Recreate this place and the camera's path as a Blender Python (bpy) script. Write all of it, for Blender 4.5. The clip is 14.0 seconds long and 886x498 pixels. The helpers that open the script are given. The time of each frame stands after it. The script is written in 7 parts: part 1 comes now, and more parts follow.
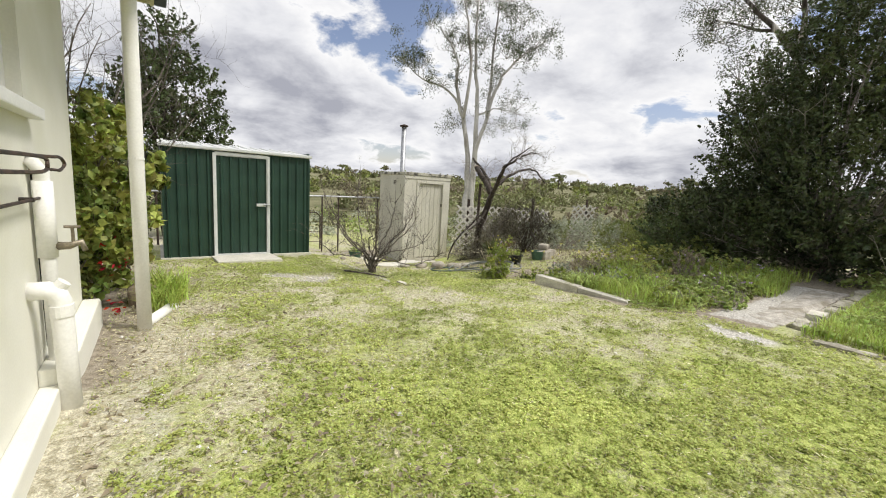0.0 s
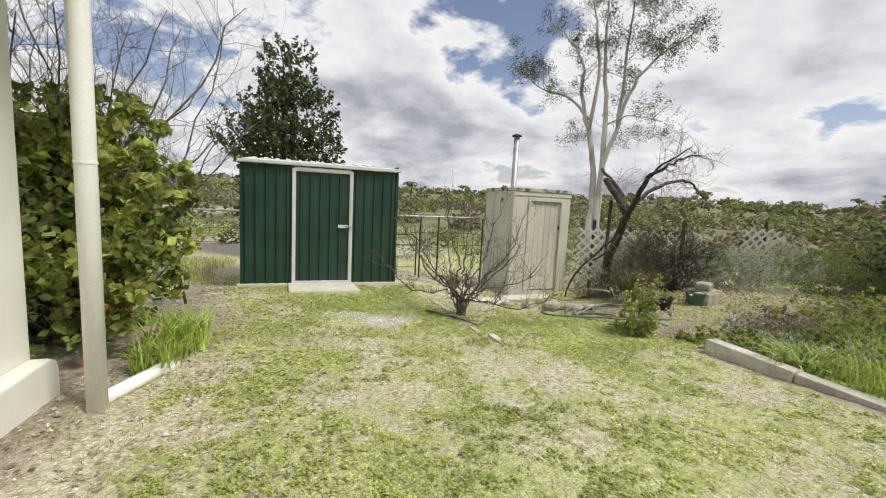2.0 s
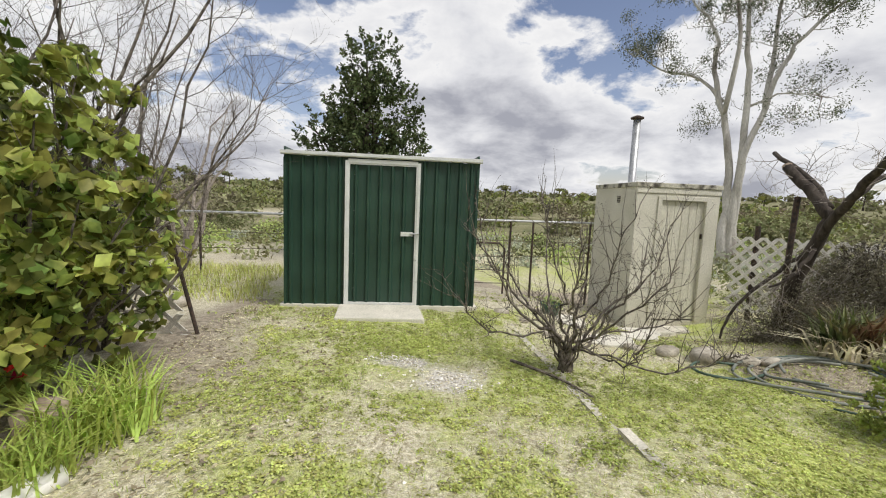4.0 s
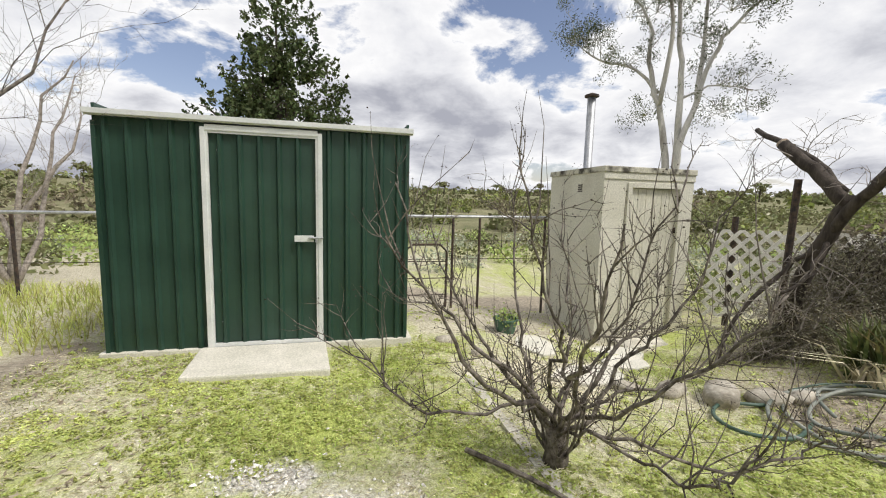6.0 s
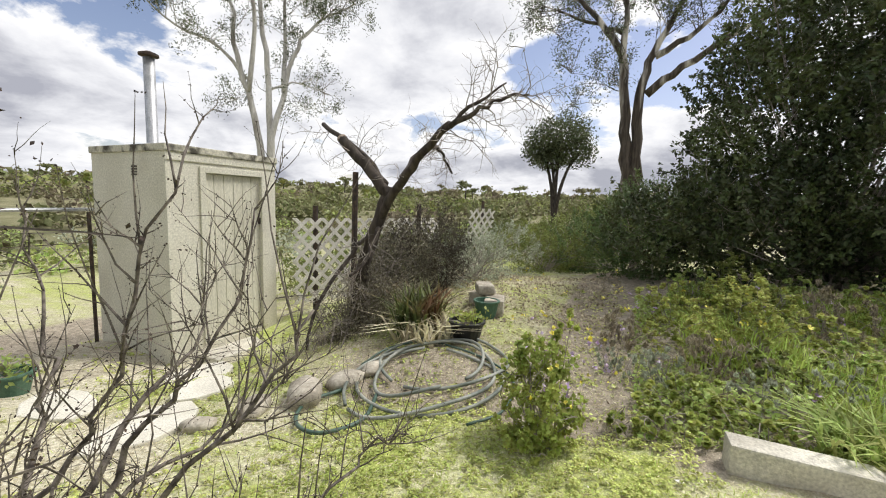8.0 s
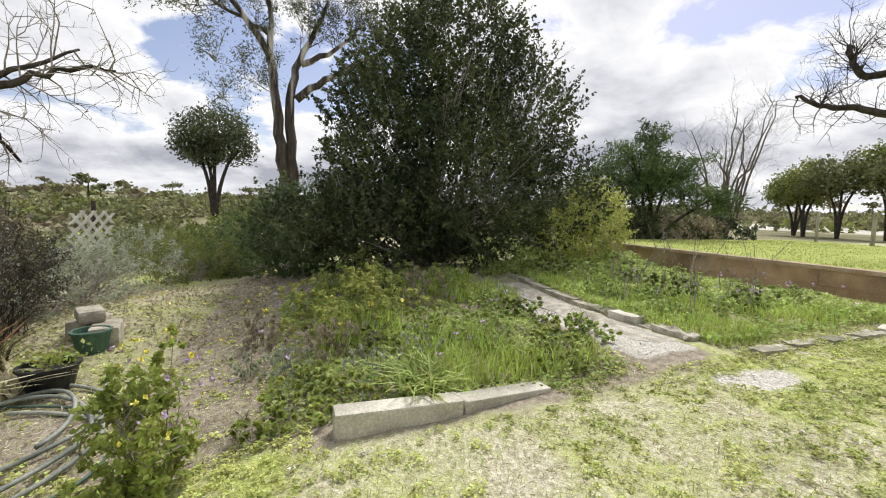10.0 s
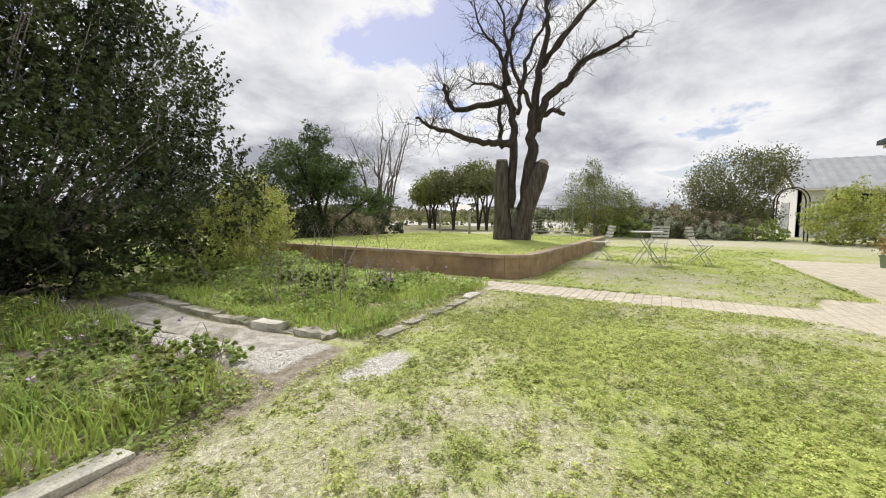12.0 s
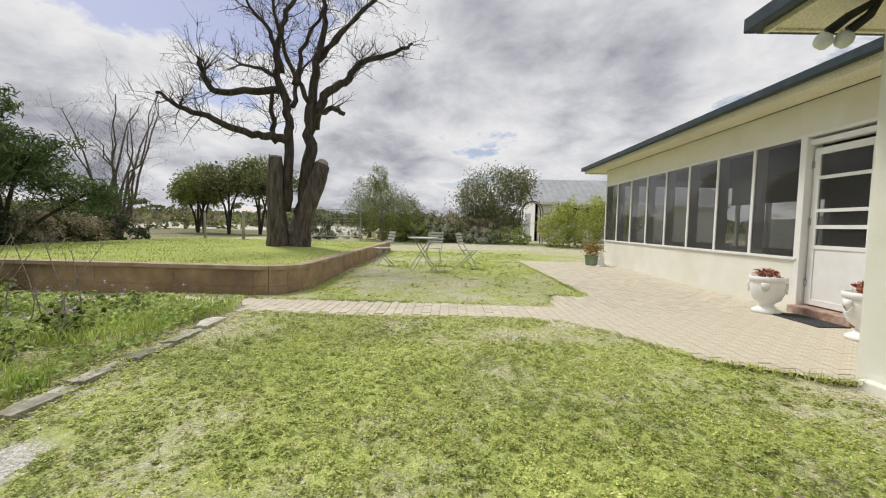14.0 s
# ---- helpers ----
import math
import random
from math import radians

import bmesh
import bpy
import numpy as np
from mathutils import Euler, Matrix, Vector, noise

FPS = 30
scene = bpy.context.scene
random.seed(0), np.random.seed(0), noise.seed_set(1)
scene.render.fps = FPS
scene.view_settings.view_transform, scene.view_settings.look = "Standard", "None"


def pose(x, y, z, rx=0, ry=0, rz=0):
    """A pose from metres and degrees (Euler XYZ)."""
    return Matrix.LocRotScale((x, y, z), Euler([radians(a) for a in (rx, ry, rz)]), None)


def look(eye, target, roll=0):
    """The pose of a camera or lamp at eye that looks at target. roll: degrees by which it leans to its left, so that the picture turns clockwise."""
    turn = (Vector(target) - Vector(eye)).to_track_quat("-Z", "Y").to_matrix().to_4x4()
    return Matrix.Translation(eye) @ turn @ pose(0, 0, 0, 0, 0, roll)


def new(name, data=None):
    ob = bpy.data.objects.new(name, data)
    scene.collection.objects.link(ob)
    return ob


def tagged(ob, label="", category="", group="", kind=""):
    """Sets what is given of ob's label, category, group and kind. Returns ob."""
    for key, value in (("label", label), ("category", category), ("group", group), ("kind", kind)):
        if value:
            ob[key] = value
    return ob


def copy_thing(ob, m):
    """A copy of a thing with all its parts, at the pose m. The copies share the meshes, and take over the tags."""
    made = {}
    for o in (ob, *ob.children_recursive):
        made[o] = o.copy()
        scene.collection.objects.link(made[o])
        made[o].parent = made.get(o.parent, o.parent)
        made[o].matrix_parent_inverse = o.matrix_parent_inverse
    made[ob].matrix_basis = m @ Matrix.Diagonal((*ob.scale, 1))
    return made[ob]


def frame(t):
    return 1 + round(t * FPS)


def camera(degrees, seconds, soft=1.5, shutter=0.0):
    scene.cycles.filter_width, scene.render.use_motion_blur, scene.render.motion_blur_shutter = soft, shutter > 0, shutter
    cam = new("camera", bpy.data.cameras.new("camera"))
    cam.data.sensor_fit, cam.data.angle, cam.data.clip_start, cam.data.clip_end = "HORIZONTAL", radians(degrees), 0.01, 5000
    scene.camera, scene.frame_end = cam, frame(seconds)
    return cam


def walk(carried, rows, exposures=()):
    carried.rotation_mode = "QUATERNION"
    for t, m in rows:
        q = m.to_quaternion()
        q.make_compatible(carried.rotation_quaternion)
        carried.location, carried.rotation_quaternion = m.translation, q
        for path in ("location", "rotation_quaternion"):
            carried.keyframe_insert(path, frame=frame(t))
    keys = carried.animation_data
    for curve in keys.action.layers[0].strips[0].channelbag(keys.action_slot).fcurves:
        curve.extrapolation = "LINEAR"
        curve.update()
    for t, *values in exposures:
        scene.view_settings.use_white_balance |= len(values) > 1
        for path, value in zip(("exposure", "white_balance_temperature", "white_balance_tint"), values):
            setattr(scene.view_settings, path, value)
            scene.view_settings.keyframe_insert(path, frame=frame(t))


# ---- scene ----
cam = camera(94.9, 14.0, soft=1.1)
METRES, EYE, TILT, LEAN, TURN = 7.8, 1.23, 0.0, 0.0, -35.4
ROWS = [
    (0.0, 0.0, 0.0, 0.0, 0.49, -8.41, -3.32),
    (0.5, 0.0096, 0.0495, -0.0041, 4.25, -8.1, -2.95),
    (1.0, 0.0172, 0.1058, -0.0043, 8.44, -7.43, -2.9),
    (1.5, 0.0192, 0.165, -0.003, 12.73, -6.9, -2.9),
    (2.0, 0.0068, 0.2251, -0.0028, 17.06, -6.53, -2.91),
    (2.5, -0.0006, 0.2819, -0.0044, 21.22, -6.46, -2.97),
    (3.0, -0.0132, 0.3348, -0.0051, 25.39, -6.57, -2.95),
    (5.5, -0.1279, 0.5819, -0.019, 31.82, -6.47, -1.86),
    (6.0, -0.1358, 0.6241, -0.0195, 21.71, -6.6, -1.52),
    (6.5, -0.1299, 0.6576, -0.0191, 9.39, -6.62, -1.64),
    (7.0, -0.1117, 0.6851, -0.0203, -3.53, -6.75, -1.87),
    (7.5, -0.0953, 0.701, -0.0202, -16.61, -6.69, -1.81),
    (8.0, -0.0857, 0.7071, -0.0183, -29.34, -6.5, -1.89),
    (10.5, -0.0416, 0.6562, -0.0152, -83.46, -4.9, -1.24),
    (11.0, -0.0331, 0.6352, -0.0164, -93.95, -4.73, -0.95),
    (11.5, -0.0198, 0.6177, -0.0163, -104.7, -4.59, -0.67),
    (12.0, -0.0006, 0.605, -0.0157, -115.27, -4.39, -0.44),
    (12.5, 0.0149, 0.589, -0.0158, -124.98, -4.1, -0.39),
    (13.0, 0.0284, 0.5603, -0.0157, -133.17, -3.79, -0.59),
    (13.5, 0.0346, 0.5324, -0.0136, -139.38, -3.53, -0.95),
    (14.0, 0.0415, 0.5116, -0.0132, -143.48, -3.33, -1.37),
]
walk(cam, [(t, pose(0, 0, EYE, TILT, LEAN, TURN) @ pose(METRES * x, METRES * y, METRES * z, 90 + pitch, roll, yaw)) for t, x, y, z, yaw, pitch, roll in ROWS],
     exposures=[(0.0, 0.02), (3.0, -0.13), (6.0, 0.05), (8.0, 0.15), (10.5, 0.1), (12.0, -0.02), (14.0, -0.24)])

# ---- world and sun ----
world = bpy.data.worlds.new("sky")
scene.world = world
world.use_nodes = True


def build_sky(strength=0.1):
    nt = world.node_tree
    nt.nodes.clear()
    n = nt.nodes.new
    link = nt.links.new
    out, bg, sky = n("ShaderNodeOutputWorld"), n("ShaderNodeBackground"), n("ShaderNodeTexSky")
    sky.sky_type, sky.sun_disc = "NISHITA", False
    sky.sun_elevation, sky.sun_rotation = radians(54.7), radians(132)
    tc, sep = n("ShaderNodeTexCoord"), n("ShaderNodeSeparateXYZ")
    link(tc.outputs["Generated"], sep.inputs[0])

    def calc(op, x, y, clamp=False):
        k = n("ShaderNodeMath")
        k.operation, k.use_clamp = op, clamp
        for s, v in zip(k.inputs, (x, y)):
            if hasattr(v, "is_linked"):
                link(v, s)
            else:
                s.default_value = v
        return k.outputs[0]

    # a flat layer of cumulus seen from below
    rise = calc("ADD", calc("MAXIMUM", sep.outputs["Z"], 0.0), 0.30)
    com = n("ShaderNodeCombineXYZ")
    link(calc("DIVIDE", sep.outputs["X"], rise), com.inputs[0])
    link(calc("DIVIDE", sep.outputs["Y"], rise), com.inputs[1])

    def cloud_noise(scale, detail, off, rough=0.55, warp=0.0):
        t = n("ShaderNodeTexNoise")
        t.noise_dimensions = "4D"
        t.inputs["W"].default_value, t.inputs["Scale"].default_value = off, scale
        t.inputs["Detail"].default_value, t.inputs["Roughness"].default_value = detail, rough
        t.inputs["Distortion"].default_value = warp
        link(com.outputs[0], t.inputs["Vector"])
        return t.outputs["Fac"]

    density = calc("ADD", calc("MULTIPLY", cloud_noise(0.95, 3, CLOUD_SEED, 0.5), 0.62), calc("MULTIPLY", cloud_noise(3.1, 10, CLOUD_SEED + 3, 0.60, 0.25), 0.38))
    # more cover towards the horizon
    density = calc("ADD", calc("MULTIPLY", calc("SUBTRACT", density, 0.5), 1.7), 0.508)
    density = calc("ADD", density, calc("MULTIPLY", calc("SUBTRACT", 0.22, calc("MINIMUM", sep.outputs["Z"], 0.22)), 0.65))
    cover, shade = n("ShaderNodeValToRGB"), n("ShaderNodeValToRGB")
    cover.color_ramp.elements[0].position, cover.color_ramp.elements[1].position = 0.415, 0.465
    link(density, cover.inputs[0])
    e = shade.color_ramp.elements
    e[0].position, e[0].color = 0.46, (9.7, 9.65, 9.7, 1)
    e[1].position, e[1].color = 0.72, (4.1, 4.2, 4.8, 1)
    mid = shade.color_ramp.elements.new(0.56)
    mid.color = (7.9, 7.95, 8.3, 1)
    puff = calc("ADD", density, calc("MULTIPLY", calc("SUBTRACT", cloud_noise(5.5, 6, CLOUD_SEED + 5, 0.5), 0.5), 0.10))
    link(puff, shade.inputs[0])
    scale = n("ShaderNodeMix"); scale.data_type = "RGBA"; scale.blend_type = "MIX"
    blue = n("ShaderNodeMix"); blue.data_type = "RGBA"; blue.blend_type = "MULTIPLY"
    blue.inputs["Factor"].default_value = 1.0
    link(sky.outputs[0], blue.inputs["A"])
    blue.inputs["B"].default_value = (1.5, 1.28, 1.25, 1)
    link(cover.outputs[0], scale.inputs["Factor"])
    link(blue.outputs["Result"], scale.inputs["A"]); link(shade.outputs[0], scale.inputs["B"])
    link(scale.outputs["Result"], bg.inputs["Color"])
    bg.inputs["Strength"].default_value = strength
    link(bg.outputs[0], out.inputs[0])


CLOUD_SEED = 6.3
build_sky(0.1)
sun = new("sun", bpy.data.lights.new("sun", "SUN"))
sun.data.energy, sun.data.angle, sun.data.color = 3.3, radians(16), (1.0, 0.96, 0.9)
sun.matrix_world = look((9, -8, 17), (0, 0, 0))
scene.view_settings.exposure = 0.0

# ---- materials ----


def mat(name, a, b, scale=6.0, rough=0.85, bump=0.3, fine=60.0, c=None, island=0.0, through_leaf=0.0, metal=0.0, spec=0.3, lo=0.35, hi=0.65, stretch=(1, 1, 1), wear=0.2):
    """Two colours in a coarse noise, darkened a little by a fine one; c is a third colour in large patches."""
    m = bpy.data.materials.new(name)
    m.use_nodes = True
    nt = m.node_tree
    n, link = nt.nodes.new, nt.links.new
    p, out = nt.nodes["Principled BSDF"], nt.nodes["Material Output"]
    tc, mp = n("ShaderNodeTexCoord"), n("ShaderNodeMapping")
    mp.inputs["Scale"].default_value = stretch
    link(tc.outputs["Object"], mp.inputs[0])

    def nz(s, d=5):
        t = n("ShaderNodeTexNoise")
        t.inputs["Scale"].default_value, t.inputs["Detail"].default_value = s, d
        link(mp.outputs[0], t.inputs["Vector"])
        return t

    def ramp(src, l, h):
        r = n("ShaderNodeMapRange")
        r.inputs[1].default_value, r.inputs[2].default_value = l, h
        link(src, r.inputs[0])
        return r.outputs[0]

    def mix(f, x, y, mode="MIX"):
        k = n("ShaderNodeMix")
        k.data_type, k.blend_type = "RGBA", mode
        for s, v in ((k.inputs["Factor"], f), (k.inputs["A"], x), (k.inputs["B"], y)):
            if hasattr(v, "is_linked"):
                link(v, s)
            else:
                s.default_value = v if isinstance(v, float) else (*v, 1)
        return k.outputs["Result"]

    coarse, small = nz(scale), nz(fine, 3)
    col = mix(ramp(coarse.outputs["Fac"], lo, hi), a, b)
    if c:
        col = mix(ramp(nz(scale * 0.27).outputs["Fac"], 0.5, 0.64), col, c)
    g = n("ShaderNodeMapRange")
    g.inputs[1].default_value, g.inputs[2].default_value = 0.3, 0.7
    g.inputs[3].default_value, g.inputs[4].default_value = 1 - wear, 1 + wear
    link(small.outputs["Fac"], g.inputs[0])
    hsv = n("ShaderNodeHueSaturation")
    link(col, hsv.inputs["Color"])
    val = g.outputs[0]
    if island:
        geo, r = n("ShaderNodeNewGeometry"), n("ShaderNodeMapRange")
        r.inputs[3].default_value, r.inputs[4].default_value = 1 - island, 1 + island
        link(geo.outputs["Random Per Island"], r.inputs[0])
        mul = n("ShaderNodeMath")
        mul.operation = "MULTIPLY"
        link(r.outputs[0], mul.inputs[0]), link(val, mul.inputs[1])
        val = mul.outputs[0]
        hr = n("ShaderNodeMapRange")
        hr.inputs[3].default_value, hr.inputs[4].default_value = 0.5 - island * 0.06, 0.5 + island * 0.06
        link(geo.outputs["Random Per Island"], hr.inputs[0])
        link(hr.outputs[0], hsv.inputs["Hue"])
    link(val, hsv.inputs["Value"])
    link(hsv.outputs[0], p.inputs["Base Color"])
    p.inputs["Roughness"].default_value, p.inputs["Metallic"].default_value = rough, metal
    p.inputs["Specular IOR Level"].default_value = spec
    if bump:
        bm_ = n("ShaderNodeBump")
        bm_.inputs["Strength"].default_value, bm_.inputs["Distance"].default_value = bump, 0.01
        link(small.outputs["Fac"], bm_.inputs["Height"])
        link(bm_.outputs[0], p.inputs["Normal"])
    if through_leaf:
        tr, mx = n("ShaderNodeBsdfTranslucent"), n("ShaderNodeMixShader")
        link(hsv.outputs[0], tr.inputs[0])
        mx.inputs[0].default_value = through_leaf
        link(p.outputs[0], mx.inputs[1]), link(tr.outputs[0], mx.inputs[2]), link(mx.outputs[0], out.inputs[0])
    return m


def ground_material():
    """Lawn, dry straw, soil and gravel, mixed by the zones stored on the ground and by noise."""
    m = bpy.data.materials.new("ground")
    m.use_nodes = True
    nt = m.node_tree
    n, link = nt.nodes.new, nt.links.new
    p = nt.nodes["Principled BSDF"]
    tc, at, sep = n("ShaderNodeTexCoord"), n("ShaderNodeAttribute"), n("ShaderNodeSeparateColor")
    at.attribute_name = "zone"
    link(at.outputs["Color"], sep.inputs[0])

    def nz(s, d=6, rough=0.6):
        t = n("ShaderNodeTexNoise")
        t.inputs["Scale"].default_value, t.inputs["Detail"].default_value, t.inputs["Roughness"].default_value = s, d, rough
        link(tc.outputs["Object"], t.inputs["Vector"])
        return t.outputs["Fac"]

    def rng(src, l, h, o0=0.0, o1=1.0):
        r = n("ShaderNodeMapRange")
        for i, v in enumerate((l, h, o0, o1)):
            r.inputs[i + 1].default_value = v
        link(src, r.inputs[0])
        return r.outputs[0]

    def math_(op, x, y):
        k = n("ShaderNodeMath")
        k.operation = op
        for s, v in zip(k.inputs, (x, y)):
            if hasattr(v, "is_linked"):
                link(v, s)
            else:
                s.default_value = v
        return k.outputs[0]

    def mix(f, x, y):
        k = n("ShaderNodeMix")
        k.data_type = "RGBA"
        for s, v in ((k.inputs["Factor"], f), (k.inputs["A"], x), (k.inputs["B"], y)):
            if hasattr(v, "is_linked"):
                link(v, s)
            else:
                s.default_value = (*v, 1)
        return k.outputs["Result"]

    straw = mix(rng(nz(30), 0.38, 0.62), (0.38, 0.345, 0.235), (0.70, 0.66, 0.52))
    green = mix(rng(nz(24), 0.35, 0.65), (0.27, 0.33, 0.08), (0.52, 0.57, 0.18))
    soil = mix(rng(nz(18), 0.35, 0.65), (0.22, 0.185, 0.14), (0.43, 0.38, 0.30))
    pale = mix(rng(nz(50), 0.4, 0.6), (0.42, 0.39, 0.34), (0.72, 0.70, 0.64))
    g = rng(math_("ADD", math_("ADD", sep.outputs["Red"], math_("MULTIPLY", nz(3.2), 0.9)), math_("MULTIPLY", nz(45, 3), 0.55)), 1.02, 1.42)
    col = mix(g, straw, green)
    s = rng(math_("ADD", sep.outputs["Green"], math_("MULTIPLY", nz(7), 0.6)), 0.62, 1.0)
    col = mix(s, col, soil)
    w = rng(math_("ADD", sep.outputs["Blue"], math_("MULTIPLY", nz(9), 0.6)), 0.62, 0.9)
    col = mix(w, col, pale)
    fa, bush = n("ShaderNodeAttribute"), mix(rng(nz(0.35), 0.35, 0.65), (0.13, 0.135, 0.065), (0.27, 0.25, 0.15))
    fa.attribute_name = "far"
    col = mix(fa.outputs["Fac"], col, bush)
    col2 = n("ShaderNodeHueSaturation")
    link(col, col2.inputs["Color"])
    link(rng(nz(130, 2), 0.3, 0.7, 0.62, 1.32), col2.inputs["Value"])
    link(col2.outputs[0], p.inputs["Base Color"])
    p.inputs["Roughness"].default_value, p.inputs["Specular IOR Level"].default_value = 0.95, 0.15
    b = n("ShaderNodeBump")
    b.inputs["Strength"].default_value, b.inputs["Distance"].default_value = 0.7, 0.02
    link(nz(70, 4), b.inputs["Height"])
    link(b.outputs[0], p.inputs["Normal"])
    return m


M = {}
M["ground"] = ground_material()
M["render"] = mat("cream_render", (0.76, 0.75, 0.66), (0.80, 0.79, 0.71), 3, 0.85, 0.06, 90, wear=0.03, c=(0.72, 0.71, 0.6))
M["beam"] = mat("cream_beam", (0.66, 0.62, 0.46), (0.70, 0.67, 0.52), 4, 0.6, 0.1)
M["white"] = mat("white_paint", (0.78, 0.78, 0.76), (0.84, 0.84, 0.82), 5, 0.45, 0.1, 80, wear=0.04)
M["pvc"] = mat("white_plastic_pipe", (0.84, 0.83, 0.79), (0.88, 0.87, 0.84), 9, 0.4, 0.05, 70, wear=0.05)
M["roof"] = mat("dark_blue_grey_metal", (0.022, 0.036, 0.045), (0.036, 0.052, 0.062), 6, 0.45, 0.05)
M["roofpale"] = mat("pale_zinc_roof", (0.34, 0.35, 0.36), (0.42, 0.43, 0.44), 2, 0.5, 0.1)
M["shed"] = mat("dark_green_sheet_metal", (0.018, 0.047, 0.032), (0.026, 0.064, 0.044), 3, 0.42, 0.03, 40, spec=0.45, wear=0.05)
M["trimmetal"] = mat("pale_zinc_trim", (0.62, 0.64, 0.62), (0.72, 0.73, 0.71), 5, 0.4, 0.05, wear=0.06)
M["steel"] = mat("galvanised_steel", (0.36, 0.37, 0.38), (0.5, 0.51, 0.52), 8, 0.45, 0.1, metal=0.6)
M["iron"] = mat("dark_rusty_iron", (0.035, 0.03, 0.028), (0.09, 0.06, 0.045), 20, 0.75, 0.3)
M["brass"] = mat("old_brass", (0.2, 0.17, 0.12), (0.33, 0.29, 0.22), 30, 0.5, 0.2, metal=0.7)
M["concrete"] = mat("weathered_concrete", (0.48, 0.45, 0.38), (0.68, 0.65, 0.56), 5, 0.92, 0.6, 70, c=(0.30, 0.29, 0.24))
M["slab"] = mat("pale_concrete_slab", (0.56, 0.54, 0.46), (0.66, 0.63, 0.55), 4, 0.9, 0.3, 90)
M["gravelpath"] = mat("exposed_gravel_path", (0.34, 0.31, 0.26), (0.60, 0.565, 0.50), 9, 0.95, 0.8, 110, c=(0.30, 0.27, 0.21), wear=0.4)
M["dunny"] = mat("old_cream_limewash", (0.58, 0.56, 0.47), (0.66, 0.64, 0.55), 2.2, 0.9, 0.4, 50, c=(0.50, 0.47, 0.38))
M["dunnydoor"] = mat("faded_cream_boards", (0.56, 0.54, 0.44), (0.64, 0.62, 0.52), 4, 0.75, 0.25, 60, stretch=(3, 3, 0.4))
M["lichen"] = mat("blackened_concrete_edge", (0.08, 0.073, 0.06), (0.54, 0.52, 0.43), 5, 0.95, 0.5, 50, lo=0.38, hi=0.52)
M["paver"] = mat("buff_paver", (0.54, 0.49, 0.40), (0.62, 0.57, 0.475), 7, 0.9, 0.3, 80)
M["sand"] = mat("jointing_sand", (0.50, 0.45, 0.355), (0.57, 0.52, 0.42), 12, 0.95, 0.3)
M["bedwall"] = mat("brown_rendered_masonry", (0.33, 0.225, 0.135), (0.47, 0.34, 0.22), 3.5, 0.9, 0.4, 60, c=(0.20, 0.14, 0.10))
M["cap"] = mat("pale_brown_coping", (0.34, 0.25, 0.17), (0.46, 0.37, 0.27), 4, 0.9, 0.4, 60)
M["stone"] = mat("limestone", (0.28, 0.25, 0.20), (0.52, 0.48, 0.40), 6, 0.95, 0.8, 40)
M["pebble"] = mat("quartz_pebbles", (0.60, 0.57, 0.52), (0.82, 0.80, 0.77), 20, 0.8, 0.3, island=0.25)
M["barkdark"] = mat("dark_old_bark", (0.035, 0.028, 0.023), (0.085, 0.07, 0.058), 14, 0.95, 0.9, 45, stretch=(1, 1, 0.25))
M["barkpoll"] = mat("grey_brown_furrowed_bark", (0.06, 0.048, 0.04), (0.15, 0.125, 0.105), 16, 0.95, 1.0, 40, stretch=(1, 1, 0.15))
M["barkgum"] = mat("smooth_pale_gum_bark", (0.42, 0.40, 0.37), (0.62, 0.60, 0.57), 3, 0.8, 0.3, 30, c=(0.18, 0.15, 0.13), stretch=(1, 1, 0.25))
M["barkgumdark"] = mat("patchy_gum_bark", (0.035, 0.027, 0.022), (0.11, 0.09, 0.075), 8, 0.85, 0.5, 30, c=(0.66, 0.62, 0.58), stretch=(1, 1, 0.12))
M["barkplum"] = mat("grey_brown_twigs", (0.055, 0.045, 0.038), (0.24, 0.21, 0.18), 22, 0.85, 0.5, 80)
M["twiggrey"] = mat("grey_dry_twigs", (0.22, 0.19, 0.165), (0.40, 0.36, 0.32), 20, 0.9, 0.4, 60)
M["cutwood"] = mat("cut_wood", (0.26, 0.2, 0.15), (0.4, 0.33, 0.26), 12, 0.9, 0.4)
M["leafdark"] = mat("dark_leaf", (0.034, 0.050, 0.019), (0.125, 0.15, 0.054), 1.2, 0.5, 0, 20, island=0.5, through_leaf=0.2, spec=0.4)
M["leafcyp"] = mat("cypress_foliage", (0.034, 0.052, 0.019), (0.12, 0.15, 0.055), 1.2, 0.7, 0, 20, island=0.45, through_leaf=0.15)
M["leafgum"] = mat("gum_leaf", (0.07, 0.09, 0.045), (0.17, 0.19, 0.10), 1, 0.6, 0, 20, island=0.4, through_leaf=0.25)
M["leafbright"] = mat("light_green_leaf", (0.27, 0.33, 0.08), (0.53, 0.57, 0.17), 3, 0.5, 0, 20, island=0.35, through_leaf=0.5)
M["leafmoss"] = mat("moss_green_leaf", (0.13, 0.165, 0.045), (0.32, 0.34, 0.10), 1.4, 0.6, 0, 20, island=0.4, through_leaf=0.3)
M["leafmid"] = mat("mid_green_leaf", (0.30, 0.38, 0.11), (0.55, 0.63, 0.23), 3, 0.6, 0, 20, island=0.4, through_leaf=0.45)
M["leafolive"] = mat("olive_scrub", (0.12, 0.135, 0.055), (0.27, 0.275, 0.13), 0.25, 0.8, 0, 9, island=0.45, through_leaf=0.2, c=(0.24, 0.20, 0.14))
M["leafyellow"] = mat("yellow_green_leaf", (0.32, 0.36, 0.09), (0.60, 0.61, 0.20), 1.4, 0.6, 0, 20, island=0.4, through_leaf=0.45)
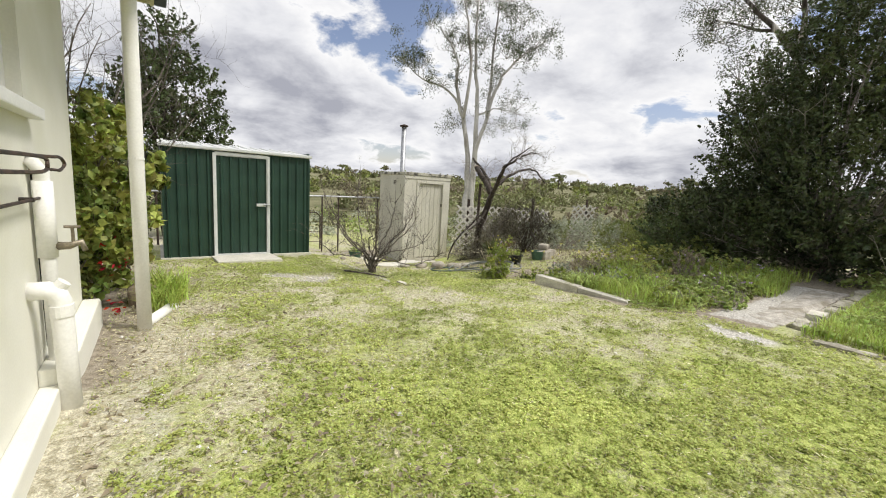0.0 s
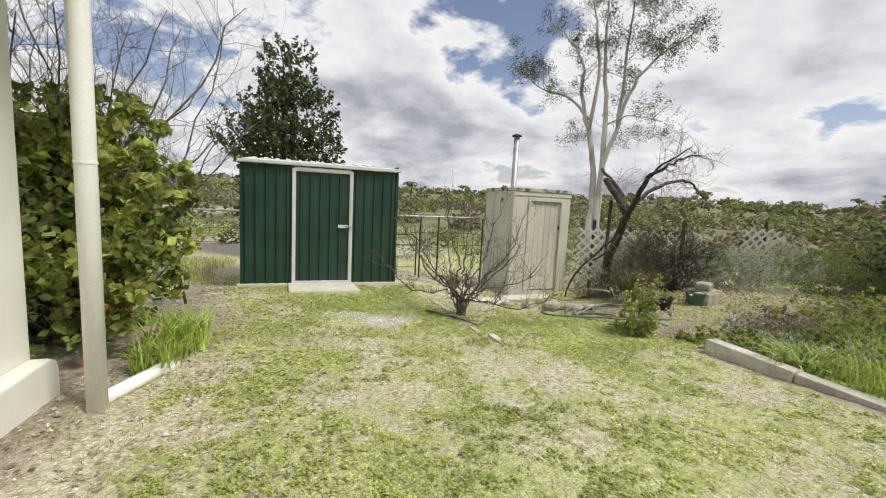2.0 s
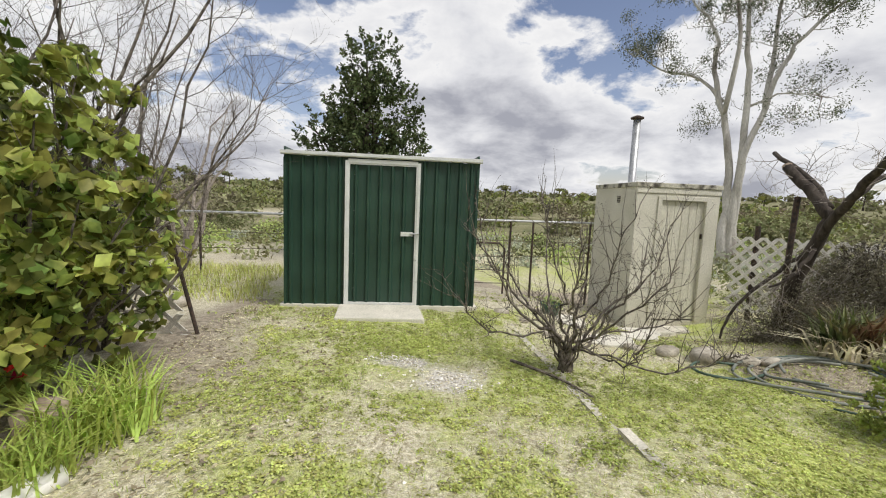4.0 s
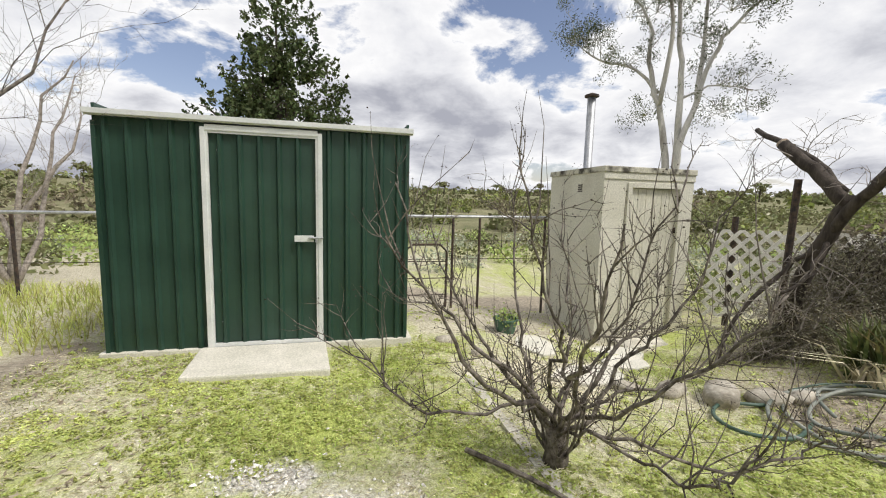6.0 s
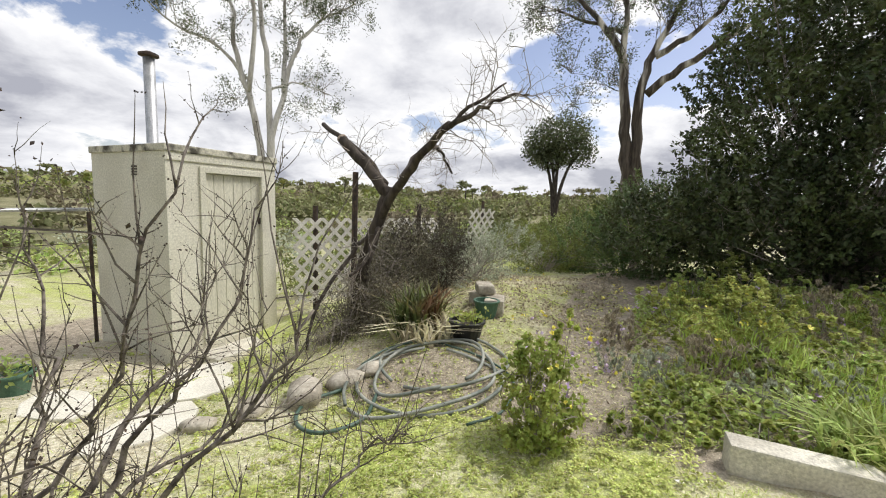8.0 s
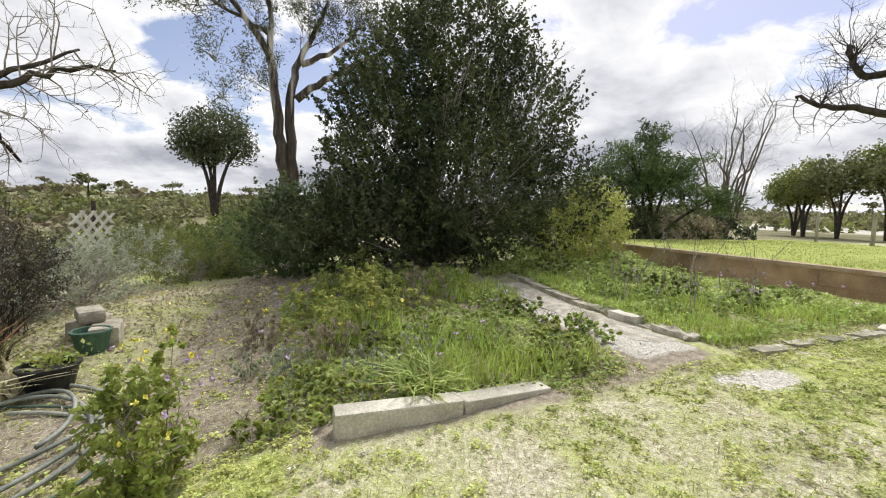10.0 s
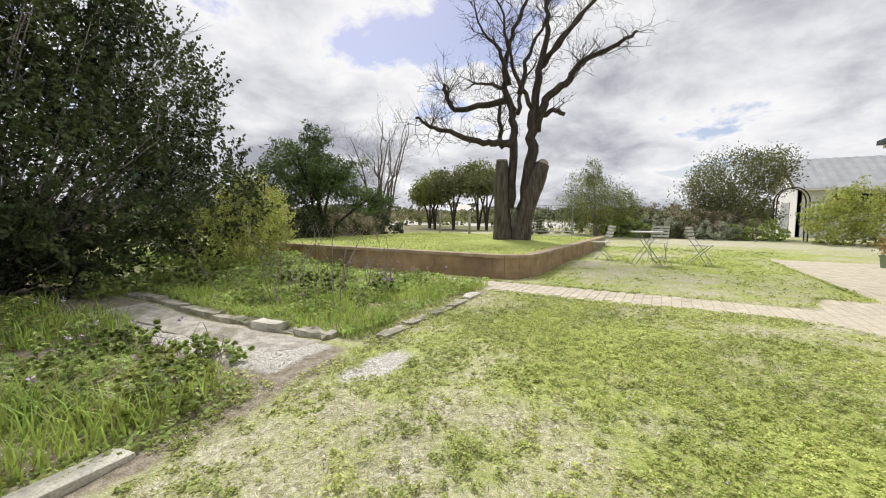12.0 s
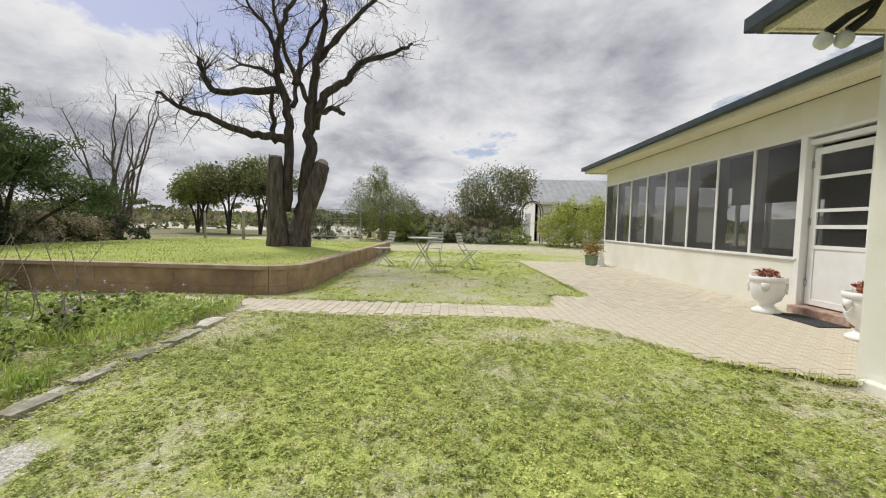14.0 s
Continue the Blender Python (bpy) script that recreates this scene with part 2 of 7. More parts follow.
M["leafgrey"] = mat("grey_green_leaf", (0.32, 0.35, 0.26), (0.56, 0.59, 0.46), 3, 0.8, 0, 20, island=0.35, through_leaf=0.4)
M["leafbrown"] = mat("dead_brown_stems", (0.30, 0.25, 0.17), (0.56, 0.50, 0.38), 3, 0.9, 0, 20, island=0.35, through_leaf=0.3)
M["clover"] = mat("clover_leaf", (0.33, 0.38, 0.10), (0.63, 0.665, 0.23), 1.1, 0.6, 0, 20, island=0.34, through_leaf=0.3)
M["straw"] = mat("dry_straw", (0.50, 0.45, 0.28), (0.78, 0.72, 0.52), 2, 0.8, 0, 20, island=0.35, through_leaf=0.2)
M["grass"] = mat("long_green_grass", (0.29, 0.38, 0.07), (0.54, 0.64, 0.17), 1.5, 0.55, 0, 20, island=0.35, through_leaf=0.35)
M["brush"] = mat("dry_grey_brush", (0.10, 0.09, 0.06), (0.29, 0.265, 0.19), 2, 0.9, 0, 20, island=0.4, through_leaf=0.1)
M["leafshrub"] = mat("layered_shrub_leaf", (0.11, 0.15, 0.03), (0.48, 0.50, 0.13), 4, 0.5, 0, 20, island=0.5, through_leaf=0.35, lo=0.4, hi=0.6)
M["leafpine"] = mat("green_pine_needles", (0.075, 0.12, 0.045), (0.18, 0.24, 0.09), 1.2, 0.7, 0, 20, island=0.4, through_leaf=0.3)
M["mossy"] = mat("mossy_old_concrete", (0.28, 0.26, 0.20), (0.52, 0.49, 0.41), 9, 0.95, 0.8, 60, c=(0.20, 0.20, 0.13))
M["flax"] = mat("flax_blade", (0.06, 0.085, 0.03), (0.20, 0.22, 0.08), 9, 0.55, 0, 20, island=0.4, through_leaf=0.2, c=(0.26, 0.15, 0.08))
M["brushdark"] = mat("dark_dry_brush", (0.05, 0.043, 0.032), (0.15, 0.135, 0.10), 2, 0.9, 0, 20, island=0.4, through_leaf=0.1)
M["copper"] = mat("coppery_leaf", (0.24, 0.15, 0.05), (0.50, 0.36, 0.14), 20, 0.6, 0, 30, island=0.3, through_leaf=0.2)
M["red"] = mat("red_bracts", (0.45, 0.012, 0.02), (0.62, 0.03, 0.035), 9, 0.6, 0, 20, island=0.3, through_leaf=0.25)
M["lilac"] = mat("lilac_petals", (0.42, 0.30, 0.48), (0.62, 0.52, 0.66), 9, 0.7, 0, 20, island=0.2)
M["yellow"] = mat("yellow_petals", (0.72, 0.62, 0.08), (0.85, 0.78, 0.2), 9, 0.7, 0, 20, island=0.15)
M["lattice"] = mat("weathered_white_lattice", (0.56, 0.54, 0.48), (0.72, 0.70, 0.64), 7, 0.85, 0.3)
M["hose"] = mat("dull_green_poly_pipe", (0.12, 0.14, 0.12), (0.34, 0.35, 0.31), 3, 0.5, 0.1)
M["hosegreen"] = mat("dark_green_hose", (0.045, 0.085, 0.065), (0.10, 0.15, 0.12), 5, 0.45, 0.05)
M["black"] = mat("black_plastic", (0.012, 0.013, 0.013), (0.03, 0.03, 0.03), 8, 0.5, 0.1)
M["greenpot"] = mat("green_plastic", (0.05, 0.11, 0.08), (0.09, 0.16, 0.11), 8, 0.6, 0.1)
M["sagepot"] = mat("sage_green_glaze", (0.20, 0.26, 0.15), (0.28, 0.34, 0.2), 6, 0.5, 0.1)
M["succulent"] = mat("dull_red_succulent", (0.30, 0.10, 0.06), (0.46, 0.2, 0.13), 20, 0.6, 0, 30, island=0.3)
M["rubber"] = mat("dark_door_mat", (0.03, 0.03, 0.033), (0.07, 0.07, 0.075), 40, 0.95, 0.8, 150)
M["redbrick"] = mat("worn_red_brick", (0.34, 0.20, 0.15), (0.52, 0.40, 0.32), 8, 0.9, 0.5, 60)
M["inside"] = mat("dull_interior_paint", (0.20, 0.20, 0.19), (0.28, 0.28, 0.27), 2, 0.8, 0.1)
# room shade is put into this dark colour, for ceilings and inner wall
M["ceiling"] = mat("room_shade_dark_board", (0.10, 0.095, 0.09), (0.14, 0.135, 0.13), 2, 0.8, 0.1)
M["fencegrey"] = mat("grey_sheet_fence", (0.20, 0.21, 0.21), (0.28, 0.29, 0.29), 2, 0.6, 0.1)
M["timbergrey"] = mat("silvered_timber", (0.30, 0.27, 0.23), (0.42, 0.39, 0.34), 9, 0.9, 0.6, 60, stretch=(1, 1, 0.2))
M["slatwhite"] = mat("flaking_white_slats", (0.50, 0.49, 0.45), (0.68, 0.67, 0.63), 16, 0.7, 0.3)


def glass_material(name="window_glass", tint=(0.55, 0.57, 0.58), share=0.82):
    m = bpy.data.materials.new(name)
    m.use_nodes = True
    nt = m.node_tree
    n, link = nt.nodes.new, nt.links.new
    out = nt.nodes["Material Output"]
    tr, gl, mx, fr, pw = n("ShaderNodeBsdfTransparent"), n("ShaderNodeBsdfGlossy"), n("ShaderNodeMixShader"), n("ShaderNodeLayerWeight"), n("ShaderNodeMath")
    tr.inputs[0].default_value = (*tint, 1)
    gl.inputs["Roughness"].default_value = 0.02
    pw.operation, pw.inputs[1].default_value = "POWER", 3.0
    link(fr.outputs["Facing"], pw.inputs[0]), link(pw.outputs[0], mx.inputs[0]), link(tr.outputs[0], mx.inputs[1]), link(gl.outputs[0], mx.inputs[2]), link(mx.outputs[0], out.inputs[0])
    return m


M["glass"] = glass_material()

# ---- tools ----
R = np.random.default_rng(11)


def vnoise(x, y, seed=0):
    """Smooth value noise of numpy arrays, 0 to 1."""
    x, y = np.asarray(x, float), np.asarray(y, float)
    xi, yi = np.floor(x).astype(np.int64), np.floor(y).astype(np.int64)
    fx, fy = x - xi, y - yi
    fx, fy = fx * fx * (3 - 2 * fx), fy * fy * (3 - 2 * fy)

    def h(i, j):
        k = (i * 374761393 + j * 668265263 + seed * 982451653) & 0xFFFFFFFF
        k = ((k ^ (k >> 13)) * 1274126177) & 0xFFFFFFFF
        return ((k ^ (k >> 16)) & 0xFFFF) / 65535.0

    return (h(xi, yi) * (1 - fx) + h(xi + 1, yi) * fx) * (1 - fy) + (h(xi, yi + 1) * (1 - fx) + h(xi + 1, yi + 1) * fx) * fy


GROUND = np.array([
    (0, 0, 0), (-.3, 2.5, -.05), (-.4, 4.2, -.12), (0, 4.8, -.14), (.1, 7, -.19), (1.3, 8, -.25), (2.5, 8.2, -.27), (0, 9.5, -.33),
    (3, 6.4, -.29), (2.5, 4, -.12), (2.7, 3, -.05), (3.1, 8.8, -.38), (4.1, 8, -.5), (4.2, 9.6, -.66), (5.6, 9.2, -.88), (5, 7.1, -.47),
    (5, 5.3, -.35), (6.5, 6.4, -.33), (7.4, 6.4, -.29), (8.5, 6.8, -.25), (6.7, 7.1, -.4), (7, 8.6, -.6), (6.3, 9, -.78), (4.8, 4.5, -.19), (4.85, 4.15, -.17),
    (4.9, 3, -.15), (4.4, 1.6, -.02), (5, 1.3, 0), (5, 0, .03), (4.9, -1.2, .06), (3, 0, .03), (2, -1.5, .07), (0, -1, .07),
    (-1.5, -3, .07), (3, -6, .1), (-1, -9, .07), (2, -13, .15), (9, 1.2, .03), (7, 3.5, -.04), (10, 3, .05), (12, -1.5, .1),
    (0, 16, -.9), (8, 14, -1.3), (16, 12, -1), (-8, 12, -.6), (14, 6, -.4), (18, 0, .1), (-8, 4, -.1), (0, -20, .2),
    (10, -20, .3), (20, -20, .3), (10, -9, .15), (2.8, 11.5, -.7), (5.3, 12.5, -1.1), (-3, 7, -.2)])


def gz(x, y):
    """Height of the ground."""
    x, y = np.atleast_1d(np.asarray(x, float)), np.atleast_1d(np.asarray(y, float))
    num, den = np.zeros_like(x), np.zeros_like(x)
    for a, b, c in GROUND:
        w = 1.0 / ((x - a) ** 2 + (y - b) ** 2 + 0.25) ** 1.8
        num += w * c
        den += w
    near = num / den
    r = np.hypot(x - 3, y - 2)
    ang = np.arctan2(y - 2, x - 3)
    north = np.clip(np.sin(ang) * 1.2 + 0.2, 0, 1)
    far = -1.3 * north + 0.25 * (1 - north) + np.clip(r - 30, 0, 190) * (0.028 * north + 0.014) + 2.0 * (vnoise(x * 0.02, y * 0.02, 5) - 0.5) * np.clip((r - 30) / 80, 0, 1)
    k = np.clip((r - 14) / 14, 0, 1)
    return near * (1 - k) + far * k


def g1(x, y):
    return float(gz(x, y)[0])


def fast_mesh(name, verts, faces, uv=None):
    """faces: an array of n by 3 or n by 4."""
    verts, faces = np.asarray(verts, np.float32), np.asarray(faces, np.int32)
    me = bpy.data.meshes.new(name)
    k = faces.shape[1]
    me.vertices.add(len(verts)), me.loops.add(faces.size), me.polygons.add(len(faces))
    me.vertices.foreach_set("co", verts.ravel())
    me.loops.foreach_set("vertex_index", faces.ravel())
    me.polygons.foreach_set("loop_start", np.arange(0, faces.size, k, dtype=np.int32))
    me.polygons.foreach_set("loop_total", np.full(len(faces), k, np.int32))
    me.update(calc_edges=True)
    me.validate()
    return me


class Build:
    """Collects verts and faces in world places for one mesh."""

    def __init__(self):
        self.v, self.f = [], []

    def add(self, v, f):
        o = len(self.v)
        self.v += [tuple(p) for p in v]
        self.f += [tuple(i + o for i in q) for q in f]

    def box(self, x0, y0, z0, x1, y1, z1, rz=0.0, at=None):
        v = [(x, y, z) for z in (z0, z1) for y in (y0, y1) for x in (x0, x1)]
        if at is not None:
            c, s = math.cos(rz), math.sin(rz)
            v = [(at[0] + x * c - y * s, at[1] + x * s + y * c, at[2] + z) for x, y, z in v]
        self.add(v, [(0, 2, 3, 1), (4, 5, 7, 6), (0, 1, 5, 4), (2, 6, 7, 3), (0, 4, 6, 2), (1, 3, 7, 5)])
        return self

    def prism(self, poly, z0, z1):
        n = len(poly)
        v = [(x, y, z0) for x, y in poly] + [(x, y, z1) for x, y in poly]
        self.add(v, [tuple(reversed(range(n))), tuple(range(n, 2 * n))] + [(i, (i + 1) % n, n + (i + 1) % n, n + i) for i in range(n)])
        return self

    def tube(self, pts, radii, sides=6, cap=True):
        pts = [Vector(p) for p in pts]
        if not hasattr(radii, "__len__"):
            radii = [radii] * len(pts)
        o, ref = len(self.v), None
        for i, p in enumerate(pts):
            d = (pts[min(i + 1, len(pts) - 1)] - pts[max(i - 1, 0)])
            d = d.normalized() if d.length > 1e-9 else Vector((0, 0, 1))
            if ref is None:
                ref = d.orthogonal().normalized()
            ref = (ref - d * ref.dot(d))
            ref = ref.normalized() if ref.length > 1e-6 else d.orthogonal().normalized()
            b = d.cross(ref)
            for k in range(sides):
                a = 2 * math.pi * k / sides
                self.v.append(tuple(p + (ref * math.cos(a) + b * math.sin(a)) * radii[i]))
        for i in range(len(pts) - 1):
            for k in range(sides):
                a, b2 = o + i * sides + k, o + i * sides + (k + 1) % sides
                self.f.append((a, b2, b2 + sides, a + sides))
        if cap:
            self.f.append(tuple(reversed(range(o, o + sides))))
            e = o + (len(pts) - 1) * sides
            self.f.append(tuple(range(e, e + sides)))
        return self

    def lathe(self, at, profile, sides=20, sx=1.0, sy=1.0):
        """profile: radius, height, from the bottom up."""
        n, v = len(profile), []
        for r, z in profile:
            for k in range(sides):
                a = 2 * math.pi * k / sides
                v.append((at[0] + r * sx * math.cos(a), at[1] + r * sy * math.sin(a), at[2] + z))
        f = [(i * sides + k, i * sides + (k + 1) % sides, (i + 1) * sides + (k + 1) % sides, (i + 1) * sides + k) for i in range(n - 1) for k in range(sides)]
        f += [tuple(reversed(range(sides))), tuple(range((n - 1) * sides, n * sides))]
        self.add(v, f)
        return self

    def rock(self, at, r, seed=0, squash=0.7, rz=0.0):
        bm = bmesh.new()
        bmesh.ops.create_icosphere(bm, subdivisions=2, radius=1)
        v = []
        c, s = math.cos(rz), math.sin(rz)
        for q in bm.verts:
            k = 1 + 0.28 * noise.noise(q.co * 1.4 + Vector((seed * 7.1, 0, 0)))
            x, y, z = [max(-0.8, min(0.8, a)) * 1.2 for a in q.co * k]
            x, y, z = x * r[0], y * r[1], z * r[2]
            v.append((at[0] + x * c - y * s, at[1] + x * s + y * c, at[2] + z))
        bm.verts.index_update()
        self.add(v, [tuple(w.index for w in fc.verts) for fc in bm.faces])
        bm.free()
        return self


def thing(name, at, label="", category="", group="", kind=""):
    e = new(name)
    e.location = at
    e.empty_display_size = 0.1
    return tagged(e, label, category, group, kind)


def world_at(ob):
    p = Vector((0, 0, 0))
    while ob is not None:
        p += ob.location
        ob = ob.parent
    return p


def put(name, src, material, parent=None, label="", smooth=False, bevel=0.0, kind="", category="", group=""):
    """One mesh object from a Build or a mesh in world places, under a thing or on its own."""
    off = world_at(parent) if parent is not None else Vector((0, 0, 0))
    if isinstance(src, Build):
        me = bpy.data.meshes.new(name)
        me.from_pydata(src.v, [], src.f)
        me.update()
    else:
        me = src
    if off.length > 0:
        me.transform(Matrix.Translation(-off))
    if bevel:
        bm = bmesh.new()
        bm.from_mesh(me)
        bmesh.ops.recalc_face_normals(bm, faces=bm.faces)
        bmesh.ops.bevel(bm, geom=[e for e in bm.edges if e.is_manifold and e.calc_face_angle(0) > 0.5], offset=bevel, segments=2, affect="EDGES", profile=0.6)
        bm.to_mesh(me)
        bm.free()
    me.materials.append(M[material] if isinstance(material, str) else material)
    if smooth:
        me.polygons.foreach_set("use_smooth", [True] * len(me.polygons))
    ob = new(name, me)
    ob.parent = parent
    return tagged(ob, label, category, group, kind)


def curve_pts(pts, n=4, jitter=0.0, rng=None):
    """A smooth line through pts."""
    p = [np.array(q, float) for q in pts]
    p = [2 * p[0] - p[1]] + p + [2 * p[-1] - p[-2]]
    out = []
    for i in range(1, len(p) - 2):
        for k in range(n):
            t = k / n
            q = 0.5 * (2 * p[i] + (p[i + 1] - p[i - 1]) * t + (2 * p[i - 1] - 5 * p[i] + 4 * p[i + 1] - p[i + 2]) * t * t + (3 * p[i] - p[i - 1] - 3 * p[i + 1] + p[i + 2]) * t ** 3)
            out.append(q)
    out.append(p[-2])
    if jitter and rng is not None:
        for q in out[1:-1]:
            q += rng.normal(0, jitter, 3)
    return out


def limb(b, pts, r0, r1, sides=7, n=4, jitter=0.0, rng=R):
    line = curve_pts(pts, n, jitter, rng)
    k = len(line) - 1
    b.tube(line, [r0 + (r1 - r0) * (i / k) for i in range(k + 1)], sides)
    return line


def twigs(b, line, rng, count, length, r, depth=2, up=0.3, spread=1.0, tips=None, start=0.2, sides=4, kink=0.18, droop=0.0):
    """Side shoots along a line, which fork in turn."""
    m = len(line) - 1
    for _ in range(count):
        u = start + (1 - start) * rng.random()
        i = min(int(u * m), m - 1)
        p = line[i] + (line[i + 1] - line[i]) * (u * m - i)
        d = line[min(i + 1, m)] - line[i]
        d = d / (np.linalg.norm(d) + 1e-9)
        side = rng.normal(0, 1, 3)
        side -= d * np.dot(side, d)
        side /= np.linalg.norm(side) + 1e-9
        v = d * 0.6 + side * spread + np.array([0, 0, up])
        v /= np.linalg.norm(v)
        ln = length * (0.5 + 0.8 * rng.random())
        steps = 4
        pts = [p]
        for _s in range(steps):
            v = v + rng.normal(0, kink, 3) + np.array([0, 0, up * 0.15 - droop])
            v /= np.linalg.norm(v)
            pts.append(pts[-1] + v * ln / steps)
        b.tube(pts, [r * (1 - 0.8 * k / steps) for k in range(steps + 1)], sides, cap=False)
        if tips is not None:
            tips.append(pts[-1])
            tips.append(pts[-2])
        if depth > 1:
            twigs(b, pts, rng, max(2, int(count * 0.5)) if count < 8 else 4, length * 0.55, r * 0.55, depth - 1, up, spread, tips, 0.15, max(3, sides - 1), kink, droop)


def leaf_mesh(name, c, size, ratio=0.5, flat=0.0, rng=R, up=0.0):
    """Folded leaves at the centres c. flat: how level they lie; up: how far they stand up like blades."""
    c = np.asarray(c, float)
    n = len(c)
    size = np.broadcast_to(np.asarray(size, float), (n,)) * (0.7 + 0.6 * rng.random(n))
    u = rng.normal(0, 1, (n, 3))
    u[:, 2] = u[:, 2] * (1 - flat) + up * 3
    u /= np.linalg.norm(u, axis=1)[:, None]
    w = rng.normal(0, 1, (n, 3))
    w[:, 2] *= (1 - flat)
    w -= u * (w * u).sum(1)[:, None]
    w /= np.linalg.norm(w, axis=1)[:, None] + 1e-9
    nn = np.cross(u, w)
    s = size[:, None]
    a = c - u * s * 0.5
    t = c + u * s * 0.5
    l = c + w * s * ratio * 0.5 + nn * s * 0.12
    r = c - w * s * ratio * 0.5 + nn * s * 0.12
    v = np.stack([a, l, t, r], 1).reshape(-1, 3)
    i = np.arange(n)[:, None] * 4
    f = np.concatenate([i + [0, 1, 2], i + [0, 2, 3]], 1).reshape(-1, 3)
    return fast_mesh(name, v, f)


def blades(name, x, y, h, w, lean=0.35, rng=R, z=None, segs=2):
    """Curved grass blades that stand on the ground."""
    n = len(x)
    z = gz(x, y) if z is None else np.broadcast_to(z, (n,))
    h = np.broadcast_to(h, (n,)) * (0.6 + 0.7 * rng.random(n))
    a = rng.random(n) * 6.283
    d = np.stack([np.cos(a), np.sin(a), np.zeros(n)], 1)
    side = np.stack([-np.sin(a), np.cos(a), np.zeros(n)], 1) * w * 0.5
    k = (lean * (0.3 + 1.2 * rng.random(n)))[:, None]
    p0 = np.stack([x, y, z - 0.005], 1)
    p1 = p0 + d * k * h[:, None] * 0.4 + np.array([0, 0, 1]) * h[:, None] * 0.6
    p2 = p0 + d * k * h[:, None] * 1.25 + np.array([0, 0, 1]) * h[:, None] * (1 - 0.25 * k)
    v = np.stack([p0 - side, p0 + side, p1 - side * 0.8, p1 + side * 0.8, p2], 1).reshape(-1, 3)
    i = np.arange(n)[:, None] * 5
    f = np.concatenate([i + [0, 1, 3], i + [0, 3, 2], i + [2, 3, 4]], 1).reshape(-1, 3)
    return fast_mesh(name, v, f)


def cloud(blobs, n, rng, clump=0.12, shell=0.75, clumps=0, per=24):
    """Leaf places in the outer shell of some ellipsoids (x, y, z, rx, ry, rz), gathered in clumps."""
    vol = np.array([b[3] * b[4] + b[4] * b[5] + b[3] * b[5] for b in blobs])
    vol = vol / vol.sum()
    out = []
    for b, share in zip(blobs, vol):
        m = int(n * share)
        q = clumps or max(8, m // per)
        d = rng.normal(0, 1, (q, 3))
        d /= np.linalg.norm(d, axis=1)[:, None]
        d *= (shell + (1.06 - shell) * rng.random(q) ** 0.7)[:, None] * (1 + np.clip(0.09 * rng.normal(0, 1, q), -.2, .10))[:, None]
        cc = d * np.array(b[3:6]) + np.array(b[:3])
        pick = cc[rng.integers(0, q, m)]
        out.append(pick + np.clip(rng.normal(0, clump, (m, 3)), -1.6 * clump, 1.6 * clump) * min(1.0, min(b[3:6])))
    return np.concatenate(out)


def shoots(blobs, n, rng, length=0.4, per=26, shell=0.6, thick=0.035, lift=0.8):
    """Leaf places along straight young shoots that point outwards and up from ellipsoids. Gives places and the shoots."""
    area = np.array([b[3] * b[4] + b[4] * b[5] + b[3] * b[5] for b in blobs])
    places, lines = [], []
    for b, share in zip(blobs, area / area.sum()):
        q = max(6, int(n * share / per))
        d = rng.normal(0, 1, (q, 3))
        d /= np.linalg.norm(d, axis=1)[:, None]
        root = d * (shell + (0.98 - shell) * rng.random(q) ** 0.6)[:, None] * np.array(b[3:6]) + np.array(b[:3])
        way = d + np.array([0, 0, lift]) + rng.normal(0, 0.35, (q, 3))
        way /= np.linalg.norm(way, axis=1)[:, None]
        ln = length * (0.4 + 0.9 * rng.random(q) ** 1.5)
        tip = root + way * ln[:, None]
        lines += list(zip(root[::6], tip[::6]))
        u = rng.random((q, per, 1))
        c = root[:, None, :] + (tip - root)[:, None, :] * u + rng.normal(0, thick, (q, per, 3)) * (1.25 - u)
        places.append(c.reshape(-1, 3))
    return np.concatenate(places), lines


def shrub(name, at, blobs, n, leaf, material, label, category="shrub", ratio=0.5, stems=10, stem_r=0.012, bark="twiggrey", clump=0.12, shell=0.6, group="", rng=None, flat=0.0, kind="", up=0.0, shoot=0.0):
    """blobs lie round the base at."""
    rng = rng or R
    base = (at[0], at[1], g1(at[0], at[1])) if len(at) == 2 else at
    t = thing(name, base, label, category, group, kind)
    bl = [(base[0] + b[0], base[1] + b[1], base[2] + b[2], *b[3:]) for b in blobs]
    lines = []
    if shoot:
        c, lines = shoots(bl, n, rng, shoot, shell=shell, thick=clump)
    else:
        c = cloud(bl, n, rng, clump, shell)
    low = gz(c[:, 0], c[:, 1]) + 0.02
    c[:, 2] = np.maximum(c[:, 2], low + 0.05 * rng.random(len(c)))
    if stems:
        b = Build()
        for _ in range(stems):
            e = c[rng.integers(0, len(c))]
            s = np.array(base) + np.array([*rng.normal(0, 0.05 + 0.04 * blobs[0][3], 2), -0.03])
            mid = s * 0.5 + e * 0.5 + rng.normal(0, 0.06, 3) + np.array([0, 0, 0.08])
            ln = limb(b, [s, mid, e], stem_r, stem_r * 0.3, 4, 3)
            twigs(b, ln, rng, 3, 0.25 * max(blobs[0][3:6]), stem_r * 0.35, 1, 0.3, start=0.4, sides=3)
        for p, q in lines:
            b.tube([p, q], [.005, .002], 3, cap=False)
        put("stem", b, bark, t)
    put("foliage", leaf_mesh(name, c, leaf, ratio, flat, rng, up), material, t)
    return t


def scatter(poly_fn, x0, x1, y0, y1, n, rng=R):
    x, y = x0 + (x1 - x0) * rng.random(n), y0 + (y1 - y0) * rng.random(n)
    k = poly_fn(x, y)
    return x[k], y[k]

# ---- ground ----


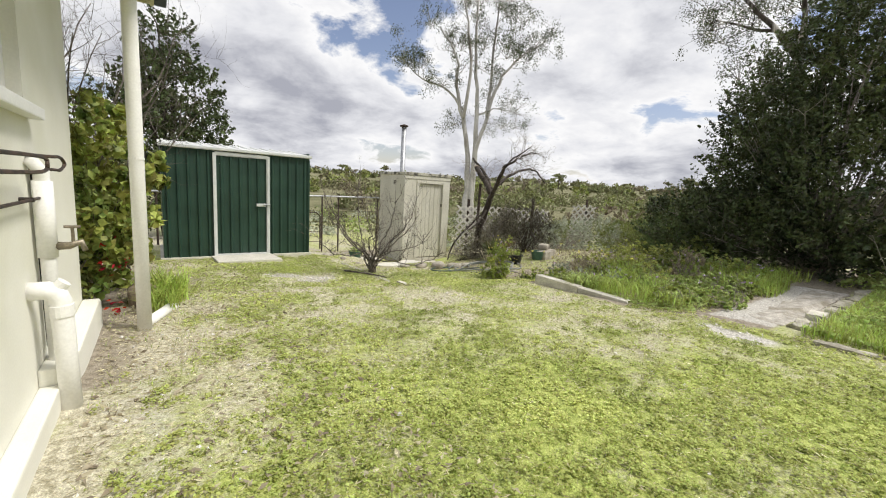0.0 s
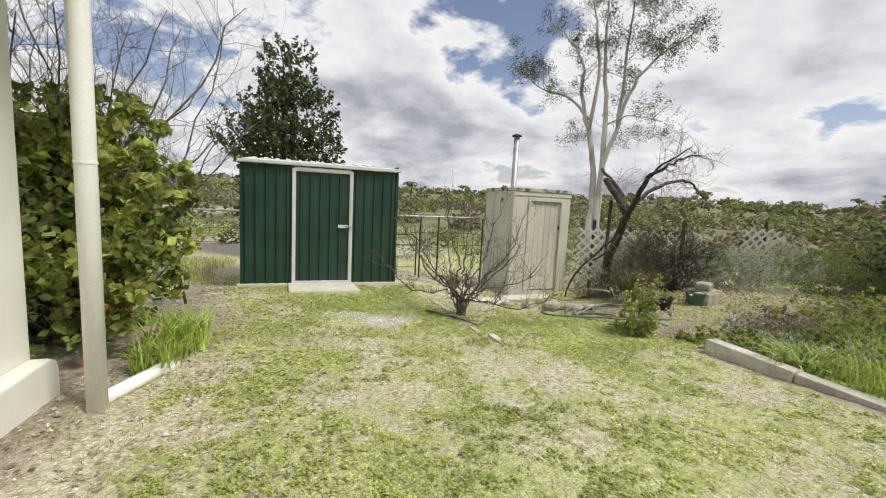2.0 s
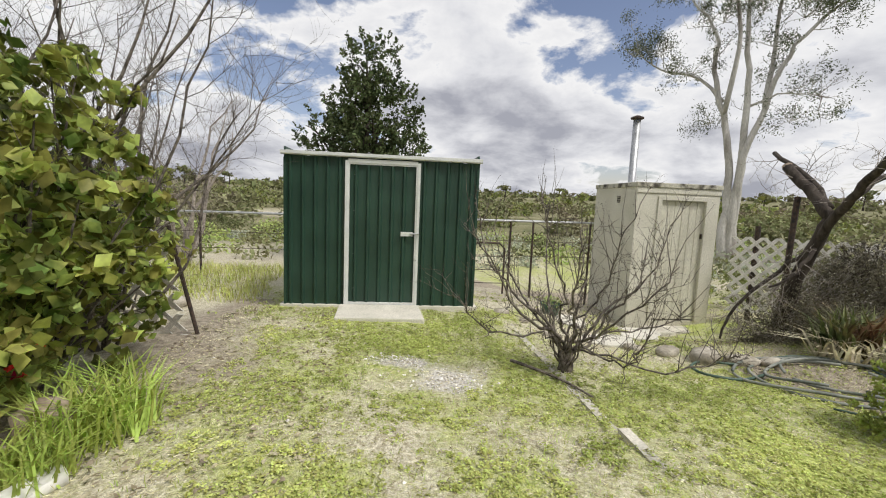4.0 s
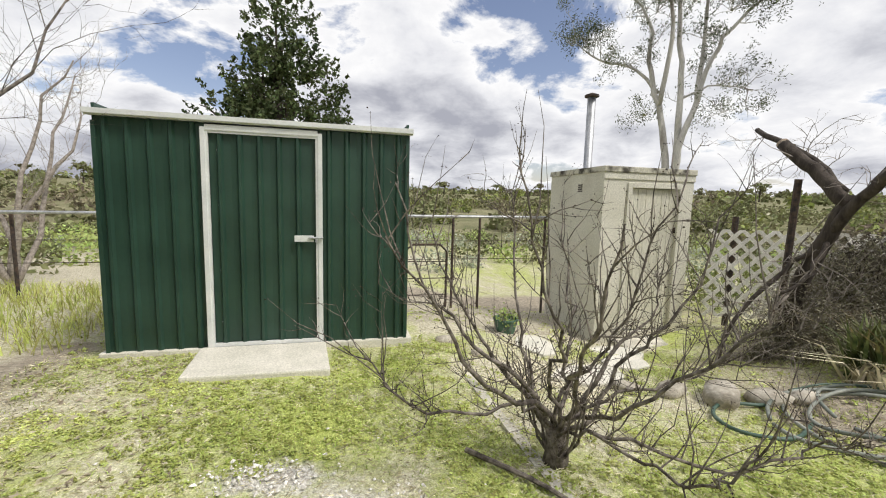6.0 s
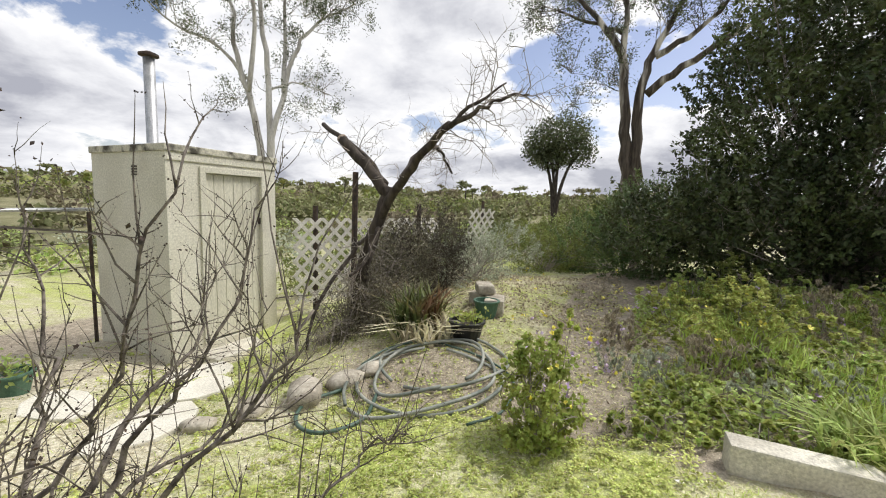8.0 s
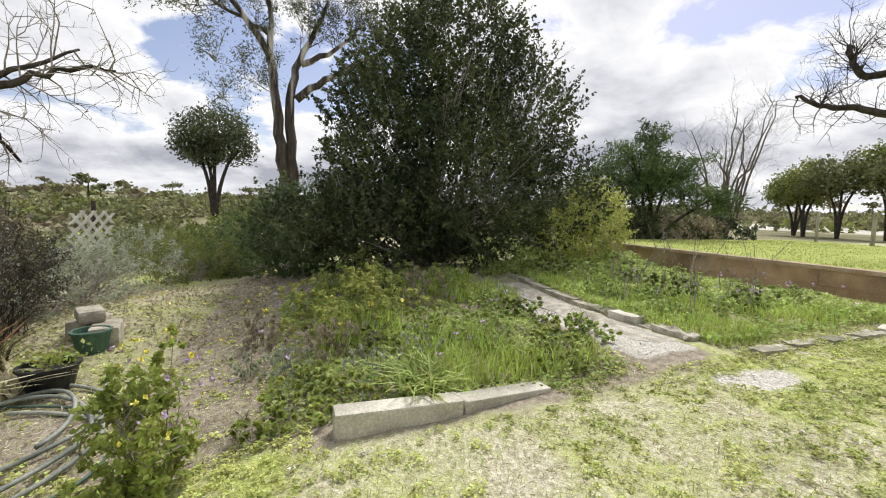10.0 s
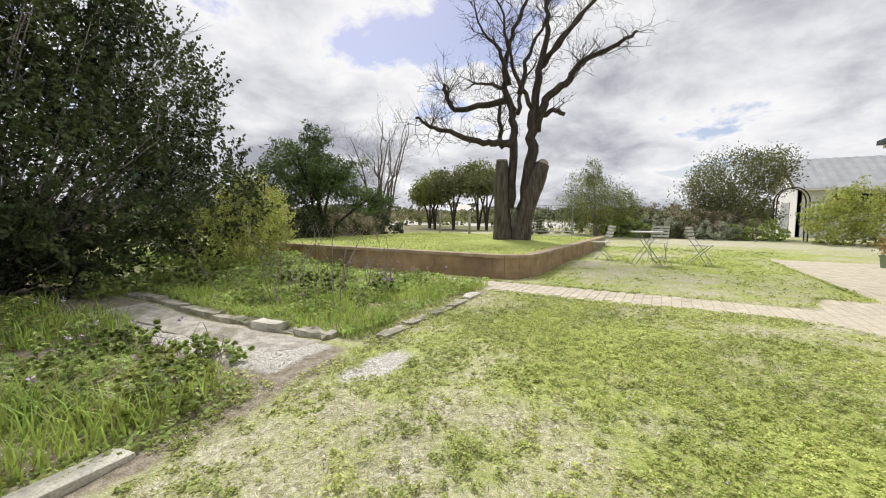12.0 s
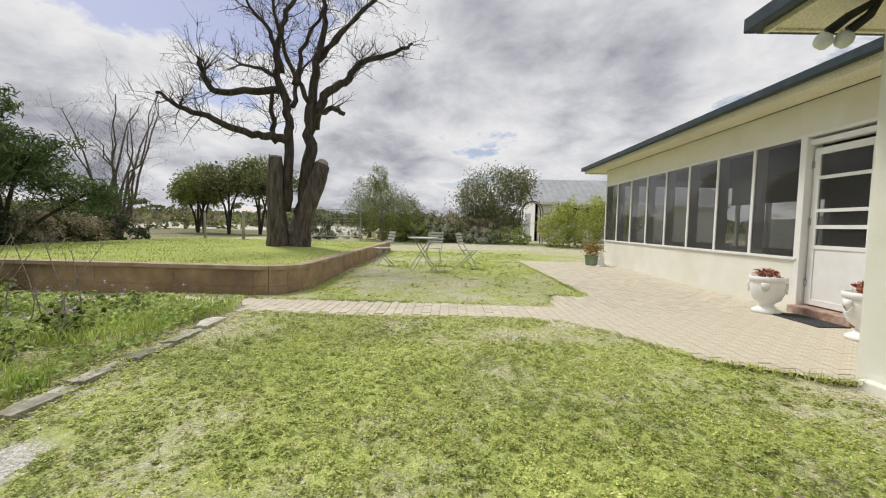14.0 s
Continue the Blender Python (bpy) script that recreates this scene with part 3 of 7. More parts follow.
def axis_steps(a, b, step, far):
    core = list(np.arange(a, b + 1e-6, step))
    lo, hi, s = [], [], step
    x = a
    while x > -far:
        s *= 1.17
        x -= s
        lo.append(x)
    s, x = step, b
    while x < far:
        s *= 1.17
        x += s
        hi.append(x)
    return np.array(lo[::-1] + core + hi)


def in_patio(x, y):
    """Paving by the verandah and the path that leaves it."""
    wing = (x > -2.3) & (x < 0.45 - 0.02 * (y + 9)) & (y < -2.6) & (y > -10.2)
    edge = np.interp(y, [-2.7, -1.5, -1.0, -0.4, 0.05], [0.9, 1.25, 0.8, 0.45, -0.35])
    corner = (x > -2.3) & (x < edge) & (y >= -2.7) & (y < 0.06)
    path = (x >= 0.3) & (x < 6.6) & (y > -2.52) & (y < -1.62 + 0.1 * np.clip(2 - x, 0, 2))
    tip = (x > 0.3) & (x < 1.0 + 0.3 * (y + 3.2)) & (y < -2.5) & (y > -3.4)
    return wing | corner | path | tip


def in_bed(x, y):
    return (x > 5.0) & (x < 12.2) & (y < -2.95) & (y > -12.3)


def make_ground():
    xs, ys = axis_steps(-3, 12.5, 0.14, 900), axis_steps(-12.5, 11, 0.14, 900)
    X, Y = np.meshgrid(xs, ys)
    x, y = X.ravel(), Y.ravel()
    z = np.concatenate([gz(a, b) for a, b in zip(np.array_split(x, 20), np.array_split(y, 20))])
    r = np.hypot(x - 3, y - 2)
    z = z + np.where(r < 20, 0.03 * (vnoise(x * 1.3, y * 1.3, 2) - 0.5) + 0.016 * (vnoise(x * 6, y * 6, 3) - 0.5), 0)
    z = np.where(in_patio(x, y), np.minimum(z, 0.045), z)
    z = np.where(in_bed(x, y), 0.0, z)
    nx, ny = len(xs), len(ys)
    i = (np.arange(ny - 1)[:, None] * nx + np.arange(nx - 1)[None, :]).ravel()
    me = fast_mesh("ground", np.stack([x, y, z], 1), np.stack([i, i + 1, i + nx + 1, i + nx], 1))
    ob = put("ground", me, "ground", smooth=True, kind="structure", label="patchy lawn of clover and dry grass over sandy soil")
    # zones: green, soil, pale gravel
    n1, n2 = vnoise(x * 0.55, y * 0.55, 7), vnoise(x * 2.3, y * 2.3, 8)
    green = 0.10 + 0.45 * n1 + 0.30 * n2
    green += 0.22 * np.exp(-((x - 2.5) ** 2 + (y - 0.5) ** 2) / 8)
    green -= 0.06 * np.exp(-(((x - 1.7) / 1.1) ** 2 + ((y - 4.8) / 1.6) ** 2))
    green -= 0.35 * np.clip(1 - (x + 0.5) / 1.0, 0, 1) * (y > -0.2)
    green = np.where((y > 9) & (x > 2.8) & (x < 6) & (y < 12), 0.12, green)
    green += 0.12 * ((y < -2.6) & (y > -12))
    green = np.where((y < -12) | (x > 13), 0.35 + 0.2 * n1, green)
    soil = 0.75 * np.exp(-((x + 0.45) / 0.45) ** 2) * (y > 3) * (y < 9)
    soil += 0.7 * np.exp(-((x - 4.95) / 0.13) ** 2) * (y > 1.5) * (y < 4.6)
    soil += np.where((x > 5.1) & (x < 12) & (y > 1.3) & (y < 5.6), 0.75, 0)
    soil += np.where((x > 5.0) & (x < 11) & (y >= 5.3) & (y < 8.5), 0.45, 0)
    soil += 0.5 * np.exp(-(((x - 5.6) / 0.8) ** 2 + ((y - 6.4) / 0.7) ** 2))
    soil += np.where((x > 4.98) & (x < 9) & (y > -2.0) & (y < 1.2), 0.5, 0)
    soil += 0.55 * np.exp(-(((x - 0.3) / 0.5) ** 2 + ((y - 6.3) / 1.0) ** 2))
    soil += 0.5 * ((y > 9.4) & (x > 2.7) & (y < 13) & (x < 8))
    soil += np.where((y > 12) | (x < -4) | (r > 24), 0.42, 0)
    pale = 0.95 * np.exp(-(((x - 2.0) / 0.30) ** 2 + ((y - 6.15) / 0.25) ** 2)) + 0.95 * np.exp(-(((x - 1.6) / 0.3) ** 2 + ((y - 6.55) / 0.14) ** 2))
    pale += 0.9 * np.exp(-(((x - 4.64) / 0.19) ** 2 + ((y - 1.45) / 0.46) ** 2)) + 0.6 * ((x > 5.2) & (x < 8.4) & (y > 1.28) & (y < 1.95))
    soil += 0.55 * np.exp(-((x - 4.85) / 0.22) ** 2) * (y > -1.2) * (y < 1.3) * n2
    pale += 0.5 * np.exp(-(((x + 0.1) / 0.35) ** 2)) * (y > 1.5) * (y < 4.4) * n2
    pale += 0.75 * ((y < -32 + 2 * n1) & (y > -60) & (x > -4)) + 0.5 * np.exp(-((y - 46 - 0.1 * x) / 1.6) ** 2)
    pale += 0.4 * ((y < -14) & (y > -18) & (x > -6) & (x < 4))
    fa = me.attributes.new("far", "FLOAT", "POINT")
    farness = np.clip((r - 17) / 8, 0, 1) * (pale < .3) * np.where((y > 10) & (y < 40) & (x > -4) & (x < 9), .9, 1) * np.where((y < 2) & (y > -32) & (x < 13.5), 0.0, 1)
    fa.data.foreach_set("value", farness.astype(np.float32))
    a = me.color_attributes.new("zone", "FLOAT_COLOR", "POINT")
    col = np.stack([green, soil, pale, np.ones_like(x)], 1)
    a.data.foreach_set("color", col.astype(np.float32).ravel())
    return ob


make_ground()

# ---- house ----
HX, HY0, HY1 = -0.545, -0.04, 4.47
WX, WY0, WY1 = -2.25, -9.80, 0.08
SILL, HEAD, WALLTOP = 0.80, 2.44, 2.93
STEP = 0.885


def house_main():
    b = Build()
    # east wall with one window
    wy0, wy1, wz0, wz1 = 1.55, 3.06, 1.53, 2.6
    x0, x1 = HX - 0.24, HX
    b.box(x0, HY0, -0.4, x1, HY1, wz0)
    b.box(x0, HY0, wz1, x1, HY1, 2.9)
    b.box(x0, HY0, wz0, x1, wy0, wz1)
    b.box(x0, wy1, wz0, x1, HY1, wz1)
    put("wall_east", b, "render", kind="structure", label="cream rendered house wall")
    put("wall_north", Build().box(-8, HY1 - 0.24, -0.5, HX - 0.24, HY1, 2.9), "render", kind="structure", label="cream rendered house wall")
    put("wall_south", Build().box(-8, HY0, -0.3, HX - 0.24, HY0 + 0.24, 2.9), "render", kind="structure", label="cream rendered house wall")
    put("ceiling", Build().box(-8, HY0 + 0.24, 2.6, HX - 0.24, HY1 - 0.24, 2.68), "ceiling", kind="structure", label="plain house ceiling with room shade in its dark colour")
    # ledge at the wall foot
    b = Build().box(HX, 0.06, -0.3, HX + 0.09, 2.84, 0.07)
    b.box(HX, 2.84, -0.3, HX + 0.075, 3.12, 0.16)
    put("trim", b, "render", kind="structure", label="rough cream footing along the house wall", bevel=0.012)
    w = thing("window_1", (HX - 0.1, 2.3, wz0), "white painted casement window with a sloping sill", "window", kind="structure")
    b = Build()
    b.box(HX - 0.15, wy0, wz0, HX - 0.06, wy0 + 0.07, wz1).box(HX - 0.15, wy1 - 0.07, wz0, HX - 0.06, wy1, wz1)
    b.box(HX - 0.15, wy0 + 0.07, wz1 - 0.07, HX - 0.06, wy1 - 0.07, wz1).box(HX - 0.15, wy0 + 0.07, wz0, HX - 0.06, wy1 - 0.07, wz0 + 0.07)
    put("window_frame", b, "white", w)
    put("window_sill", Build().box(HX + 0.002, wy0 - 0.06, wz0 - 0.06, HX + 0.07, wy1 + 0.06, wz0), "white", w, bevel=0.008)
    put("pane", Build().box(HX - 0.115, wy0 + 0.07, wz0 + 0.07, HX - 0.11, wy1 - 0.07, wz1 - 0.07), "glass", w)
    # roof
    b = Build()
    b.add([(-8.5, -0.42, 2.93), (0.08, -0.42, 2.93), (0.08, 4.97, 2.93), (-8.5, 4.97, 2.93), (-2.3, 2.27, 3.85), (-8.5, 2.27, 3.85),
           (-8.5, -0.42, 2.90), (0.08, -0.42, 2.90), (0.08, 4.97, 2.90), (-8.5, 4.97, 2.90)],
          [(0, 1, 4, 5), (1, 2, 4), (2, 3, 5, 4), (9, 8, 7, 6), (0, 6, 7, 1), (1, 7, 8, 2), (2, 8, 9, 3), (3, 9, 6, 0), (3, 0, 5)])
    put("roof", b, "roof", kind="structure", label="dark blue-grey metal hip roof")
    put("soffit", Build().box(-8.3, -0.36, 2.78, 0.02, 4.91, 2.80), "beam", kind="structure", label="cream eave lining")
    b = Build().box(0.02, -0.42, 2.76, 0.05, 4.97, 2.9).box(-8.4, -0.39, 2.76, 0.02, -0.36, 2.9).box(-8.4, 4.91, 2.76, 0.02, 4.94, 2.9)
    put("fascia", b, "beam", kind="structure", label="cream fascia board")
    b = Build().box(0.05, -0.52, 2.80, 0.15, 5.07, 2.92).box(-8.4, -0.52, 2.80, 0.05, -0.42, 2.92).box(-8.4, 4.97, 2.80, 0.05, 5.07, 2.92)
    put("gutter", b, "roof", kind="structure", label="dark blue-grey roof gutter", bevel=0.012)


def wing():
    # wall of the verandah room: base, head and posts
    x0, x1 = WX - 0.18, WX
    door0, door1 = -2.62, -1.66
    put("wall_wing", Build().box(x0, WY0, -0.1, x1, door0 - 0.08, SILL - 0.04), "render", kind="structure", label="cream rendered low wall under the screens")
    b = Build().box(x0, WY0, HEAD + 0.04, x1, WY1, WALLTOP).box(x0, door1, -0.1, x1, WY1, HEAD + 0.04)
    b.box(-6.2, WY0, -0.1, x0, WY0 + 0.1, SILL).box(-6.2, WY0, HEAD + 0.04, x0, WY0 + 0.1, WALLTOP)
    put("wall_wing_head", b, "render", kind="structure", label="cream rendered wall over the screens")
    y_last = door0 - 0.08
    posts = [y_last - STEP * i for i in range(9)]
    posts[-1] = WY0 + 0.03
    win = thing("window_2", (WX, -6, SILL), "long run of fly-screened openings in white frames", "window", kind="structure")
    for i, y in enumerate(posts):
        put("window_post", Build().box(x0 + 0.002, y - 0.035, SILL + 0.002, x1 - 0.008, y + 0.035, HEAD), "white", win)
        put("window_bead", Build().box(x1 - 0.006, y - 0.028, SILL + 0.002, x1 + 0.014, y + 0.028, HEAD), "white", win, bevel=0.003)
        if i < 8:
            n = posts[i + 1]
            put("screen", Build().box(WX - 0.006, n + 0.028, SILL + 0.002, WX - 0.003, y - 0.028, HEAD), M["screen"], win)
    put("window_sill", Build().box(x0, WY0, SILL - 0.04, x1 + 0.035, y_last + 0.03, SILL), "white", win, bevel=0.006)
    put("window_head", Build().box(x0, WY0, HEAD, x1 + 0.012, door1, HEAD + 0.04), "white", win, bevel=0.004)
    # door
    d = thing("door_1", (WX, -2.14, 0.2), "white screen door with four panes over a solid panel, shut", "door", kind="structure")
    b = Build().box(x0 - 0.01, door0 - 0.08, 0.0, x1 + 0.02, door0, HEAD).box(x0 - 0.01, door1 - 0.06, 0.0, x1 + 0.02, door1, HEAD)
    put("door_frame", b, "white", d, bevel=0.004)
    put("threshold", Build().box(x0, door0, 0.0, x1 + 0.14, door1 - 0.06, 0.15), "redbrick", d, "worn red brick doorstep", bevel=0.006)
    dx0, dx1, z0, z1 = WX - 0.12, WX - 0.075, 0.17, 2.28
    a0, a1 = door0 + 0.02, door1 - 0.08
    b = Build().box(dx0, a0, z0, dx1, a0 + 0.09, z1).box(dx0, a1 - 0.09, z0, dx1, a1, z1)
    for zz, h in ((z0, 0.08), (0.93, 0.05), (1.2, 0.05), (1.42, 0.045), (1.86, 0.045), (z1 - 0.09, 0.09)):
        b.box(dx0, a0 + 0.09, zz, dx1, a1 - 0.09, zz + h)
    put("door_leaf", b, "white", d, bevel=0.003)
    put("door_panel", Build().box(dx0 + 0.012, a0 + 0.09, z0 + 0.08, dx1 - 0.012, a1 - 0.09, 0.93), "white", d)
    for lo, hi in ((0.98, 1.2), (1.25, 1.42), (1.465, 1.86), (1.905, z1 - 0.09)):
        put("pane", Build().box(dx0 + 0.02, a0 + 0.09, lo, dx0 + 0.025, a1 - 0.09, hi), M["screen"], d)
    for zz in (0.42, 1.25, 2.02):
        put("hinge", Build().box(dx1, a0 - 0.02, zz, dx1 + 0.012, a0 + 0.02, zz + 0.09), "steel", d)
    put("bar", Build().box(x0 + 0.03, door0, 2.33, x1 - 0.03, door1 - 0.06, 2.40), "white", d, "white transom rail")
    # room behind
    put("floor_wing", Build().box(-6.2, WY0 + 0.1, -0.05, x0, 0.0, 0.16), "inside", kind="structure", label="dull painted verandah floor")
    put("ceiling_wing", Build().box(-6.2, WY0, WALLTOP - 0.25, x0 - 0.001, WY1, WALLTOP - 0.2), "ceiling", kind="structure", label="board ceiling of the verandah, coloured dark for shade")
    # inner wall takes the dark ceiling colour to stand for the unlit room
    put("wall_partition", Build().box(-6.2, -3.3, 0.16, x0 - 0.7, -3.2, WALLTOP - 0.25), "ceiling", kind="structure", label="inner wall coloured dark for room shade")
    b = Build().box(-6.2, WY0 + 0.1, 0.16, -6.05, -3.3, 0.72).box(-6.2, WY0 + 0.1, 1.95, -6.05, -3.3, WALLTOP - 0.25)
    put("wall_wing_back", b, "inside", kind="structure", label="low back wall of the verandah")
    bw = thing("window_3", (-6.1, -6.5, 0.72), "row of white posts on the far side of the verandah", "window", kind="structure")
    for y in (-3.5, -4.7, -5.9, -7.1, -8.3, -9.5):
        put("window_post", Build().box(-6.16, y - 0.05, 0.72, -6.08, y + 0.05, 1.95), "white", bw)
    put("sheet_fence", Build().box(-9.0, -13, -0.1, -8.9, 0, 1.62), "fencegrey", kind="structure", label="grey sheet fence behind the verandah")
    # roof over the wing
    b = Build()
    e0, e1, y0, y1 = -1.72, -7.0, WY0 - 0.52, -0.30
    b.add([(e0, y0, 3.05), (e0, y1, 3.05), (-4.3, y1, 3.80), (-4.3, y0 + 2.4, 3.80), (e1, y0, 3.05), (e1, y1, 3.05), (e0, y0, 3.02), (e0, y1, 3.02), (e1, y0, 3.02), (e1, y1, 3.02)],
          [(0, 1, 2, 3), (0, 3, 4), (3, 2, 5, 4), (6, 8, 9, 7), (0, 6, 7, 1), (4, 8, 6, 0), (1, 7, 9, 5), (5, 9, 8, 4), (1, 5, 2)])
    put("roof_wing", b, "roof", kind="structure", label="dark blue-grey metal verandah roof")
    put("soffit_wing", Build().box(e0 - 0.5, y0 + 0.03, 2.93, e0 - 0.03, WY1 - 0.6, 2.95), "beam", kind="structure", label="cream lining under the verandah eave")
    put("soffit_end", Build().box(e1, y0 + 0.03, 2.93, e0 - 0.5, WY0, 2.95), "beam", kind="structure", label="cream lining under the verandah eave")
    put("fascia_wing", Build().box(e0 - 0.03, y0, 2.89, e0, y1, 3.018).box(e1, y0, 2.89, e0 - 0.03, y0 + 0.03, 3.018), "beam", kind="structure", label="cream fascia board")
    put("gutter_wing", Build().box(e0, y0 - 0.09, 2.98, e0 + 0.1, y1, 3.09).box(e1, y0 - 0.09, 2.98, e0, y0, 3.09), "roof", kind="structure", label="dark blue-grey roof gutter", bevel=0.012)


M["screen"] = glass_material("fly_screen", (0.74, 0.74, 0.74))


def mesh_in_screen(m):
    """Grey threads of the fly screen over the clear part."""
    nt = m.node_tree
    out = nt.nodes["Material Output"]
    old = out.inputs[0].links[0].from_socket
    d, mx = nt.nodes.new("ShaderNodeBsdfDiffuse"), nt.nodes.new("ShaderNodeMixShader")
    d.inputs[0].default_value, mx.inputs[0].default_value = (0.14, 0.14, 0.14, 1), 0.20
    nt.links.new(old, mx.inputs[1]), nt.links.new(d.outputs[0], mx.inputs[2]), nt.links.new(mx.outputs[0], out.inputs[0])


mesh_in_screen(M["screen"])
house_main()
wing()

# ---- raised bed with the pollarded tree ----


def raised_bed():
    top, out = 0.46, []
    # outline: along the north face, round the corner, down the west face
    r, cx, cy = 0.62, 5.50, -3.52
    line = [(12.9, -2.86)] + [(cx + (7.2 - 1.2 * i), -2.90) for i in range(0, 6)] + [(cx, -2.90)]
    line += [(cx - r * math.sin(a), cy + r * math.cos(a)) for a in (0.35, 0.8, 1.2)]
    line += [(4.88, cy - 1.2 * i) for i in range(0, 8)]
    line.append((4.88, -12.4))
    bed = thing("retaining_wall", (5.5, -3.5, 0), "low brown rendered retaining wall with a thin coping round a raised lawn", "wall", kind="structure")
    m = len(line)

    def strip(name, inner, outer, z0, z1, material, label, gap=0.0, bevel=0.0):
        def off(i, d):
            a, c = Vector(line[max(i - 1, 0)]), Vector(line[min(i + 1, m - 1)])
            t = (c - a).normalized()
            nrm = Vector((t.y, -t.x))
            p = Vector(line[i])
            return p + nrm * -d
        for i in range(m - 1):
            a0, a1, b0, b1 = off(i, inner), off(i, outer), off(i + 1, inner), off(i + 1, outer)
            if gap:
                t = (b1 - a1).normalized() * gap
                a0, a1, b0, b1 = a0 + t, a1 + t, b0 - t, b1 - t
            q = Build().prism([tuple(a0), tuple(a1), tuple(b1), tuple(b0)], z0, z1)
            put(name, q, material, bed, bevel=bevel)

    strip("wall_panel", 0.14, 0.0, -0.1, top - 0.06, "bedwall", "", 0.003)
    strip("wall_foot", 0.0, -0.025, -0.1, 0.15, "bedwall", "", 0.002)
    strip("coping", 0.18, -0.035, top - 0.06, top, "cap", "", 0.002, 0.008)
    # lawn inside
    xs, ys = np.arange(5.0, 13.01, 0.2), np.arange(-12.4, -2.9, 0.2)
    X, Y = np.meshgrid(xs, ys)
    x, y = X.ravel(), Y.ravel()
    z = 0.415 + 0.10 * np.exp(-((x - 6.6) ** 2 + (y + 7.2) ** 2) / 1.2) + 0.02 * vnoise(x * 2, y * 2, 4)
    z = np.minimum(z, 0.42 + 0.3 * np.clip(np.minimum(x - 5.3, -3.3 - y), 0, 1))
    nx = len(xs)
    i = (np.arange(len(ys) - 1)[:, None] * nx + np.arange(nx - 1)[None, :]).ravel()
    f = np.stack([i, i + 1, i + nx + 1, i + nx], 1)
    cxm, cym = x[i] + 0.1, y[i] + 0.1
    keep = ~((cxm < 5.45) & (cym > -3.45) & (np.hypot(cxm - 5.5, cym + 3.52) > 0.55))
    me = fast_mesh("raised_lawn", np.stack([x, y, z], 1), f[keep])
    put("raised_lawn", me, "ground", smooth=True, kind="structure", label="bright green grass on top of the raised bed")
    a = me.color_attributes.new("zone", "FLOAT_COLOR", "POINT")
    n1 = 0.5 + 0.5 * vnoise(x * 0.8, y * 0.8, 21)
    a.data.foreach_set("color", np.stack([0.5 + 0.5 * n1, 0.1 * n1, 0 * x, np.ones_like(x)], 1).astype(np.float32).ravel())


raised_bed()


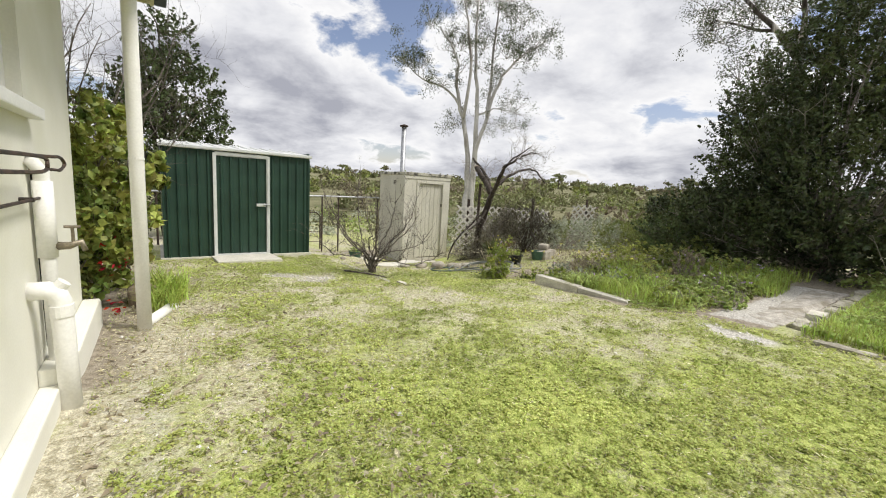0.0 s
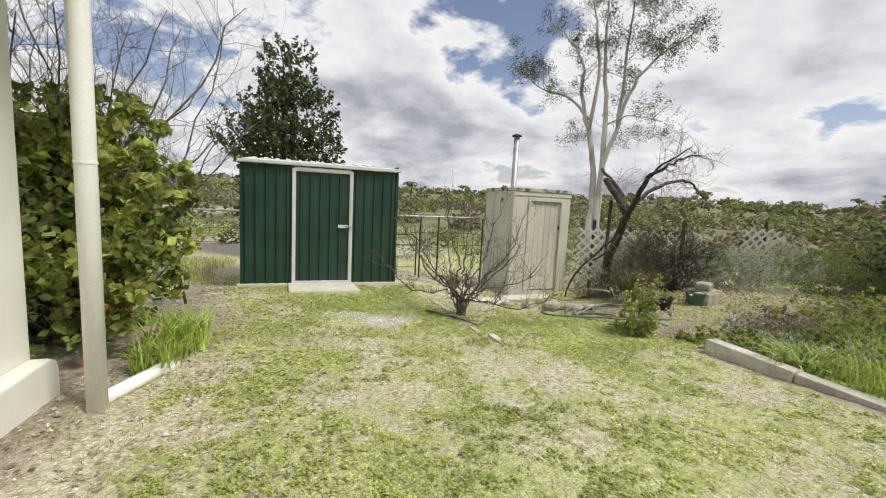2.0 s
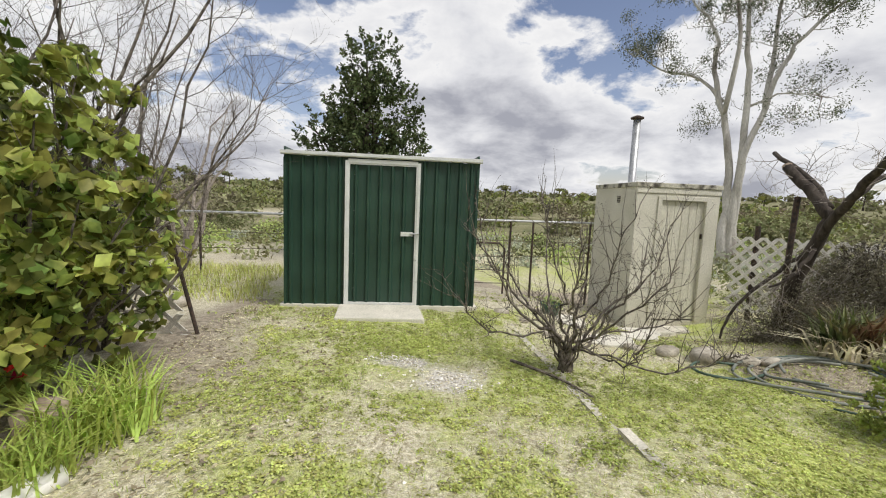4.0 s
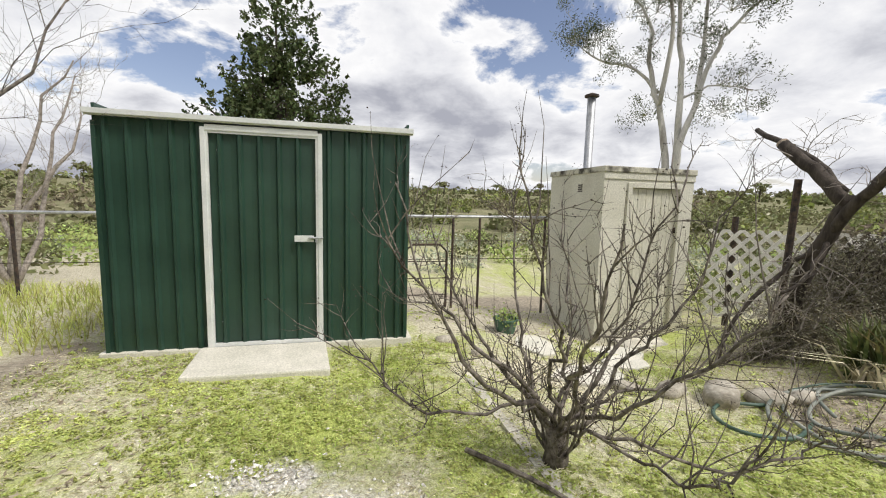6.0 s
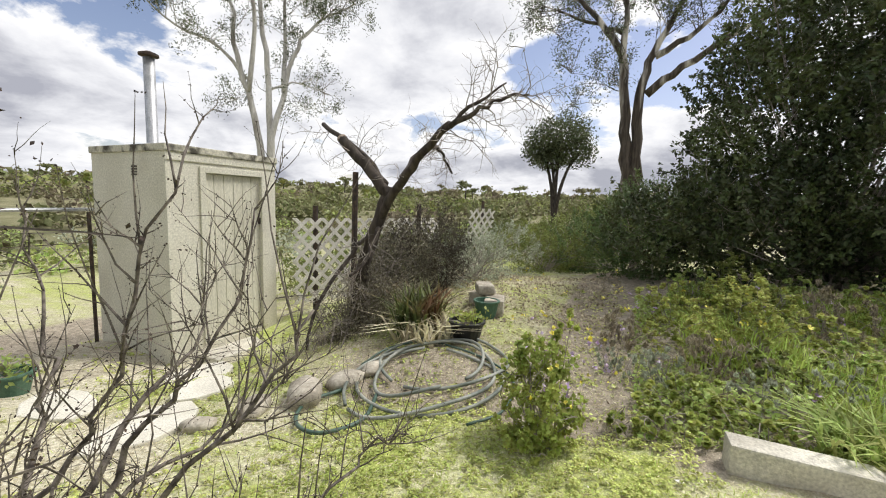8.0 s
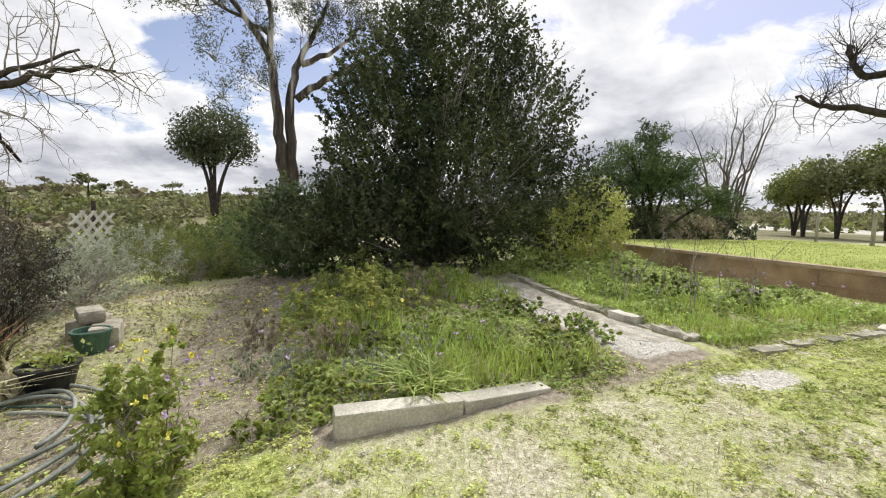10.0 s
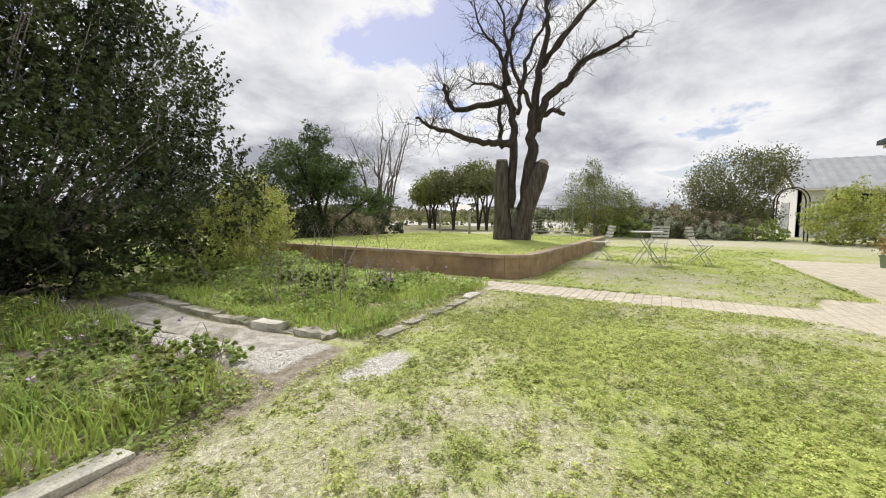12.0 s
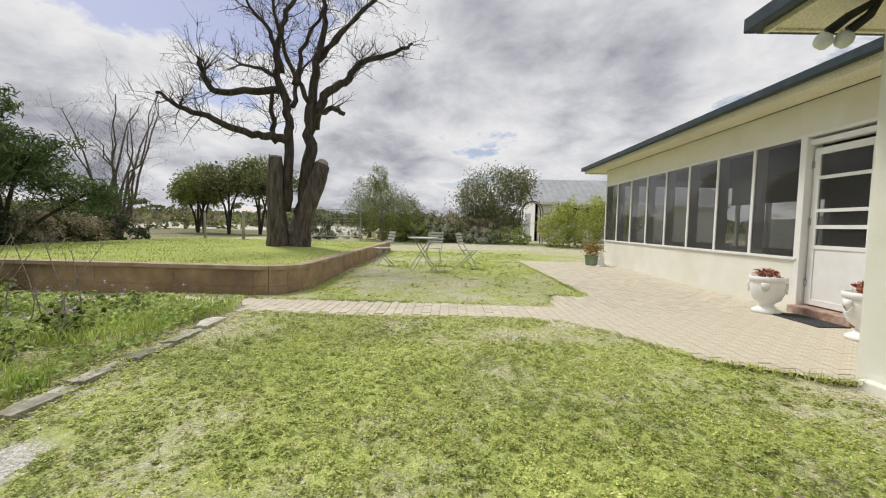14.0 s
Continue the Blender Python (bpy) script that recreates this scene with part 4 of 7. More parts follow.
def pollard():
    t = thing("pollarded_tree", (6.55, -7.15, 0.45), "big bare pollarded tree with two sawn-off trunks and black limbs", "tree")
    b = Build()
    rng = np.random.default_rng(5)

    def trunk(pts, radii):
        line = curve_pts(pts, 6)
        k = len(line) - 1
        o = len(b.v)
        b.tube(line, [np.interp(i / k, np.linspace(0, 1, len(radii)), radii) for i in range(k + 1)], 22)
        # fluted bark
        for i in range(o, len(b.v)):
            x, y, z = b.v[i]
            c = line[min((i - o) // 22, k)]
            a = math.atan2(y - c[1], x - c[0])
            s = 1 + 0.07 * math.sin(a * 5 + z * 0.8) + 0.045 * math.sin(a * 11 - z * 1.3) + 0.03 * rng.normal()
            b.v[i] = (c[0] + (x - c[0]) * s, c[1] + (y - c[1]) * s, z)
    trunk([(6.85, -7.05, .25), (6.93, -7.03, 1.3), (6.95, -7.02, 2.1), (6.96, -7.02, 2.72)], [.31, .22, .20, .21, .15])
    trunk([(6.5, -7.2, .25), (6.35, -7.27, 1.2), (6.12, -7.36, 2.0), (5.92, -7.43, 2.62)], [.36, .25, .23, .25, .19])
    put("trunk", b, "barkpoll", t, smooth=True)
    put("cut_end", Build().lathe((6.96, -7.02, 2.70), [(.16, 0), (.15, .04), (.08, .05)], 16), "cutwood", t, "pale sawn end of the trunk")
    put("cut_end", Build().tube([(5.93, -7.42, 2.58), (5.86, -7.36, 2.66)], [.18, .13], 14), "cutwood", t, "hollow sawn end of the trunk")
    b, tw = Build(), Build()
    limbs = [
        ([(6.75, -7.1, 1.4), (6.66, -7.14, 3.13), (6.75, -7.11, 3.95), (6.93, -7.04, 4.74), (6.87, -7.06, 5.7), (6.57, -7.17, 6.56), (6.32, -7.27, 7.42)], .17, .05),
        ([(6.43, -7.23, 1.3), (6.18, -7.32, 2.9), (6.21, -7.31, 3.88), (6.06, -7.37, 5.16), (5.88, -7.44, 6.16), (5.95, -7.41, 7.24)], .24, .05),
        ([(6.1, -7.35, 3.5), (5.8, -7.3, 4.33), (5.28, -7.5, 4.79), (5.01, -7.6, 5.26), (4.17, -7.9, 5.62), (3.75, -8.2, 6.0)], .15, .05),
        ([(6.1, -7.35, 3.8), (5.67, -7.4, 4.02), (5.38, -7.5, 3.91)], .09, .075),
        ([(6.71, -7.1, 3.1), (7.1, -6.9, 3.2), (7.63, -6.6, 3.24), (8.19, -6.3, 3.48), (8.73, -6.1, 3.64), (9.11, -5.9, 3.88)], .13, .05),
        ([(6.85, -7.05, 4.35), (7.74, -7.0, 4.29), (8.4, -6.9, 4.23), (8.61, -6.8, 4.67), (8.73, -6.8, 4.99)], .11, .07),
        ([(6.66, -7.14, 4.1), (7.16, -7.3, 4.84), (7.96, -7.5, 5.1), (8.29, -7.6, 5.3)], .08, .02),
        ([(6.81, -7.08, 4.76), (7.05, -6.9, 5.66), (7.51, -6.8, 6.23), (7.73, -6.7, 6.95)], .08, .02),
        ([(6.06, -7.37, 5.16), (5.55, -7.8, 6.09), (4.89, -8.1, 6.93), (4.35, -8.3, 7.77)], .09, .02),
        ([(5.9, -7.43, 5.35), (5.02, -7.0, 6.05), (4.19, -6.8, 6.79), (3.61, -6.6, 7.13)], .07, .02),
        ([(6.56, -7.18, 4.53), (6.44, -7.5, 5.64), (6.07, -7.7, 6.53), (5.95, -7.9, 7.38)], .08, .02),
        ([(6.78, -7.08, 3.19), (7.05, -7.1, 3.23), (7.11, -7.1, 3.77), (7.07, -7.1, 4.32)], .10, .06),
        ([(6.2, -7.3, 4.1), (6.5, -6.6, 4.9), (6.6, -6.1, 5.8), (6.7, -5.8, 6.6)], .08, .02),
        ([(6.6, -7.2, 4.0), (6.7, -7.9, 5.0), (6.5, -8.6, 5.9)], .08, .02)]
    for i, (pts, r0, r1) in enumerate(limbs):
        ln = limb(b, pts, r0 * (.76 if i < 2 else .85), r1 * .75, 9, 5, 0.026, rng)
        if i not in (3,):
            twigs(tw, ln, rng, 19 if i != 0 else 22, 0.80, 0.012, 3, 0.30, 1.0, None, 0.35 if i > 1 else 0.45, 4, 0.28)
    for c, s in (((8.73, -6.1, 3.64), 6), ((8.61, -6.8, 4.67), 8), ((5.01, -7.6, 5.26), 10), ((5.67, -7.4, 4.02), 5)):
        q = [np.array(c) + (0, 0, -.05), np.array(c), np.array(c) + (0, 0, .05)]
        twigs(tw, q, rng, s, 0.7, 0.014, 2, 0.35, 1.0, None, 0, 4, 0.25)
    put("limb", b, "barkdark", t, "black weathered limb", smooth=True)
    put("branchwork", tw, "barkdark", t, "fine bare twigs", kind="stuff")


pollard()

# ---- shed ----


def ribbed(x0, x1, y, z0, z1, step=0.152):
    """Sheet with a raised rib at every step."""
    b = Build()
    xs, prof = [], []
    x = x0 + 0.01
    prof = [(x0, 0.0)]
    while x < x1 - 0.1:
        prof += [(x, 0.0), (x + 0.045, -0.003), (x + 0.060, -0.026), (x + 0.082, -0.026), (x + 0.097, -0.003)]
        x += step
    prof = [q for q in prof if q[0] < x1] + [(x1, 0.0)]
    top = z1 if callable(z1) else (lambda q: z1)
    v = [(px, y + py, z0) for px, py in prof] + [(px, y + py, top(px)) for px, py in prof]
    n = len(prof)
    v += [(px, y + 0.012, z0) for px, py in (prof[0], prof[-1])] + [(px, y + 0.012, top(px)) for px, py in (prof[0], prof[-1])]
    f = [(i, i + 1, n + i + 1, n + i) for i in range(n - 1)] + [(2 * n + 1, 2 * n, 2 * n + 2, 2 * n + 3)]
    f += [(2 * n, 0, n, 2 * n + 2), (n - 1, 2 * n + 1, 2 * n + 3, 2 * n - 1)]
    b.add(v, f)
    return b


def shed():
    X0, X1, Y, Z0, Z1, D = 0.08, 2.54, 8.35, -0.22, 1.665, 1.55
    t = thing("garden_shed", (1.3, 9.1, -0.25), "dark green ribbed sheet-metal garden shed with pale trim, door shut", "shed")
    put("base", Build().box(X0 - 0.05, Y - 0.04, -0.45, X1 + 0.05, Y + D + 0.05, Z0), "slab", t, "pale concrete footing", bevel=0.01)
    dl, dr = 0.86, 1.755
    put("front_panel", ribbed(X0, dl, Y, Z0, Z1), "shed", t)
    put("front_panel", ribbed(dr, X1, Y, Z0, Z1), "shed", t)
    b = Build().box(X0, Y, Z0, X0 + 0.02, Y + D, Z1 + 0.1)
    put("side_wall", b, "shed", t)
    b = Build()
    b.box(X1 - 0.02, Y + 0.013, Z0, X1, Y + D, Z1 + 0.1)
    for i in range(11):
        b.box(X1, Y + 0.08 + i * 0.135, Z0, X1 + 0.02, Y + 0.11 + i * 0.135, Z1 + 0.08)
    put("side_wall", b, "shed", t)
    put("back_wall", Build().box(X0, Y + D, Z0, X1, Y + D + 0.02, Z1 + 0.16), "shed", t)
    # roof, higher at the back
    b = Build()
    b.add([(X0 - .03, Y - .05, Z1), (X1 + .03, Y - .05, Z1), (X1 + .03, Y + D + .05, Z1 + .17), (X0 - .03, Y + D + .05, Z1 + .17),
           (X0 - .03, Y - .05, Z1 + .045), (X1 + .03, Y - .05, Z1 + .058), (X1 + .03, Y + D + .05, Z1 + .205), (X0 - .03, Y + D + .05, Z1 + .205)],
          [(3, 2, 1, 0), (4, 5, 6, 7), (0, 1, 5, 4), (1, 2, 6, 5), (2, 3, 7, 6), (3, 0, 4, 7)])
    for i in range(13):
        x = X0 + 0.03 + i * 0.2
        b.add([(x, Y - .045, Z1 + .045), (x + .04, Y - .045, Z1 + .045), (x + .04, Y + D, Z1 + .20), (x, Y + D, Z1 + .20),
               (x, Y - .045, Z1 + .056), (x + .04, Y - .045, Z1 + .056), (x + .04, Y + D, Z1 + .222), (x, Y + D, Z1 + .222)],
              [(4, 5, 6, 7), (0, 1, 5, 4), (1, 2, 6, 5), (2, 3, 7, 6), (3, 0, 4, 7)])
    put("roof", b, "trimmetal", t, "pale zinc ribbed roof")
    put("fascia", Build().box(X0 - .03, Y - .075, Z1 + .012, X1 + .03, Y - .05, Z1 + .050), "trimmetal", t, "pale zinc edge strip")
    put("door_head", Build().box(dl + .012, Y - 0.05, Z1 - 0.06, dr - .012, Y - 0.022, Z1 - 0.015), "trimmetal", t, "pale zinc door head")
    for x in (X0, X1 - 0.03):
        put("corner_strip", Build().box(x, Y - 0.028, Z0, x + 0.03, Y - 0.021, Z1 - 0.035), "shed", t)
    put("door_jamb", Build().box(dl - 0.025, Y - 0.05, Z0, dl + 0.012, Y - 0.022, Z1 - 0.035), "trimmetal", t, "pale zinc door trim", bevel=0.003)
    put("door_jamb", Build().box(dr - 0.012, Y - 0.05, Z0, dr + 0.025, Y - 0.022, Z1 - 0.035), "trimmetal", t, "pale zinc door trim", bevel=0.003)
    door = put("door", ribbed(dl + 0.03, dr - 0.03, Y - 0.008, Z0 + 0.04, Z1 - 0.08), "shed", t)
    b = Build().box(dl + 0.012, Y - 0.042, Z0 + 0.01, dl + 0.03, Y - 0.02, Z1 - 0.06).box(dr - 0.03, Y - 0.042, Z0 + 0.01, dr - 0.012, Y - 0.02, Z1 - 0.06)
    b.box(dl + 0.03, Y - 0.042, Z0 + 0.01, dr - 0.03, Y - 0.02, Z0 + 0.04).box(dl + 0.03, Y - 0.042, Z1 - 0.08, dr - 0.03, Y - 0.02, Z1 - 0.06)
    put("door_edge", b, "trimmetal", door, "pale zinc door edge")
    bolt = put("bolt_plate", Build().box(dr - 0.21, Y - 0.055, 0.70, dr - 0.05, Y - 0.043, 0.755), "trimmetal", door, "white door plate", bevel=0.003)
    b = Build().tube([(dr - 0.09, Y - 0.066, 0.735), (dr + 0.03, Y - 0.066, 0.735)], 0.009, 8).tube([(dr - 0.03, Y - 0.066, 0.735), (dr - 0.03, Y - 0.075, 0.70)], 0.006, 6)
    put("bolt", b, "steel", bolt, "steel sliding bolt")
    for z in (0.0, 0.45, 1.0, 1.45):
        put("rivet", Build().lathe((dl + 0.09, Y - 0.014, z), [(0.006, 0), (0.004, .006)], 6), "trimmetal", door)
    s = Build().prism([(0.78, 8.30), (0.82, 7.68), (1.86, 7.66), (1.80, 8.30)], -0.36, -0.205)
    put("shed_step", s, "slab", None, "pale concrete slab before the shed door", bevel=0.015, category="step")


shed()

# ---- outhouse ----


def outhouse():
    x0, x1, y0, y1, z0, z1 = 5.36, 6.82, 9.44, 10.88, -0.95, 1.60
    t = thing("outhouse", (6.2, 10.2, z0), "small cream limewashed concrete outhouse with a boarded door, shut", "outhouse")
    w = 0.1
    dx0, dx1, dz0, dz1 = 5.80, 6.58, -0.70, 1.34
    b = Build().box(x0, y0, z0, x0 + w, y1, z1 - .06).box(x1 - w, y0, z0, x1, y1, z1 - .06).box(x0 + w, y1 - w, z0, x1 - w, y1, z1 - .06)
    b.box(x0 + w, y0, z0, dx0, y0 + w, z1 - .06).box(dx1, y0, z0, x1 - w, y0 + w, z1 - .06).box(dx0, y0, dz1, dx1, y0 + w, z1 - .06).box(dx0, y0, z0, dx1, y0 + w, dz0)
    put("wall", b, "dunny", t)
    b = Build().box(x0 - .02, y0 - .03, z1 - .06, x1 + .02, y1 + .02, z1 + .02)
    put("roof", b, "lichen", t, "blackened concrete roof slab", bevel=0.012)
    b = Build().box(x0 - .01, y0 - .015, z1 - .15, x1 + .01, y0, z1 - .06)
    b.box(dx0 - .07, y0 - .02, dz0, dx0, y0, dz1 + .07).box(dx1, y0 - .02, dz0, dx1 + .07, y0, dz1 + .07).box(dx0, y0 - .02, dz1, dx1, y0, dz1 + .07)
    put("door_frame", b, "dunny", t, bevel=0.005)
    d = Build().box(dx0, y0 + .05, dz0 + .02, dx1, y0 + .06, dz1)
    door = put("door", d, "dunnydoor", t, "faded cream boarded door")
    n = 6
    for i in range(n):
        a = dx0 + (dx1 - dx0) * i / n
        put("board", Build().box(a + .004, y0 + .03, dz0 + .03, a + (dx1 - dx0) / n - .004, y0 + .05, dz1 - .01), "dunnydoor", door)
    put("bolt", Build().box(dx1 - .03, y0 + .012, 0.72, dx1 + .05, y0 + .03, 0.80), "iron", door, "dark iron latch")
    put("step", Build().box(5.62, 9.06, -1.0, 6.72, 9.44, -0.78), "concrete", t, "worn concrete doorstep", bevel=0.02)
    b = Build()
    for i in range(4):
        for k in range(4):
            b.box(x0 - .006, 9.95 + k * .03, 1.28 + i * .03, x0 - .001, 9.968 + k * .03, 1.298 + i * .03)
    put("vent", b, "iron", t, "small pierced air vent")
    f = thing("flue_pipe", (6.43, 11.52, -1.1), "tall grey metal vent pipe with a flat cap behind the outhouse", "pipe")
    put("pipe", Build().tube([(6.43, 11.52, -1.15), (6.43, 11.52, 3.06)], 0.075, 14), "steel", f, smooth=True)
    put("cap", Build().lathe((6.43, 11.52, 3.06), [(.075, 0), (.13, .02), (.13, .05), (.03, .09)], 14), "iron", f, "dark flat cap")


outhouse()

# ---- pipes and fittings on the house wall ----


def house_fittings():
    t = thing("vent_pipe", (-0.49, 3.0, 0.16), "white plastic waste pipe on the wall with brass tap", "pipe")
    put("pipe", Build().tube([(-.49, 3.0, .16), (-.49, 3.0, .8), (-.49, 2.99, 1.2), (-.53, 2.96, 1.26)], 0.034, 12), "pvc", t, smooth=True)
    put("sleeve", Build().tube([(-.49, 3.0, .74), (-.49, 2.995, 1.15)], 0.043, 12), "pvc", t, smooth=True)
    tap = put("tap", Build().tube([(-.47, 3.0, .80), (-.40, 3.0, .80), (-.35, 3.0, .82), (-.335, 3.0, .77)], [.024, .02, .018, .014], 10), "brass", t, "old brass garden tap", smooth=True)
    b = Build().tube([(-.385, 3.0, .82), (-.385, 3.0, .90)], .008, 8).tube([(-.42, 3.0, .905), (-.35, 3.0, .905)], .008, 8)
    put("tap_handle", b, "brass", tap)
    e = thing("drain_pipe", (-0.43, 2.82, 0), "fat cream drain pipe with an elbow standing before the house wall", "pipe")
    put("pipe", Build().tube([(-.545, 2.80, .60), (-.47, 2.80, .60), (-.44, 2.80, .585), (-.425, 2.80, .54), (-.42, 2.80, .3), (-.415, 2.81, -.08)], 0.047, 16), "pvc", e, smooth=True)
    put("collar", Build().tube([(-.424, 2.80, .52), (-.422, 2.80, .46)], 0.052, 16), "pvc", e)
    put("inspection_cap", Build().tube([(-.43, 2.80, .61), (-.405, 2.80, .64)], 0.032, 14), "pvc", e)
    b = Build().tube([(-.535, 3.04, 1.2), (-.533, 3.06, .6), (-.53, 3.06, .22)], 0.008, 6)
    put("wall_cable", b, "black", None, "black cable down the house wall", category="cable")
    h = thing("hose_hanger", (-0.36, 2.0, 1.2), "rusty iron hose hanger loops on the house wall", "bracket")
    for y0, y1, z, zz in ((1.2, 2.78, 1.27, 1.20), (2.98, 3.25, 1.28, 1.21)):
        b = Build()
        limb(b, [(-.545, y0, z), (-.50, y0 + .05, z), (-.46, (y0 + y1) / 2, z), (-.44, y1 - .06, z), (-.43, y1, (z + zz) / 2), (-.44, y1 - .08, zz), (-.46, (y0 + y1) / 2, zz), (-.545, y0 + .05, zz)], .009, .009, 6)
        put("loop", b, "iron", h)
    put("rod", Build().tube([(-.50, .9, 1.06), (-.50, 3.2, 1.06)], 0.008, 6).tube([(-.545, 2.8, 1.06), (-.49, 2.8, 1.06)], .012, 6), "iron", h)
    # rounded low wall at the corner
    b = Build()
    prof = [(3.13, -0.3), (3.13, 0.07), (3.16, 0.10), (4.3, 0.13), (4.44, 0.13), (4.50, 0.10), (4.52, 0.03), (4.52, -0.3)]
    n = len(prof)
    v = [(HX + 0.003, y, z) for y, z in prof] + [(HX + 0.12, y, z) for y, z in prof]
    b.add(v, [tuple(range(n)), tuple(reversed(range(n, 2 * n)))] + [(i, n + i, n + (i + 1) % n, (i + 1) % n) for i in range(n)])
    put("low_wall", b, "render", None, "low white rendered stub wall with a rounded top at the house corner", bevel=0.015, category="wall")
    d = thing("corner_downpipe", (-0.16, 4.24, -0.15), "white round post pipe rising to the eave", "pipe")
    put("pipe", Build().tube([(-.12, 4.24, -.2), (-.12, 4.235, 1.5), (-.12, 4.23, 2.6), (-.12, 4.23, 2.77)], 0.053, 16), "pvc", d, smooth=True)
    put("bracket", Build().tube([(-.12, 4.235, 1.32), (-.12, 4.235, 1.34)], 0.056, 16), "pvc", d)
    g = thing("ground_pipe", (-0.1, 4.4, -0.1), "white plastic pipe lying on the grass by the post", "pipe")
    put("pipe", Build().tube([(-.12, 4.29, -.10), (.10, 4.86, -.115)], 0.046, 16), "pvc", g, smooth=True)
    put("coupling", Build().tube([(.045, 4.735, -.12), (.11, 4.88, -.126)], 0.052, 16), "pvc", g, smooth=True)
    # floodlights under the eave
    f = thing("flood_lamp", (-0.3, 0.1, 2.7), "twin floodlamps with clear bulbs under the eave", "lamp")
    for k, (x, y) in enumerate(((-0.10, 0.02), (-0.22, 0.05))):
        put("lamp_holder", Build().tube([(-.34, .12, 2.76), (x - .08, y + .04, 2.66), (x, y - .02, 2.58)], [.02, .03, .035], 10), "black", f)
        put("bulb", Build().lathe((x + .01, y - .04, 2.47), [(.02, 0), (.05, .025), (.06, .055), (.05, .09), (.03, .11)], 14), "trimmetal", f, "clear reflector bulb", smooth=True)


house_fittings()

# ---- kerbs, stones and small ground things ----


def kerbs():
    k = thing("garden_kerb", (5.1, 3.7, -0.2), "weathered concrete garden kerb with a pale flaking top", "kerb")
    segs = [((4.96, 4.37), (4.98, 3.58), -.045, -.065), ((4.98, 3.57), (5.10, 2.86), -.075, -.115)]
    for (a, c, za, zc) in segs:
        b = Build()
        w = 0.15
        t = Vector((c[0] - a[0], c[1] - a[1])).normalized()
        nx, ny = -t.y * w, t.x * w
        if nx < 0:
            nx, ny = -nx, -ny
        v = [(a[0], a[1], -.42), (a[0] + nx, a[1] + ny, -.42), (c[0] + nx, c[1] + ny, -.42), (c[0], c[1], -.42),
             (a[0], a[1], za), (a[0] + nx, a[1] + ny, za), (c[0] + nx, c[1] + ny, zc), (c[0], c[1], zc)]
        b.add(v, [(0, 1, 2, 3), (7, 6, 5, 4), (0, 4, 5, 1), (1, 5, 6, 2), (2, 6, 7, 3), (3, 7, 4, 0)])
        put("kerb_block", b, "concrete", k, bevel=0.014)
    k = thing("bed_kerb", (6, 1.25, 0), "broken mossy concrete kerb round the flower bed", "kerb")
    rng = random.Random(4)

    def crumbled(at, ln, wd, top, turn, rough, seed):
        """A kerb length with a worn, broken surface."""
        bm = bmesh.new()
        bmesh.ops.create_cube(bm, size=1)
        bmesh.ops.subdivide_edges(bm, edges=bm.edges[:], cuts=5, use_grid_fill=True)
        v = []
        for q in bm.verts:
            x_, y_, z_ = q.co.x * ln, q.co.y * wd, q.co.z
            k_ = noise.noise(Vector((x_ * 9, y_ * 14, z_ * 3 + seed * 3.7))) * rough
            v.append((x_ + k_ * .5, y_ + k_ * (1 if q.co.y > 0 else -1), (top if z_ > .49 else top - (.5 - z_) * .36) + (k_ if z_ > .2 else 0)))
        c_, s_ = math.cos(turn), math.sin(turn)
        o = Build()
        bm.verts.index_update()
        o.add([(at[0] + x_ * c_ - y_ * s_, at[1] + x_ * s_ + y_ * c_, z_) for x_, y_, z_ in v], [tuple(w.index for w in fc.verts) for fc in bm.faces])
        bm.free()
        return o

    x = 9.1
    while x > 5.1:
        ln = min(rng.uniform(.3, .7), x - 4.98)
        broken = x < 6.75
        z = g1(x - ln / 2, 1.2) + (.05 if not broken else .04) + rng.uniform(-.02, .015) - (.05 if x < 5.5 else 0)
        put("kerb_block", crumbled((x - ln / 2, 1.17 + rng.uniform(-.012, .012)), ln, .15, z, rng.uniform(-.03, .03), .06 if broken else .025, x), "mossy", k)
        x -= ln + rng.uniform(-.01, .02)
    put("kerb_block", crumbled((6.2, 1.20), .34, .16, g1(6.2, 1.2) + .085, .1, .012, 3), "concrete", k, "pale kerb block lying askew")
    y = .95
    while y > -1.15:
        ln = rng.uniform(.3, .7)
        end = y - ln < -.9
        z = gz(4.98, y)[0] + rng.uniform(.02, .04) + (.02 if end else 0)
        put("kerb_block", crumbled((5.02 + rng.uniform(-.02, .02), y - ln / 2), ln, .13, z, math.pi / 2 + rng.uniform(-.06, .06), .022, y), "concrete" if end else "mossy", k)
        y -= ln + rng.uniform(-.01, .05)
    # worn concrete path between the beds
    edge = [(5.38 + .29 * i, 1.31 + rng.uniform(-.03, .03)) for i in range(11)] + [(8.25 - .29 * i, 1.70 + rng.uniform(-.06, .06)) for i in range(10)] + [(5.42, 1.52)]
    b = Build().prism(edge, -.2, 0)
    b.v = [(x, y, z if z < 0 else g1(x, y) + .013) for x, y, z in b.v]
    put("path_slab", b, "gravelpath", None, "worn exposed-gravel concrete path between the beds", bevel=0.012, category="paving slab")
    # stepping slabs by the outhouse
    for at, r, a in (((4.15, 7.72), (.36, .22), .3), ((4.02, 8.55), (.2, .33), .2), ((5.0, 8.5), (.35, .25), -.3), ((4.7, 7.95), (.25, .18), .5)):
        z = g1(*at)
        poly = [(at[0] + r[0] * math.cos(k + a) * (1 + .12 * math.sin(3 * k)), at[1] + r[1] * math.sin(k + a)) for k in np.linspace(0, 5.6, 9)]
        put("stepping_stone", Build().prism(poly, z - .1, z + .045), "slab", None, "flat pale concrete stepping stone in the grass", bevel=0.012, category="stepping stone", group="stepping stones")
